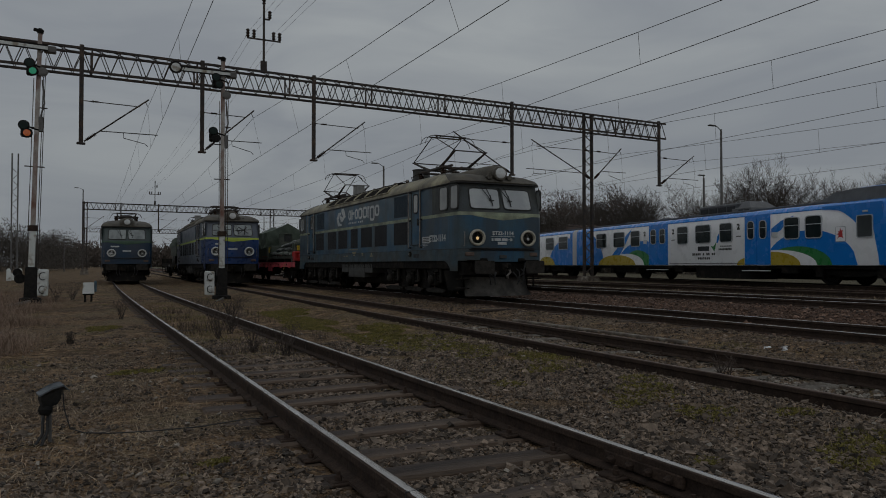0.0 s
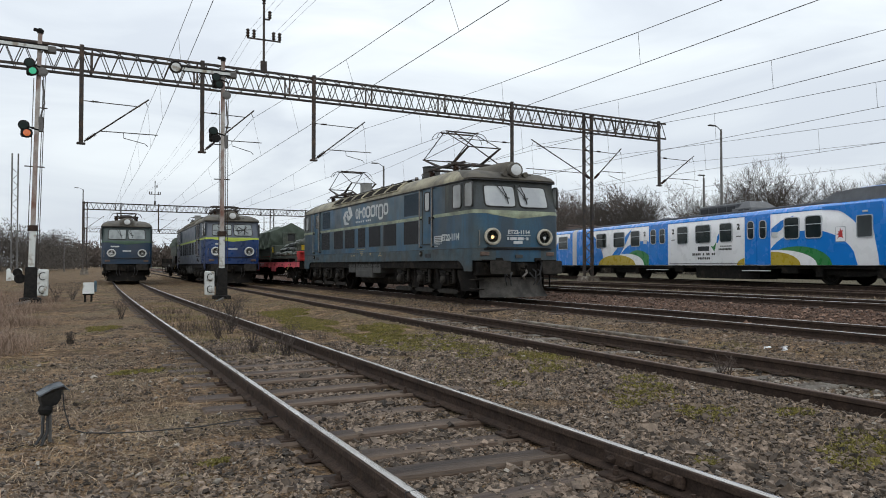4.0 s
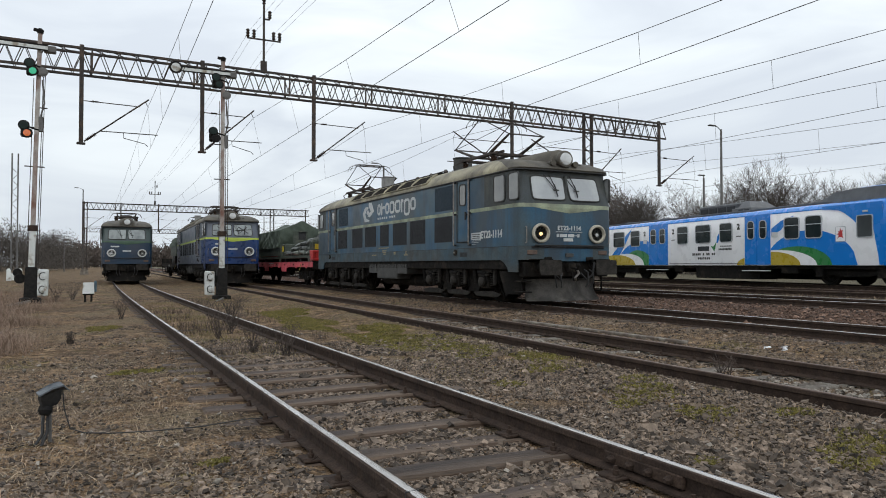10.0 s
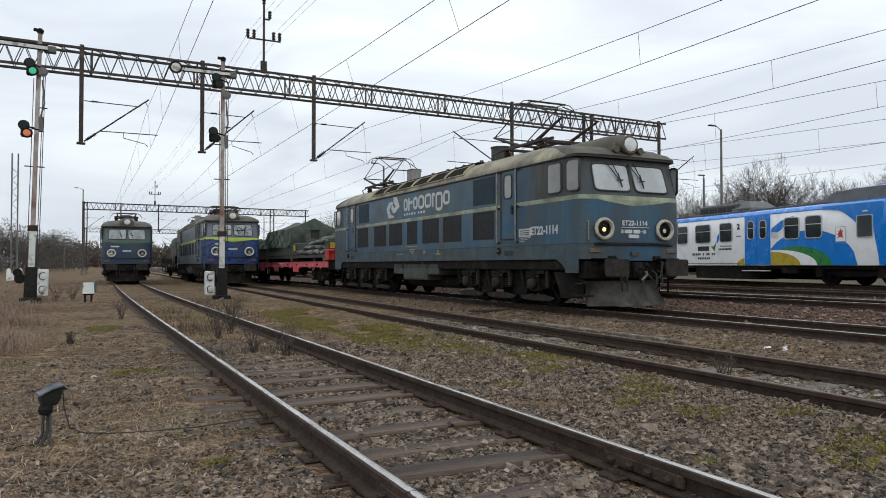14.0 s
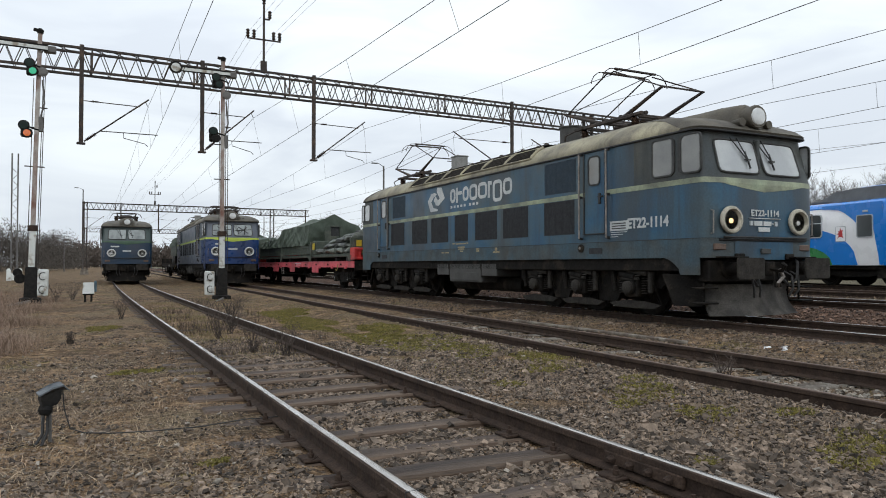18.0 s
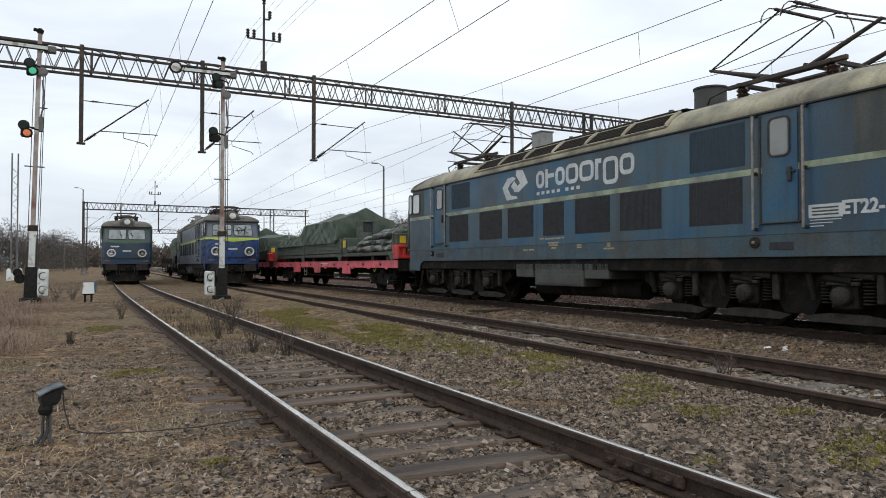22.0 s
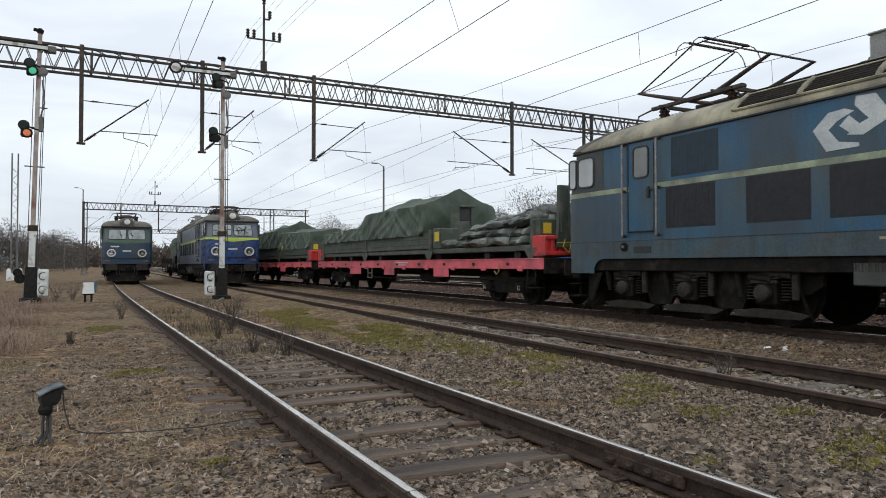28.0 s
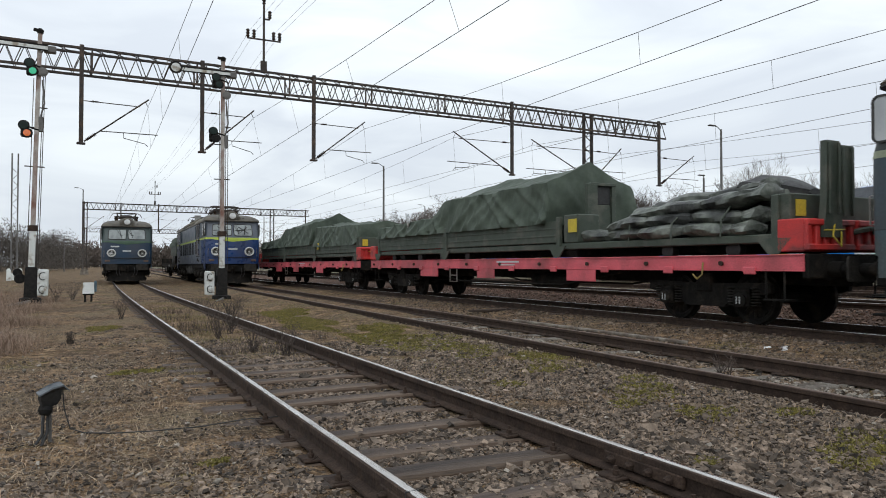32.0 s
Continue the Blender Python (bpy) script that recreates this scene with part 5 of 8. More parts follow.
def build_wagon(m, label, paint=None, ends=None):
    """A flat wagon from y=0 (its front headstock) to 18.9."""
    L, hw = 18.9, 1.43
    PAINT, ENDS = paint or PINK, ends or SCARLET
    root = thing("flat_wagon", m, label, "wagon", "red flat wagons")
    for side in (-1, 1):
        sill = part("side_sill", Shape().box(side * hw, side * (hw - 0.12), 0, L, 1.03, 1.31, 0.015), PAINT, root)
        part("sill_flange", Shape().box(side * (hw + 0.02), side * (hw - 0.12), 0, L, 1.29, 1.315, 0.005).box(side * (hw + 0.02), side * (hw - 0.12), 0, L, 1.02, 1.04, 0.005), PAINT, sill)
        for k in range(10):
            y = 1.0 + k * 1.88
            part("stake_socket", Shape().box(side * (hw + 0.05), side * hw, y - 0.12, y + 0.12, 0.96, 1.10, 0.015), PAINT, sill)
            part("lashing_eye", Shape().tube((side * (hw + 0.01), y + 0.6, 1.16), (side * (hw + 0.05), y + 0.6, 1.16), 0.045, 8), RUST, sill)
        for a, b in ((5.1, 6.15), (9.45, 10.4), (12.95, 14.25)):
            part("side_plate", Shape().box(side * (hw + 0.012), side * (hw - 0.02), a, b, 0.74, 1.03, 0.01), PAINT, sill)
        part("tie_hook", Shape().pipe([(side * (hw + 0.04), 2.0, 1.18), (side * (hw + 0.06), 2.0, 0.95), (side * (hw + 0.06), 2.12, 0.86), (side * (hw + 0.06), 2.22, 0.95)], 0.018, 6), TIEHOOK, sill)
        part("data_bar", Shape().box(side * (hw + 0.018), side * hw, 8.2, 9.3, 1.2, 1.24, 0.001), LETTER, sill)
        part("data_bar", Shape().box(side * (hw + 0.018), side * hw, 8.4, 9.1, 1.12, 1.15, 0.001), LETTER, sill)
        part("grab_ladder", Shape().pipe([(side * (hw + 0.05), 12.0, 1.0), (side * (hw + 0.05), 12.0, 0.6), (side * (hw + 0.05), 11.55, 0.6), (side * (hw + 0.05), 11.55, 1.0)], 0.02, 5).tube((side * (hw + 0.05), 12.0, 0.8), (side * (hw + 0.05), 11.55, 0.8), 0.02, 5), DULLSTEEL, sill)
        for y in (0.55, 18.3):
            st = Shape().box(side * 1.15, side * 1.45, y - 0.25, y + 0.2, 0.50, 0.53, 0.008).tube((side * 1.42, y - 0.2, 0.52), (side * 1.42, y - 0.2, 1.05), 0.02, 5).tube((side * 1.42, y + 0.15, 0.52), (side * 1.42, y + 0.15, 1.05), 0.02, 5)
            part("step", st, UNDER, root)
    part("deck", Shape().box(-hw + 0.12, hw - 0.12, 0.05, L - 0.05, 1.20, 1.27, 0.01), WOOD, root, "dark plank deck")
    part("centre_sill", Shape().box(-0.3, 0.3, 0, L, 0.75, 1.2, 0.02), UNDER, root)
    for y, s in ((0.0, -1), (L, 1)):
        part("headstock", Shape().box(-1.40, 1.40, y - 0.06, y + 0.06, 0.90, 1.32, 0.02), UNDER, root)
        # folded end board with its brackets
        eb = Shape().box(-1.43, 1.43, y - s * 0.48, y + s * 0.01, 1.36, 1.92, 0.02)
        e = part("end_board", eb, ENDS, root, "end board with upright slats")
        for x0, x1 in ((-1.43, -0.3), (-0.22, 0.85), (0.92, 1.43)):
            for zz in (1.38, 1.80):
                part("end_rail", Shape().box(x0, x1, y + s * 0.0, y + s * 0.10, zz, zz + 0.11, 0.02), ENDS, e)
            n = max(2, int((x1 - x0) / 0.22))
            for k in range(n + 1):
                xx = x0 + 0.05 + (x1 - x0 - 0.1) * k / n
                part("end_slat", Shape().box(xx - 0.05, xx + 0.05, y, y + s * 0.075, 1.40, 1.88, 0.015), ENDS, e)
        part("brake_hook", Shape().pipe([(-0.85, y + s * 0.12, 1.82), (-0.95, y + s * 0.16, 1.62), (-0.75, y + s * 0.16, 1.45), (-0.7, y + s * 0.13, 1.7)], 0.014, 5).pipe([(-1.1, y + s * 0.12, 1.72), (-0.6, y + s * 0.12, 1.74)], 0.012, 5), YELLOW, e)
        for x in (-0.875, 0.875):
            buffer(root, x, y, s, False)
        part("coupling", Shape().pipe([(0, y, 1.05), (0, y + s * 0.35, 1.03), (0, y + s * 0.4, 1.12)], 0.04, 6), UNDER, root)
    for yc in (2.35, 16.55):
        frames = {}
        for side in (-1, 1):
            x = side * 1.02
            f = Shape().prism([(yc - 1.45, 0.62), (yc - 0.6, 0.42), (yc - 0.45, 0.32), (yc + 0.45, 0.32), (yc + 0.6, 0.42), (yc + 1.45, 0.62), (yc + 1.45, 0.80), (yc + 0.5, 0.78), (yc - 0.5, 0.78), (yc - 1.45, 0.80)], lambda a, b, h, x=x: (x - 0.05 + h, a, b), 0.10)
            frames[side] = b = part("bogie_frame", f, UNDER, root)
        part("bolster", Shape().box(-1.1, 1.1, yc - 0.2, yc + 0.2, 0.6, 1.0, 0.03), UNDER, b)
        for dy in (-0.9, 0.9):
            for side in (-1, 1):
                b = frames[side]
                s = Shape().box(side * 0.95, side * 1.17, yc + dy - 0.17, yc + dy + 0.17, 0.34, 0.68, 0.03)
                s.lathe([(0, 0.14), (0.04, 0.14), (0.06, 0.1)], (side * 1.16, yc + dy, 0.47), (side, 0, 0), 12)
                part("axle_box", s, UNDER, b)
                for e in (-0.25, 0.25):
                    part("coil_spring", SPRING, None, b, m=pose(side * 1.06, yc + dy + e, 0.36))
                for e in (-0.035, 0.035):
                    part("wheel_mark", Shape().box(side * 1.215, side * 1.22, yc + dy + e - 0.015, yc + dy + e + 0.015, 0.40, 0.54, 0.001), LETTER, b)
            part("wheelset", WAGON_WHEEL, None, root, m=pose(0, yc + dy, 0.46))
    part("brake_tank", Shape().tube((-0.6, 7.0, 0.7), (-0.6, 8.6, 0.7), 0.2, 12), UNDER, root)
    part("truss_rod", Shape().pipe([(-1.1, 4.4, 1.0), (-1.1, 6.8, 0.62), (-1.1, 12.1, 0.62), (-1.1, 14.5, 1.0)], 0.03, 5).pipe([(1.1, 4.4, 1.0), (1.1, 6.8, 0.62), (1.1, 12.1, 0.62), (1.1, 14.5, 1.0)], 0.03, 5), UNDER, root)
    return fit_size(root, 1.0, 0.928)


def canvas_tent(y0, y1, ridge, eave, foot, seed, hw=1.36, gable0=0.35, gable1=0.9):
    """A tarpaulin draped over hoops: ridge(t) and eave(t) give heights along it."""
    rows = []
    ny, nx = 180, 68
    for j in range(ny + 1):
        t = j / ny
        y = y0 + (y1 - y0) * t
        r, e = ridge(t), eave(t)
        row = []
        for i in range(nx + 1):
            u = -1 + 2 * i / nx
            a = abs(u)
            if a < 0.55:
                k = a / 0.55
                x, z = math.copysign(k * (hw - 0.10), u), r + (e - r) * k - 0.05 * math.sin(math.pi * k)
            else:
                k = (a - 0.55) / 0.45
                x, z = math.copysign(hw - 0.10 + 0.10 * k, u), e + (foot - e) * k
            hoop = 0.5 + 0.5 * math.cos(2 * math.pi * t * 6)
            n1 = noise.noise((x * 0.7 + seed, y * 0.6, z * 0.9))
            d = 0.06 * n1
            # creases that run slantwise, sharp along their crests
            for fy, fz, amp, sharp in ((0.75, 1.1, 0.055, 4.0), (1.0, -1.3, 0.05, 4.5), (2.1, 0.6, 0.022, 4.0), (0.45, 0.3, 0.05, 3.4)):
                d += amp * max(0.0, 1 - sharp * abs(noise.noise((y * fy + z * fz, seed + fy * 7, x * 0.25 + z * 0.2)))) * (1 if a > 0.42 else 0.45)
            if a > 0.93:
                d += 0.05 * noise.noise((y * 2.3, seed, 1.0))
            z -= 0.035 * (1 - hoop) * (1 - a)
            row.append((x + math.copysign(d * (0.4 + a), u), y, z + d * 0.6 * (1 - a)))
        rows.append(row)
    s = Shape()
    s.grid(rows)
    for row, bulge in ((rows[0], -gable0 * 0.12), (rows[-1], gable1 * 0.12)):
        n = len(row)
        cols = []
        for k in range(25):
            w = k / 24
            cols.append([(p[0], p[1] + (bulge - 0.045 * sum(max(0.0, 1 - 3.5 * abs(noise.noise((p[0] * fx + (p[2] - foot) * w * fz, seed + 3.0, fx)))) for fx, fz in ((1.1, 0.9), (1.3, -1.2)))) * math.sin(math.pi * w), foot + (p[2] - foot) * w + 0.0) for p in row])
        s.grid(cols)
    return s


def build_load(m, seed, full=True):
    """A long army trailer: bed with side boards, canvas tent, rolled canvas on its front end, raised ramps."""
    root = thing("army_trailer", m, "dark green army trailer with canvas cover lashed on a flat wagon", "trailer", "army trailers on wagons")
    part("bed", Shape().box(-1.33, 1.33, 0.5, 18.3, 1.52, 1.68, 0.02), ARMY, root)
    for y in (1.6, 3.2, 11.5, 13.2, 14.9, 17.2):
        for side in (-1, 1):
            part("trailer_wheel", Shape().lathe([(0, 0.08), (0.02, 0.16), (0.0, 0.155), (0.16, 0.16), (0.18, 0.08)], (side * 1.0, y, 1.43), (side, 0, 0), 14), RUBBER, root)
    # near-black instead of army green: paints the shade between bed and deck
    part("chassis", Shape().box(-0.6, 0.6, 0.6, 18.2, 1.36, 1.52, 0.02).box(-1.25, 1.25, 6.0, 6.4, 1.33, 1.52, 0.02).box(-1.25, 1.25, 16.0, 16.4, 1.33, 1.52, 0.02), UNDER, root)
    posts = (0.55, 6.55, 12.5, 18.2)
    for side in (-1, 1):
        for a, b in zip(posts[1:-1] if full else posts[:-1], posts[2:] if full else posts[1:]):
            part("side_board", Shape().box(side * 1.36, side * 1.31, a + 0.06, b - 0.06, 1.70, 2.26, 0.012), ARMY, root)
            sl = Shape()
            for zz in (1.88, 2.07):
                sl.box(side * 1.375, side * 1.355, a + 0.08, b - 0.08, zz - 0.02, zz + 0.02, 0.005)
            part("side_rib", sl, ARMY, root)
        for y in posts:
            part("side_post", Shape().box(side * 1.40, side * 1.30, y - 0.07, y + 0.07, 1.55, 2.36, 0.012), ARMY, root)
            part("foot_bracket", Shape().prism([(y - 0.10, 1.32), (y + 0.10, 1.32), (y + 0.34, 1.60), (y - 0.34, 1.60)], lambda a_, b_, h, side=side: (side * (1.40 + h), a_, b_), 0.03), ARMY, root)
    part("front_wall", Shape().box(-1.34, 1.34, 0.30, 0.62, 1.66, 2.38, 0.02), ARMY, root)
    part("hazard_tag", Shape().box(-1.425, -1.41, 5.78, 6.1, 1.94, 2.27, 0.004), YELLOW, root, "yellow tag plate")
    part("hazard_tag", Shape().box(-1.22, -0.98, 0.28, 0.295, 1.98, 2.27, 0.004), YELLOW, root, "yellow tag plate")

    def ridge(t):
        return 3.92 - 0.10 * t - 0.10 * math.sin(min(t / 0.36, 1.0) * math.pi) - 0.12 * step01(0.36, 0.50, t) - 0.75 * step01(0.50, 0.66, t)

    def eave(t):
        return 3.32 - 0.06 * t - 0.52 * step01(0.50, 0.60, t) - 0.12 * step01(0.7, 1.0, t)
    part("canvas_cover", canvas_tent(7.12, 18.2, ridge, eave, 2.2, seed, 1.37), TARP, root, "wrinkled grey-green canvas over hoops")
    part("gable_post", Shape().box(-0.74, -0.44, 6.24, 6.36, 1.7, 3.22, 0.01).box(0.02, 0.14, 6.28, 6.42, 1.7, 3.20, 0.01).box(-0.62, 0.14, 6.26, 6.40, 3.18, 3.26, 0.01), ARMY, root)
    # solid black panel that paints the shaded inside of the opening
    part("gable_opening", Shape().box(-0.44, 0.02, 6.34, 6.40, 2.70, 3.18, 0.01), RUBBER, root)
    part("gable_panel", Shape().box(-0.44, 0.02, 6.33, 6.41, 1.7, 2.69, 0.01), ARMY, root)
    part("locker", Shape().box(-1.34, -0.7, 5.85, 6.4, 1.68, 2.4, 0.03), ARMY, root)
    if full:
        part("foil_patch", Shape().loft([[(-1.36 - 0.05 * k, 15.05 + a + 0.1 * k, 2.72 + b) for a, b in ((0.05, 0.05), (0.2, 0.3), (0.45, 0.36), (0.38, 0.12), (0.25, -0.2), (0.18, 0.0))] for k in (0.6, 1)]), SHINY, root, "torn silvery patch")
    # rolled canvas piled on the front end
    rng = random.Random(seed)
    layers = [(1.83, 1.08, 4), (2.07, 1.0, 4), (2.30, 0.84, 4), (2.50, 0.5, 2)] if full else []
    if not full:
        part("canvas_cover", canvas_tent(0.6, 6.6, lambda t: 3.15 + 0.25 * t, lambda t: 2.95 + 0.15 * t, 2.05, seed + 3.0, 1.37), TARP, root, "low crumpled canvas cover")
    for z, w, n in layers:
        for i in range(n):
            x = -w + 2 * w * i / max(n - 1, 1) + rng.uniform(-0.05, 0.05)
            ya, yb = 0.95 + rng.uniform(0, 0.25) + (0.9 if z > 2.4 else 0) * 0.3, 5.85 - rng.uniform(0, 0.35) - (z - 1.83) * 2.6
            rings = []
            for k in range(61):
                t = k / 60
                y = ya + (yb - ya) * t
                r = 0.21 * (0.62 + 0.44 * abs(math.sin(t * math.pi * (yb - ya) / 1.15 + i * 1.3 + z)) ** 0.4 + 0.16 * noise.noise((y * 1.1, i * 2.0, z * 3))) * (0.45 if k in (0, 60) else 1)
                zc = z + 0.07 * noise.noise((y * 0.9, i * 3.1 + z, seed)) + (0.16 * step01(3.0, 0.8, y) if z > 2.2 else 0.0) - 0.06 * step01(0.7, 1.0, t) * (z > 1.9)
                xc = x + 0.10 * noise.noise((y * 0.8, z * 4 + i, seed + 9.0))
                rings.append([(xc + r * 1.5 * (1 + 0.30 * noise.noise((q * 0.8, y * 1.9 + q * 0.7, i))) * math.cos(2 * math.pi * q / 16), y, zc + 0.78 * r * (1 + 0.34 * noise.noise((q * 0.8, y * 1.9 + q * 0.7, i + 5.0))) * math.sin(2 * math.pi * q / 16)) for q in range(16)])
            part("canvas_roll", Shape().loft(rings), ROLL, root)
    if full:
        lump = [[(0.1 + (0.75 - 0.25 * abs(k - 3) / 3) * r_ * math.cos(2 * math.pi * q / 14) * (1 + 0.3 * noise.noise((q * 0.8, k * 1.1, 2.0))), 0.9 + 0.32 * k + 0.1 * noise.noise((q, k, 1.0)), 2.52 + 0.05 * k * (k < 4) + 0.24 * r_ * math.sin(2 * math.pi * q / 14) * (1 + 0.4 * noise.noise((q * 0.9, k * 1.3, 7.0)))) for q in range(14)] for k, r_ in enumerate((0.3, 0.8, 1.0, 1.05, 0.9, 0.7, 0.3))]
        part("black_sheet", Shape().loft(lump), RUBBER, root, "crumpled black plastic sheet")
        for yy in (1.7, 2.9, 4.1):
            part("strap", Shape().pipe([(-1.36, yy, 1.66), (-1.33, yy, 2.0), (-1.1, yy, 2.36 - 0.06 * yy), (-0.6, yy, 2.72 - 0.09 * yy), (0.6, yy, 2.72 - 0.09 * yy), (1.1, yy, 2.36 - 0.06 * yy), (1.36, yy, 1.66)], 0.018, 5), ARMY, root)
    if full:
        for x, yo in ((-0.88, -0.12), (-0.22, 0.10)):
            r = Shape().prism([(x - 0.22, 1.6), (x + 0.24, 1.6), (x + 0.19, 2.3), (x + 0.17, 3.25), (x - 0.13, 3.25), (x - 0.15, 2.3)], lambda a, b, h, yo=yo: (a, yo + h, b), 0.12)
            rp = part("ramp", r, ARMY, root, "raised dark green loading ramp")
            part("ramp_rib", Shape().box(x - 0.12, x - 0.07, yo - 0.04, yo + 0.0, 2.0, 3.22, 0.01).box(x + 0.10, x + 0.15, yo - 0.04, yo + 0.0, 2.0, 3.22, 0.01), ARMY, rp)
        part("tow_bar", Shape().pipe([(-0.5, 0.4, 1.6), (-0.2, -0.25, 1.75), (0.2, -0.25, 1.75), (0.5, 0.4, 1.6)], 0.05, 6), ARMY, root)
    return fit_size(root, 1.0, 0.928)


WAGON_FRONT, WAGON2_FRONT = 10.02, 30.18
wagon_a = build_wagon(pose(11.42, 27.75 + WAGON_FRONT, 0.06), "faded red flat wagon with a bright red end board")
wagon_b = copy_thing(wagon_a, pose(11.42, 27.75 + WAGON2_FRONT, 0.06))
load_a = build_load(pose(11.42, 27.75 + WAGON_FRONT, 0.06), 3.0)
load_b = build_load(pose(11.42, 27.75 + WAGON2_FRONT, 0.06), 8.0, False)

# flat wagon with an army lorry behind the parked navy locomotive
far_wagon = build_wagon(pose(8.03, 60.7, 0, 0, 0, -1.49), "dark grimy flat wagon coupled behind the parked navy locomotive", UNDER, UNDER)


def build_lorry(m):
    root = thing("army_lorry", m, "dark green army lorry lashed on a flat wagon", "lorry")
    part("cab", Shape().loft([[(-1.2, 0.3, z), (1.2, 0.3, z), (1.2, 2.1 - 0.12 * (z > 2.9), z), (-1.2, 2.1, z)] for z in (2.1, 2.9)] + [[(-1.08, 0.55, z), (1.08, 0.55, z), (1.08, 2.05, z), (-1.08, 2.05, z)] for z in (3.75, 3.85)]), ARMY, root)
    pane(root, "lorry_windscreen", -0.95, 0.95, 3.02, 3.55, lambda a, b, h: (a, 0.36 + (b - 2.9) * 0.29 - h - 0.01, b), DARKGLASS, 0.05)
    part("bonnet", Shape().box(-1.1, 1.1, -0.35, 0.32, 2.05, 2.75, 0.08), ARMY, root)
    part("bumper", Shape().box(-1.2, 1.2, -0.5, -0.35, 1.85, 2.05, 0.03), RUBBER, root)
    part("chassis", Shape().box(-0.5, 0.5, -0.3, 8.0, 1.75, 2.0, 0.03), UNDER, root)
    part("cargo_box", Shape().box(-1.22, 1.22, 2.4, 8.2, 2.1, 3.0, 0.03), ARMY, root)
    part("canvas_cover", canvas_tent(2.4, 8.2, lambda t: 4.05, lambda t: 3.75, 2.95, 5.0, 1.2), TARP, root)
    for y in (0.6, 5.2, 6.6):
        for side in (-1, 1):
            part("tyre", Shape().lathe([(0, 0.28), (0.0, 0.46), (0.04, 0.53), (0.26, 0.53), (0.3, 0.46), (0.3, 0.28)], (side * 0.85, y, 1.85), (side, 0, 0), 20), RUBBER, root)
    return fit_size(root, 1.0, 0.928)


build_lorry(pose(8.05, 62.3, -0.04, 0, 0, -1.49))


# ---- commuter train ----
TR_BLUE = surf("glossy_azure_paint", (0.004, 0.185, 0.62), (0.005, 0.20, 0.66), 0.25, 1.0, fine=0.04, coat=0.3)
TR_WHITE = surf("glossy_white_paint", (0.90, 0.90, 0.91), (0.86, 0.86, 0.875), 0.3, 1.0, fine=0.04, coat=0.3)
TR_YELLOW = surf("golden_yellow_foil", (0.46, 0.34, 0.03), (0.42, 0.31, 0.03), 0.3, 2, fine=0.05)
TR_GREEN = surf("leaf_green_foil", (0.03, 0.22, 0.06), (0.03, 0.19, 0.05), 0.3, 2, fine=0.05)
TR_GREY = surf("grey_window_frame", (0.46, 0.48, 0.50), (0.38, 0.40, 0.42), 0.4, 4)
TR_ROOF = surf("dirty_train_roof", (0.10, 0.105, 0.11), (0.07, 0.072, 0.075), 0.7, 3, fine=0.2)
TR_HOOD = surf("weathered_grey_roof_hood", (0.14, 0.143, 0.147), (0.10, 0.103, 0.107), 0.6, 3, fine=0.2)
TR_RED = surf("heraldic_red_foil", (0.5, 0.03, 0.03), (0.45, 0.03, 0.03), 0.4, 3)
CABGLASS = surf("grey_tinted_cab_glass", (0.075, 0.085, 0.088), (0.05, 0.056, 0.058), 0.1, 1.6, fine=0.04, spec=0.5)
SEATS = surf("dark_interior", (0.02, 0.025, 0.03), (0.04, 0.045, 0.05), 0.8, 3)
EMU = pose(22.11, 15.01, 0.413, 0, 0, -10.99)   # local y runs back along the train, x away from the yard
EMU_W = 2.88
SK, CANT, TOP = 0.74, 2.93, 3.08             # heights above its rail


def emu_section(y, k=1.0, drop=0.0, grow=0.0):
    g = grow
    pts = [(0.02 - g, SK), (0.0 - g, SK + 0.12), (0.0 - g, 2.2), (0.02 - g, CANT - 0.11), (0.10 - g, CANT), (0.28, CANT + 0.07 + g), (0.62, TOP - 0.04 + g), (1.0, TOP + g), (1.44, TOP + 0.03 + g)]
    full = pts + [(EMU_W - x, z) for x, z in reversed(pts[:-1])]
    c = EMU_W / 2
    return [(c + (x - c) * k, y, SK + (z - SK) * (1 - drop)) for x, z in full]


def ellipse_piece(s, cy, cz, ry, rz, lo, hi, to3d, inner=None, top=9.9, n=26):
    """The part of an ellipse above the skirt and between lo and hi, optionally less an inner ellipse."""
    outer, low = [], []
    for i in range(n + 1):
        a = lo + (hi - lo) * i / n
        q = 1 - ((a - cy) / ry) ** 2
        zo = cz + rz * math.sqrt(max(q, 0))
        zi = SK + 0.01
        if inner:
            iy, iz, iry, irz = inner
            q2 = 1 - ((a - iy) / iry) ** 2
            if q2 > 0:
                zi = max(zi, iz + irz * math.sqrt(q2))
        outer.append((a, min(max(zo, zi), top)))
        low.append((a, zi))
    for i in range(n):
        (a0, t0), (a1, t1), (_, b0), (_, b1) = outer[i], outer[i + 1], low[i], low[i + 1]
        if t0 - b0 < 1e-4 and t1 - b1 < 1e-4:
            continue
        s.add([to3d(a0, b0, 0.004), to3d(a1, b1, 0.004), to3d(a1, t1, 0.004), to3d(a0, t0, 0.004)], [(0, 1, 2, 3)])
    return s


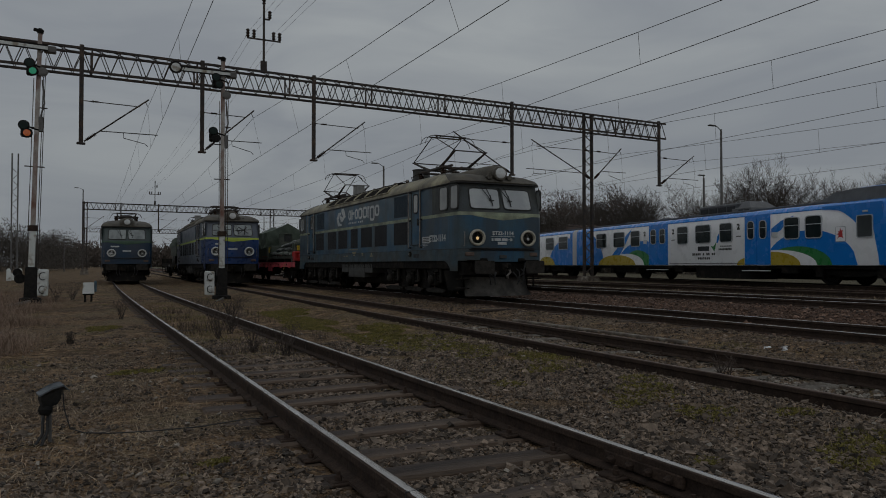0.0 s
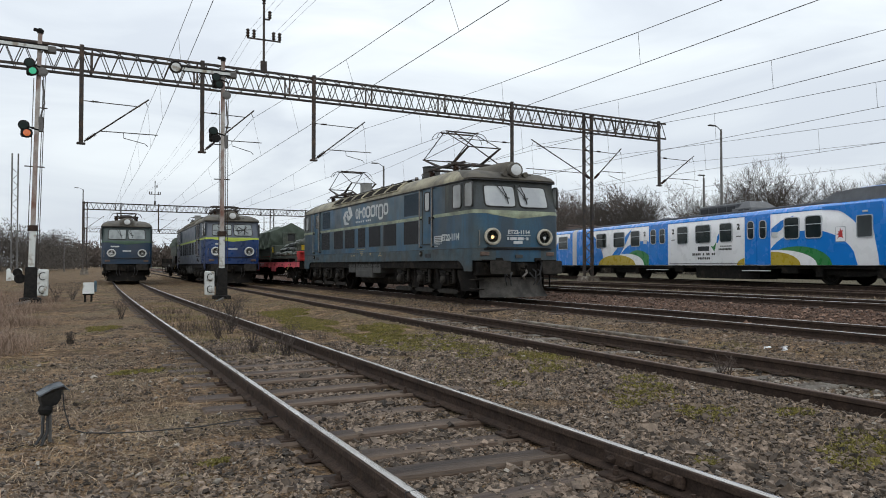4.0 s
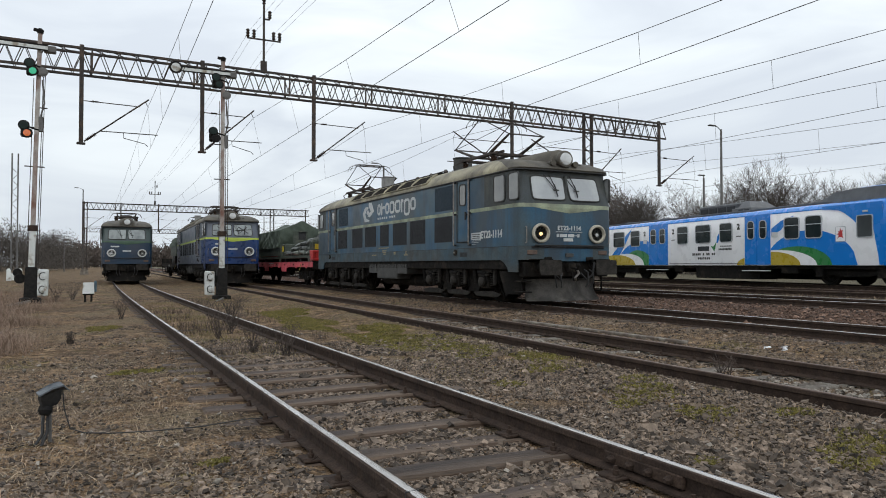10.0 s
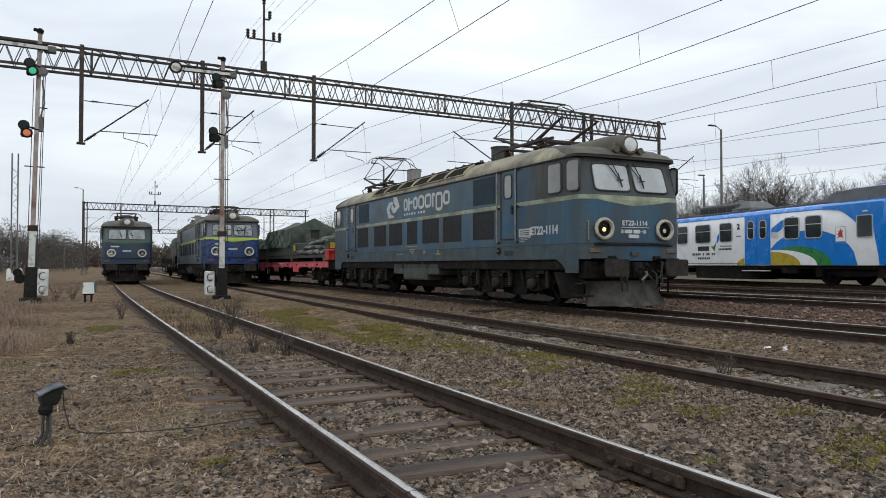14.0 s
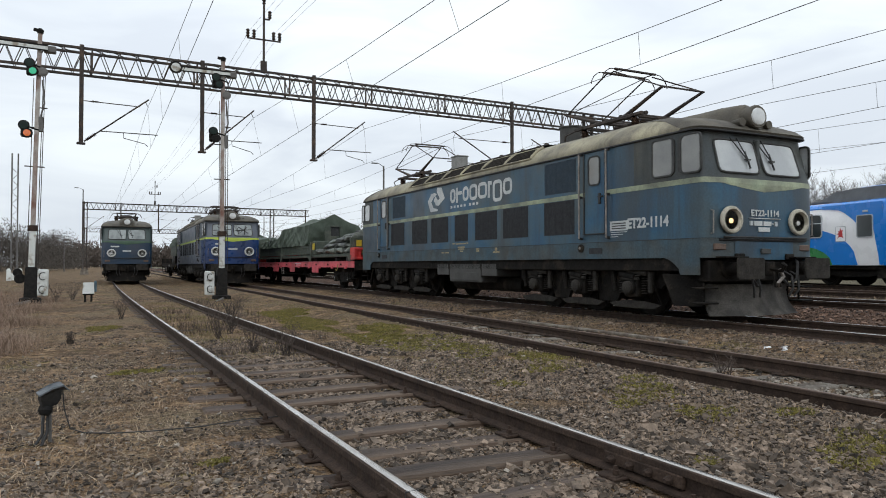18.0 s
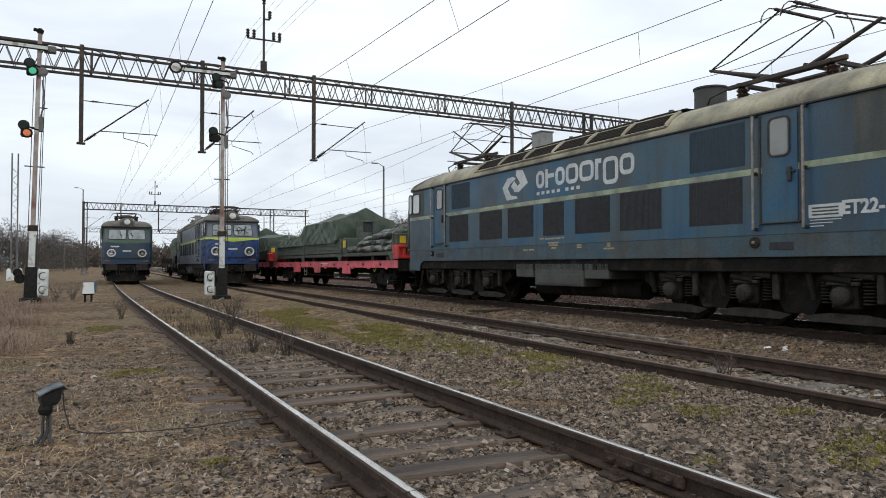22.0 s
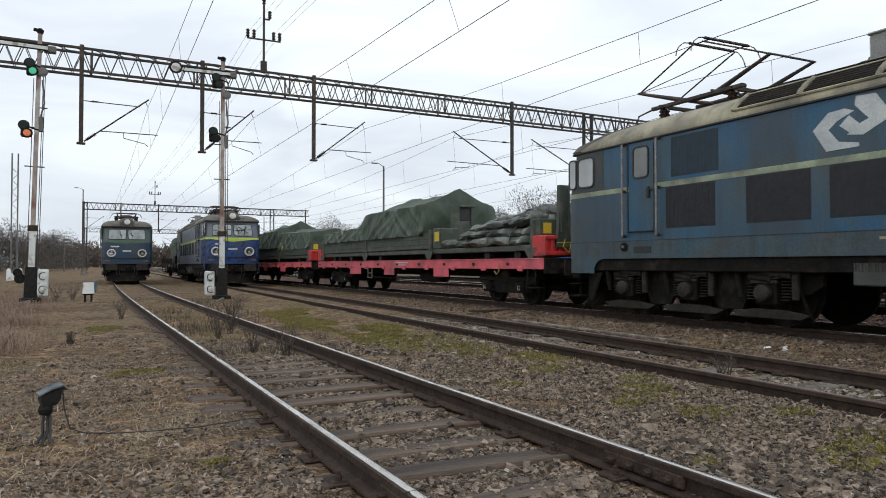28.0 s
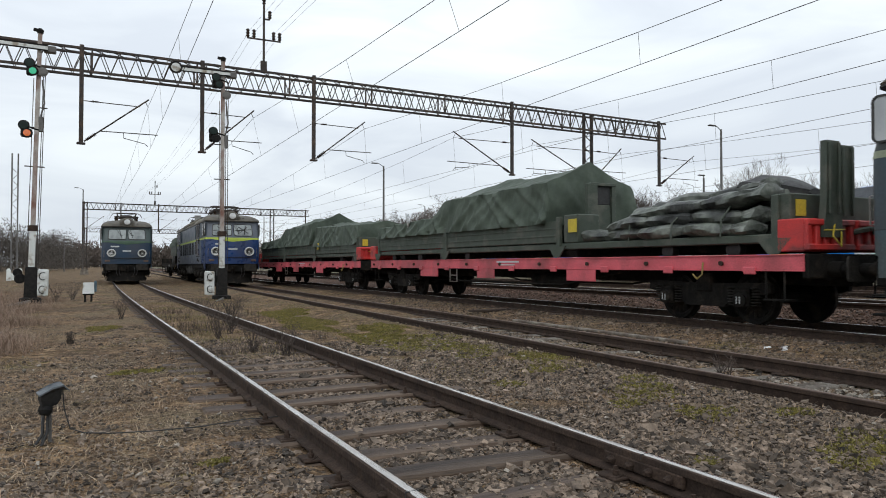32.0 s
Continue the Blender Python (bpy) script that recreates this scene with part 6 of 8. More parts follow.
def emu_car(m, label, y0, y1, nose=True):
    root = thing("train_car", m, label, "train car", "cars of the commuter train")
    body = Shape()
    body.loft([emu_section(y) for y in (y0, y1)])
    part("body", body, TR_WHITE, root)
    up = Shape()
    prof = [(p[0], p[2]) for p in emu_section(0, grow=0.006) if p[2] > CANT - 0.13]
    prof = [(prof[0][0], CANT - 0.15)] + prof + [(prof[-1][0], CANT - 0.15)]
    up.grid([[(x, y, z) for x, z in prof] for y in (y0, y1)])
    part("roof", up, TR_BLUE, root, "azure roof sheet")
    part("roof_centre", Shape().box(0.55, EMU_W - 0.55, y0 + 0.1, y1 - 0.1, TOP - 0.06, TOP + 0.05, 0.02), TR_ROOF, root)
    to = lambda a, b, h: (-h - 0.002, a, b)

    def patch(name, mat, pts, lift=0.006, label_=""):
        return part(name, Shape().prism(pts, lambda a, b, h: to(a, b, h), lift), mat, root, label_)
    if nose:
        # windows and doors, placed along the car from the cab end
        wins = [(1.13, 1.82), (2.15, 2.83), (5.73, 6.46), (7.10, 8.10), (8.69, 9.44), (12.66, 13.45), (14.13, 15.2), (16.03, 17.1)]
        for d0, d1 in ((3.57, 4.98), (10.23, 11.82)):
            patch("door_bay", TR_BLUE, [(d0, SK + 0.02), (d1, SK + 0.02), (d1, CANT - 0.13), (d0, CANT - 0.13)], 0.004)
            mid = (d0 + d1) / 2
            for a0, a1 in ((d0 + 0.06, mid - 0.02), (mid + 0.02, d1 - 0.06)):
                leaf = patch("door", TR_BLUE, rounded(a0, a1, SK + 0.06, CANT - 0.21, 0.03), 0.02)
                pane(leaf, "door_window", a0 + 0.15, a1 - 0.15, 1.85, 2.55, lambda a, b, h: to(a, b, h + 0.02), DARKGLASS, 0.12, frame_mat=TR_GREY)
                part("transom", Shape().box(-0.05, -0.03, a0 + 0.16, a1 - 0.16, 2.26, 2.29, 0.004), TR_GREY, leaf)
            part("door_step", Shape().box(-0.22, 0.1, d0 + 0.1, d1 - 0.1, 0.50, 0.54, 0.008), WHITEPAINT, root)
        # painted hills: yellow, white and green arches in front of blue ones
        for name, mat, cy, ry, rz, lo, hi, lift in (("azure painted hill", TR_BLUE, 1.75, 2.08, 1.32, -0.33, 3.55, 0.0), ("green painted arch", TR_GREEN, 2.3, 1.62, 0.73, 0.68, 3.55, 0.002),
                                                    ("white painted arch", TR_WHITE, 3.25, 1.93, 0.61, 1.32, 3.55, 0.004), ("yellow painted hill", TR_YELLOW, 3.5, 1.42, 0.54, 2.08, 3.55, 0.006),
                                                    ("yellow painted hill", TR_YELLOW, 4.7, 0.75, 0.34, 5.0, 5.45, 0.0),
                                                    ("azure painted hill", TR_BLUE, 12.43, 2.34, 1.28, 11.84, 14.77, 0.0), ("azure painted hill", TR_BLUE, 18.9, 2.58, 2.1, 16.32, 19.58, 0.0),
                                                    ("green painted arch", TR_GREEN, 12.87, 1.3, 0.81, 11.84, 14.17, 0.002), ("white painted arch", TR_WHITE, 13.95, 1.72, 0.64, 12.23, 15.67, 0.004),
                                                    ("yellow painted hill", TR_YELLOW, 14.98, 1.95, 0.58, 13.03, 16.93, 0.006)):
            part("painted_hill", ellipse_piece(Shape(), cy, SK, ry, rz, lo, hi, lambda a, b, h, k=lift: to(a, b, h + k)), mat, root, name)
        patch("painted_bird", TR_BLUE, [(3.52, 2.2), (3.0, 2.5), (2.37, 2.66), (2.75, 2.42), (3.0, 2.15), (3.52, 1.9)], 0.006)
        patch("painted_bird", TR_BLUE, [(15.5, 1.25), (14.75, 1.8), (14.1, 2.3), (13.41, 2.7), (13.75, 2.25), (14.3, 1.6), (14.7, 1.25)], 0.003)
        # white field round the cab window, azure brow above it
        edge = [(1.1, 2.765), (0.75, 2.745), (0.4, 2.69), (0.2, 2.6), (0.03, 2.48), (-0.15, 2.34), (-0.32, 2.17), (-0.88, 2.14), (-0.95, 1.9), (-1.02, 1.5), (-1.1, 1.1), (-1.14, SK + 0.02), (-1.285, SK + 0.02)]
        br = Shape()
        br.grid([[to(a, b, 0.005) for a, b in edge], [to(a, CANT - 0.05, 0.005) for a, b in edge]])
        part("painted_brow", br, TR_BLUE, root, "azure brow over the cab side")
        pane(root, "cab_side_window", -0.90, -0.34, 1.72, 2.44, to, CABGLASS, 0.05, lift=0.006, frame_mat=TR_GREY)
        for a0, a1 in wins:
            w = pane(root, "window", a0, a1, 1.78, 2.57, lambda a, b, h: to(a, b, h + 0.01), DARKGLASS, 0.10, frame_mat=TR_GREY)
            part("transom", Shape().box(-0.035, -0.018, a0, a1, 2.26, 2.29, 0.004), TR_GREY, w)
        for y in (5.34, 9.80, 12.2):
            part("class_digit", text_mesh("2", 0.34, GREYBOX), None, root, m=on_near(-0.012, y, 2.38))
            patch("pictogram", TR_BLUE if y > 12 else GREYBOX, [(y - 0.14, 1.96), (y + 0.14, 1.96), (y + 0.14, 2.0), (y - 0.14, 2.0)])
        patch("pictogram", WHITEPAINT, [(3.2, 1.86), (3.5, 1.86), (3.5, 2.06), (3.2, 2.06)], 0.012)
        patch("pictogram", WHITEPAINT, [(12.0, 1.86), (12.3, 1.86), (12.3, 2.06), (12.0, 2.06)], 0.012)
        patch("crest", TR_GREY, rounded(0.12, 0.54, 1.58, 2.12, 0.04), 0.010)
        patch("crest", TR_WHITE, rounded(0.14, 0.52, 1.60, 2.10, 0.04), 0.013)
        gr = [(0.33 + q * 0.18 * math.cos(k * math.pi / 8), 1.85 + q * 0.22 * math.sin(k * math.pi / 8)) for k, q in enumerate((0.9, 0.4, 0.7, 0.45, 1.0, 0.6, 0.95, 0.35, 0.6, 0.4, 1.0, 0.5, 0.55, 0.45, 1.05, 0.4))]
        patch("emblem", TR_RED, gr, 0.016, "red heraldic emblem")
        patch("destination_panel", SEATS, rounded(7.2, 7.97, 1.40, 1.61, 0.02), 0.008)
        for z, a, b, h_, n in ((1.20, 6.81, 8.39, 0.10, 13), (1.01, 7.15, 8.01, 0.10, 7), (1.56, 5.77, 6.5, 0.05, 7), (1.41, 5.77, 6.6, 0.08, 9)):
            step = (b - a) / n
            for k in range(n):
                if n != 13 or k not in (2, 5, 7):
                    part("data_bar", Shape().box(-0.010, -0.002, a + step * k, a + step * (k + 0.72), z, z + h_, 0.001), GREYBOX, root)
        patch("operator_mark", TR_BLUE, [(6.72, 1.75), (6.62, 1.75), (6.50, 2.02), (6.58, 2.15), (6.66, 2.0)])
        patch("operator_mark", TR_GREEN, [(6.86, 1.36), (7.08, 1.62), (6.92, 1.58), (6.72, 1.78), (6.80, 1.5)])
        patch("sill_line", GREYBOX, [(5.1, 0.82), (10.1, 0.82), (10.1, 0.84), (5.1, 0.84)])
        # cab nose
        ns = Shape().loft([emu_section(y, k, dr, 0.008) for y, k, dr in ((-1.28, 1.0, 0.0), (-1.6, 0.985, 0.0), (-2.0, 0.93, 0.02), (-2.35, 0.82, 0.09), (-2.5, 0.7, 0.2))])
        part("cab_nose", ns, TR_BLUE, root, "rounded azure cab nose")
        pod = Shape().loft([[(0.35 + i, y, CANT + 0.02), (EMU_W - 0.35 - i, y, CANT + 0.02), (EMU_W - 0.5 - i, y, z), (0.5 + i, y, z)] for y, z, i in ((2.5, CANT + 0.06, 0.3), (1.9, TOP + 0.12, 0.25), (1.2, TOP + 0.36, 0.15), (0.3, TOP + 0.40, 0.08), (-0.5, TOP + 0.40, 0.05), (-1.5, TOP + 0.33, 0.05), (-2.0, TOP + 0.08, 0.2))])
        part("roof_pod", pod, TR_ROOF, root, "dark grey roof fairing over the cab")
        cap = Shape().loft([[(0.46 + i, y, z), (0.62 + i, y, z + 0.05), (EMU_W - 0.62 - i, y, z + 0.05), (EMU_W - 0.46 - i, y, z)] for y, z, i in ((0.9, TOP + 0.38, 0.35), (0.0, TOP + 0.405, 0.15), (-0.6, TOP + 0.40, 0.08), (-1.5, TOP + 0.335, 0.0), (-2.05, TOP + 0.08, 0.1))])
        part("pod_cap", cap, TR_BLUE, root, "azure cap of the fairing")
        box = part("roof_unit", Shape().loft([[(0.85 + i, y0_, z), (2.05 - i, y0_, z), (2.05 - i, y1_, z), (0.85 + i, y1_, z)] for i, y0_, y1_, z in ((0.0, 6.4, 9.05, TOP - 0.06), (0.0, 6.4, 9.05, TOP + 0.40), (0.10, 6.5, 8.8, TOP + 0.48))]), TR_ROOF, root, "dark flat air conditioning box")
        for k in range(4):
            part("unit_grille", Shape().box(0.815, 0.85, 6.6 + 0.6 * k, 7.1 + 0.6 * k, TOP + 0.10, TOP + 0.34, 0.01), LOUVRE, box)
        unit = part("roof_unit", Shape().loft([[(0.8 + i, y0_, z), (2.1 - i, y0_, z), (2.1 - i, y1_, z), (0.8 + i, y1_, z)] for i, y0_, y1_, z in ((0.0, 5.6, 6.75, TOP - 0.06), (0.0, 5.62, 6.75, TOP + 0.18), (0.25, 6.0, 6.7, TOP + 0.50))]), TR_HOOD, root, "grey faceted air conditioning hood")
        for yy in (5.85, 6.2):
            part("unit_grille", Shape().box(0.77, 0.85, yy - 0.13, yy + 0.13, TOP + 0.02, TOP + 0.14, 0.01), LOUVRE, unit)
        for yy in (2.2, 9.5, 12.0, 15.2):
            part("roof_fitting", Shape().box(0.9, 1.3, yy - 0.25, yy + 0.25, TOP + 0.0, TOP + 0.14, 0.03), TR_ROOF, root)
        part("marker_light", Shape().box(-0.03, 0.0, -0.75, -0.55, 2.56, 2.62, 0.008), WHITEPAINT, root)
        bogies, boxes = (0.2, 14.5), ((4.3, 8.3), (2.4, 3.2), (9.2, 9.9))
    else:
        for name, mat, cy, ry, rz, lo, hi, lift in (("azure painted hill", TR_BLUE, 0.6, 2.9, 1.75, y0, 3.5, 0.0), ("yellow painted hill", TR_YELLOW, 3.9, 1.3, 0.6, 2.6, 5.2, 0.004), ("azure painted hill", TR_BLUE, 12.0, 5.0, 1.75, 7.0, 17.0, 0.0)):
            part("painted_hill", ellipse_piece(Shape(), cy, SK, ry, rz, lo, hi, lambda a, b, h, k=lift: to(a, b, h + k)), mat, root, name)
        patch("end_band", TR_BLUE, [(y0, SK + 0.02), (y0 + 0.35, SK + 0.02), (y0 + 0.35, CANT - 0.13), (y0, CANT - 0.13)], 0.005)
        for a in (0.7, 2.75, 7.2, 9.4, 11.6, 13.8, 16.0):
            w = pane(root, "window", a, a + 1.25, 1.82, 2.60, lambda a_, b, h: to(a_, b, h + 0.01), DARKGLASS, 0.10, frame_mat=TR_GREY)
            part("transom", Shape().box(-0.035, -0.018, a, a + 1.25, 2.26, 2.29, 0.004), TR_GREY, w)
        bogies, boxes = (y0 + 3.0, y1 - 3.0), ((y0 + 6, y1 - 6),)
    part("underframe", Shape().box(0.15, EMU_W - 0.15, y0 + 0.1, y1 - 0.1, SK - 0.14, SK + 0.02, 0.02), UNDER, root)
    for a, b in boxes:
        part("equipment_box", Shape().box(0.12, 1.0, a, b, 0.16 if b - a > 2 else 0.42, SK, 0.03), UNDER, root)
        part("equipment_box", Shape().box(EMU_W - 1.0, EMU_W - 0.12, a - 0.6, b + 0.6, 0.16, SK, 0.03), UNDER, root)
    wm = wheel_mesh(0.46)
    for yc in bogies:
        f = Shape()
        for x in (0.32, EMU_W - 0.40):
            f.prism([(yc - 1.7, 0.55), (yc - 0.5, 0.34), (yc + 0.5, 0.34), (yc + 1.7, 0.55), (yc + 1.6, 0.72), (yc - 1.6, 0.72)], lambda a, b, h, x=x: (x + h, a, b), 0.1)
        b = part("bogie_frame", f, UNDER, root)
        for dy in (-1.25, 1.25):
            part("wheelset", wm, None, root, m=pose(EMU_W / 2, yc + dy, 0.46))
            for x in (0.26, EMU_W - 0.26):
                part("axle_box", Shape().box(x - 0.1, x + 0.1, yc + dy - 0.17, yc + dy + 0.17, 0.3, 0.62, 0.03), UNDER, b)
    return fit_size(root, 1.01, 0.926)


emu_a = emu_car(EMU, "azure and white commuter train car with painted yellow and green hills", -1.28, 19.6)
emu_b = emu_car(EMU @ pose(0, 20.35, 0, 0, 0, -1.0), "white commuter train car with azure and yellow painted hills", 0.0, 20.0, False)
gangway = single("gangway", Shape().box(0.3, 2.58, 19.6, 20.2, SK + 0.2, CANT - 0.1, 0.05), RUBBER, "black rubber gangway between two train cars", "gangway", m=EMU)
train_pan = single("train_pantograph", Shape().box(0.7, 2.2, 21.0, 21.1, TOP + 0.2, TOP + 0.28).box(0.7, 2.2, 22.6, 22.7, TOP + 0.2, TOP + 0.28).box(0.9, 1.0, 20.9, 22.8, TOP + 0.03, TOP + 0.25).box(1.9, 2.0, 20.9, 22.8, TOP + 0.03, TOP + 0.25)
       .tube((0.9, 21.1, TOP + 0.3), (0.9, 22.6, TOP + 0.38), 0.03).tube((2.0, 21.1, TOP + 0.3), (2.0, 22.6, TOP + 0.38), 0.03), RUSTHEAD, "lowered red-brown pantograph on the train roof", "pantograph", m=EMU)
for _o in (gangway, train_pan):
    _o.data.transform(Matrix.Diagonal((1.0, 1.01, 0.926, 1.0)))
# the train's own track
tk = thing("railway_track", EMU @ pose(EMU_W / 2, 0, 0), "track under the commuter train", "railway track", kind="structure")
_b, _h = rail_shape(-4.5, 110.0)
_bm, _hm = _b.mesh("rail", RUST), _h.mesh("rail_head", RUSTHEAD)
for _s in (-1, 1):
    part("rail_head", _hm, None, part("rail", _bm, None, tk, m=pose(_s * 0.7535, 0, 0)))


# ---- signals, cabinets, lamps ----
MASTWHITE = surf("peeling_white_and_red_mast", (0.46, 0.44, 0.41), (0.33, 0.30, 0.27), 0.7, 5, fine=0.2, c=(0.17, 0.065, 0.04), c_scale=2.2, c_amount=0.45, c_width=0.2, stretch=(1, 1, 0.5))
BLACKPAINT = surf("black_painted_iron", (0.012, 0.012, 0.012), (0.022, 0.02, 0.018), 0.8, 6, fine=0.2, spec=0.15)
CABINET = surf("white_enamel_box", (0.66, 0.68, 0.66), (0.58, 0.60, 0.58), 0.4, 3, fine=0.08, c=(0.3, 0.27, 0.22), c_scale=4, c_amount=0.25)
GREENLENS = surf("green_signal_glass", (0.02, 0.24, 0.13), (0.02, 0.2, 0.1), 0.1, 5, spec=0.9, emit=((0.01, 0.50, 0.26), 0.5))
ORANGELENS = surf("orange_signal_glass", (0.50, 0.12, 0.02), (0.42, 0.10, 0.02), 0.1, 5, spec=0.9, emit=((0.70, 0.15, 0.04), 0.3))
REDLENS = surf("dull_red_signal_glass", (0.25, 0.03, 0.02), (0.2, 0.03, 0.02), 0.15, 5, spec=0.9)
DARKGREENLENS = surf("unlit_green_glass", (0.016, 0.03, 0.026), (0.012, 0.02, 0.018), 0.5, 5, spec=0.2)


def spectacle(root, x, z, lens, label, d=-1):
    """A two-glass spectacle with its lamp beside the mast."""
    s = Shape()
    for dz in (0.0, -0.26):
        s.lathe([(0, 0.165), (0.03, 0.175), (0.05, 0.15)], (x + (0.0 if dz == 0 else -d * 0.10), -0.14, z + dz), (0, -1, 0), 16)
    s.tube((x, -0.1, z), (x - d * 0.45, -0.05, z - 0.12), 0.03, 6)
    sp = part("spectacle", s, BLACKPAINT, root)
    part("signal_glass", Shape().lathe([(0, 0.115), (0.01, 0.11), (0.02, 0.0)], (x - d * 0.10, -0.19, z - 0.26), (0, -1, 0), 16), lens, sp, label)
    part("signal_glass", Shape().lathe([(0, 0.135), (0.01, 0.13), (0.02, 0.0)], (x, -0.19, z), (0, -1, 0), 16), DARKGREENLENS, sp)
    lamp = Shape().box(x - 0.1, x + 0.1, -0.02, 0.22, z - 0.36, z - 0.02, 0.03).tube((x, 0.1, z - 0.02), (x, 0.1, z + 0.16), 0.06, 8).lathe([(0, 0.1), (0.03, 0.1), (0.05, 0.04)], (x, 0.1, z + 0.14), (0, 0, 1), 10)
    part("signal_lamp", lamp, BLACKPAINT, sp)
    return sp


def build_signal(m, green, orange, label, heights):
    root = thing("semaphore_signal", m, label, "signal", "semaphore signals")
    mast = Shape()
    mast.loft([[(a * sx, b * sy, z) for sx, sy in ((-1, -1), (1, -1), (1, 1), (-1, 1))] for a, b, z in ((0.075, 0.075, 0.9), (0.07, 0.07, 4.0), (0.065, 0.06, 9.25))])
    mp = part("mast", mast, MASTWHITE, root)
    part("mast_sleeve", Shape().box(-0.095, 0.095, -0.095, 0.095, 1.0, 2.36, 0.01), CABINET, mp, "whitewashed foot of the mast")
    part("mast_band", Shape().box(-0.15, 0.15, -0.13, 0.13, 2.35, 2.55, 0.01), RUST, mp)
    for x, y, z in ((0.2, 0.0, 8.4), (-0.13, -0.1, 7.6), (0.14, 0.1, 8.0)):
        part("guide_wire", Shape().tube((x, y, 1.0), (x, y, z), 0.013, 5), IRON, mp)
    for a, b, z in ((-0.32, 0.28, 4.55), (-0.3, 0.1, 5.9), (-0.05, 0.3, 6.6)):
        part("crossbar", Shape().box(a, b, -0.03, 0.0, z, z + 0.04, 0.008), IRON, mp)
    part("mast_head", Shape().lathe([(0, 0.09), (0.12, 0.12), (0.18, 0.05)], (0.0, 0, 9.2), (0, 0, 1), 10).tube((0, 0, 9.3), (-0.2, 0, 9.32), 0.06, 8), BLACKPAINT, mp)
    # arm: lies level, ends in a white disc
    arm = Shape().box(-1.55, 0.25, -0.16, -0.13, 8.63, 8.75, 0.008)
    a = part("arm", arm, CABINET, root, "level white signal arm")
    part("arm_edge", Shape().box(-1.55, 0.25, -0.165, -0.125, 8.75, 8.80, 0.004).box(-1.55, 0.25, -0.165, -0.125, 8.59, 8.63, 0.004), BLACKPAINT, a)
    part("arm_disc", Shape().lathe([(0, 0.235), (0.03, 0.235), (0.035, 0.17), (0.03, 0.16)], (-1.72, -0.13, 8.72), (0, -1, 0), 24), BLACKPAINT, a)
    part("disc_face", Shape().lathe([(0.036, 0.165), (0.042, 0.16), (0.044, 0.0)], (-1.72, -0.13, 8.72), (0, -1, 0), 24), CABINET, a, "white disc")
    part("arm_gear", Shape().box(0.12, 0.5, -0.12, 0.1, 8.56, 8.80, 0.03), POLEGREY, root)
    part("back_disc", Shape().lathe([(0, 0.16), (0.05, 0.16), (0.07, 0.1)], (0.12, -0.1, 7.85), (0, -1, 0), 14), POLEGREY, root)
    part("balance_weight", Shape().tube((0.1, 0.0, 6.3), (0.12, 0.0, 5.8), 0.09, 8).pipe([(0.12, 0, 7.6), (0.2, 0, 6.8), (0.1, 0, 6.3)], 0.03, 6), POLEGREY, root)
    spectacle(root, -0.27, heights[0], green, "green signal glass")
    spectacle(root, -0.37, heights[1], orange, "orange signal glass")
    # base: black winch housing and white box
    b = part("winch_housing", Shape().loft([[(-k, -k, z), (k, -k, z), (k, k, z), (-k, k, z)] for k, z in ((0.32, -0.2), (0.30, 0.05), (0.19, 0.08), (0.18, 1.05), (0.15, 1.12))]), BLACKPAINT, root)
    for wx, wy, wz, wr in ((-0.34, -0.1, 0.72, 0.17), (-0.42, 0.0, 0.92, 0.14)):
        part("winch_wheel", Shape().lathe([(0, 0.08), (0.02, wr), (0.08, wr), (0.1, 0.08)], (wx, wy, wz), (0.5, -1, 0), 18), BLACKPAINT, b)
    part("wire_duct", Shape().tube((0.0, -0.3, -0.05), (-0.5, -1.7, -0.13), 0.05, 6), POLEGREY, b)
    return fit_size(root, 1.0, 0.98)


def white_box(root, x0, x1, z0, z1):
    b = part("equipment_box", Shape().box(x0, x1, -0.28, 0.1, z0, z1, 0.03), CABINET, root, "white enamelled equipment box")
    n = 2
    for k in range(n):
        z = z0 + (z1 - z0) * (k + 0.5) / n
        part("lid_catch", Shape().pipe([((x0 + x1) / 2 + 0.11 * math.cos(radians(q)), -0.315, z + 0.13 * math.sin(radians(q))) for q in range(60, 301, 40)], 0.014, 5), BLACKPAINT, b, "black hooked catch")
        part("box_lid", Shape().lathe([(0, 0.10), (0.02, 0.10), (0.03, 0.08)], ((x0 + x1) / 2, -0.28, z), (0, -1, 0), 16), CABINET, b)


s1 = build_signal(pose(-1.64, 27.84, -0.05, 0, 1.25, 0), GREENLENS, ORANGELENS, "white-red semaphore signal showing green and orange glass", (8.1, 5.95))
white_box(s1, 0.2, 0.52, 0.12, 1.02)
s2 = build_signal(pose(4.66, 28.34, -0.1), DARKGREENLENS, BLACKPAINT, "white-red semaphore signal with unlit glasses between two tracks", (8.5, 6.4))
white_box(s2, -0.62, -0.3, 0.08, 0.98)


def point_indicator(m):
    root = thing("point_indicator", m, "small white point lantern on a black stand", "lantern")
    part("lantern", Shape().loft([[(-k, -k, z), (k, -k, z), (k, k, z), (-k, k, z)] for k, z in ((0.19, 0.22), (0.17, 0.55), (0.18, 0.56), (0.17, 0.60))]), CABINET, root)
    part("stand", Shape().tube((-0.1, 0, -0.1), (-0.1, 0, 0.22), 0.035, 6).tube((0.1, 0, -0.1), (0.1, 0, 0.22), 0.035, 6).box(-0.17, 0.17, -0.1, 0.1, 0.16, 0.23, 0.02), BLACKPAINT, root)
    part("blue_side", Shape().box(0.18, 0.26, -0.12, 0.12, 0.28, 0.66, 0.02), surf("blue_grey_enamel", (0.08, 0.14, 0.18), None, 0.5, 4), root)
    return root


point_indicator(pose(0.11, 27.98, -0.1))


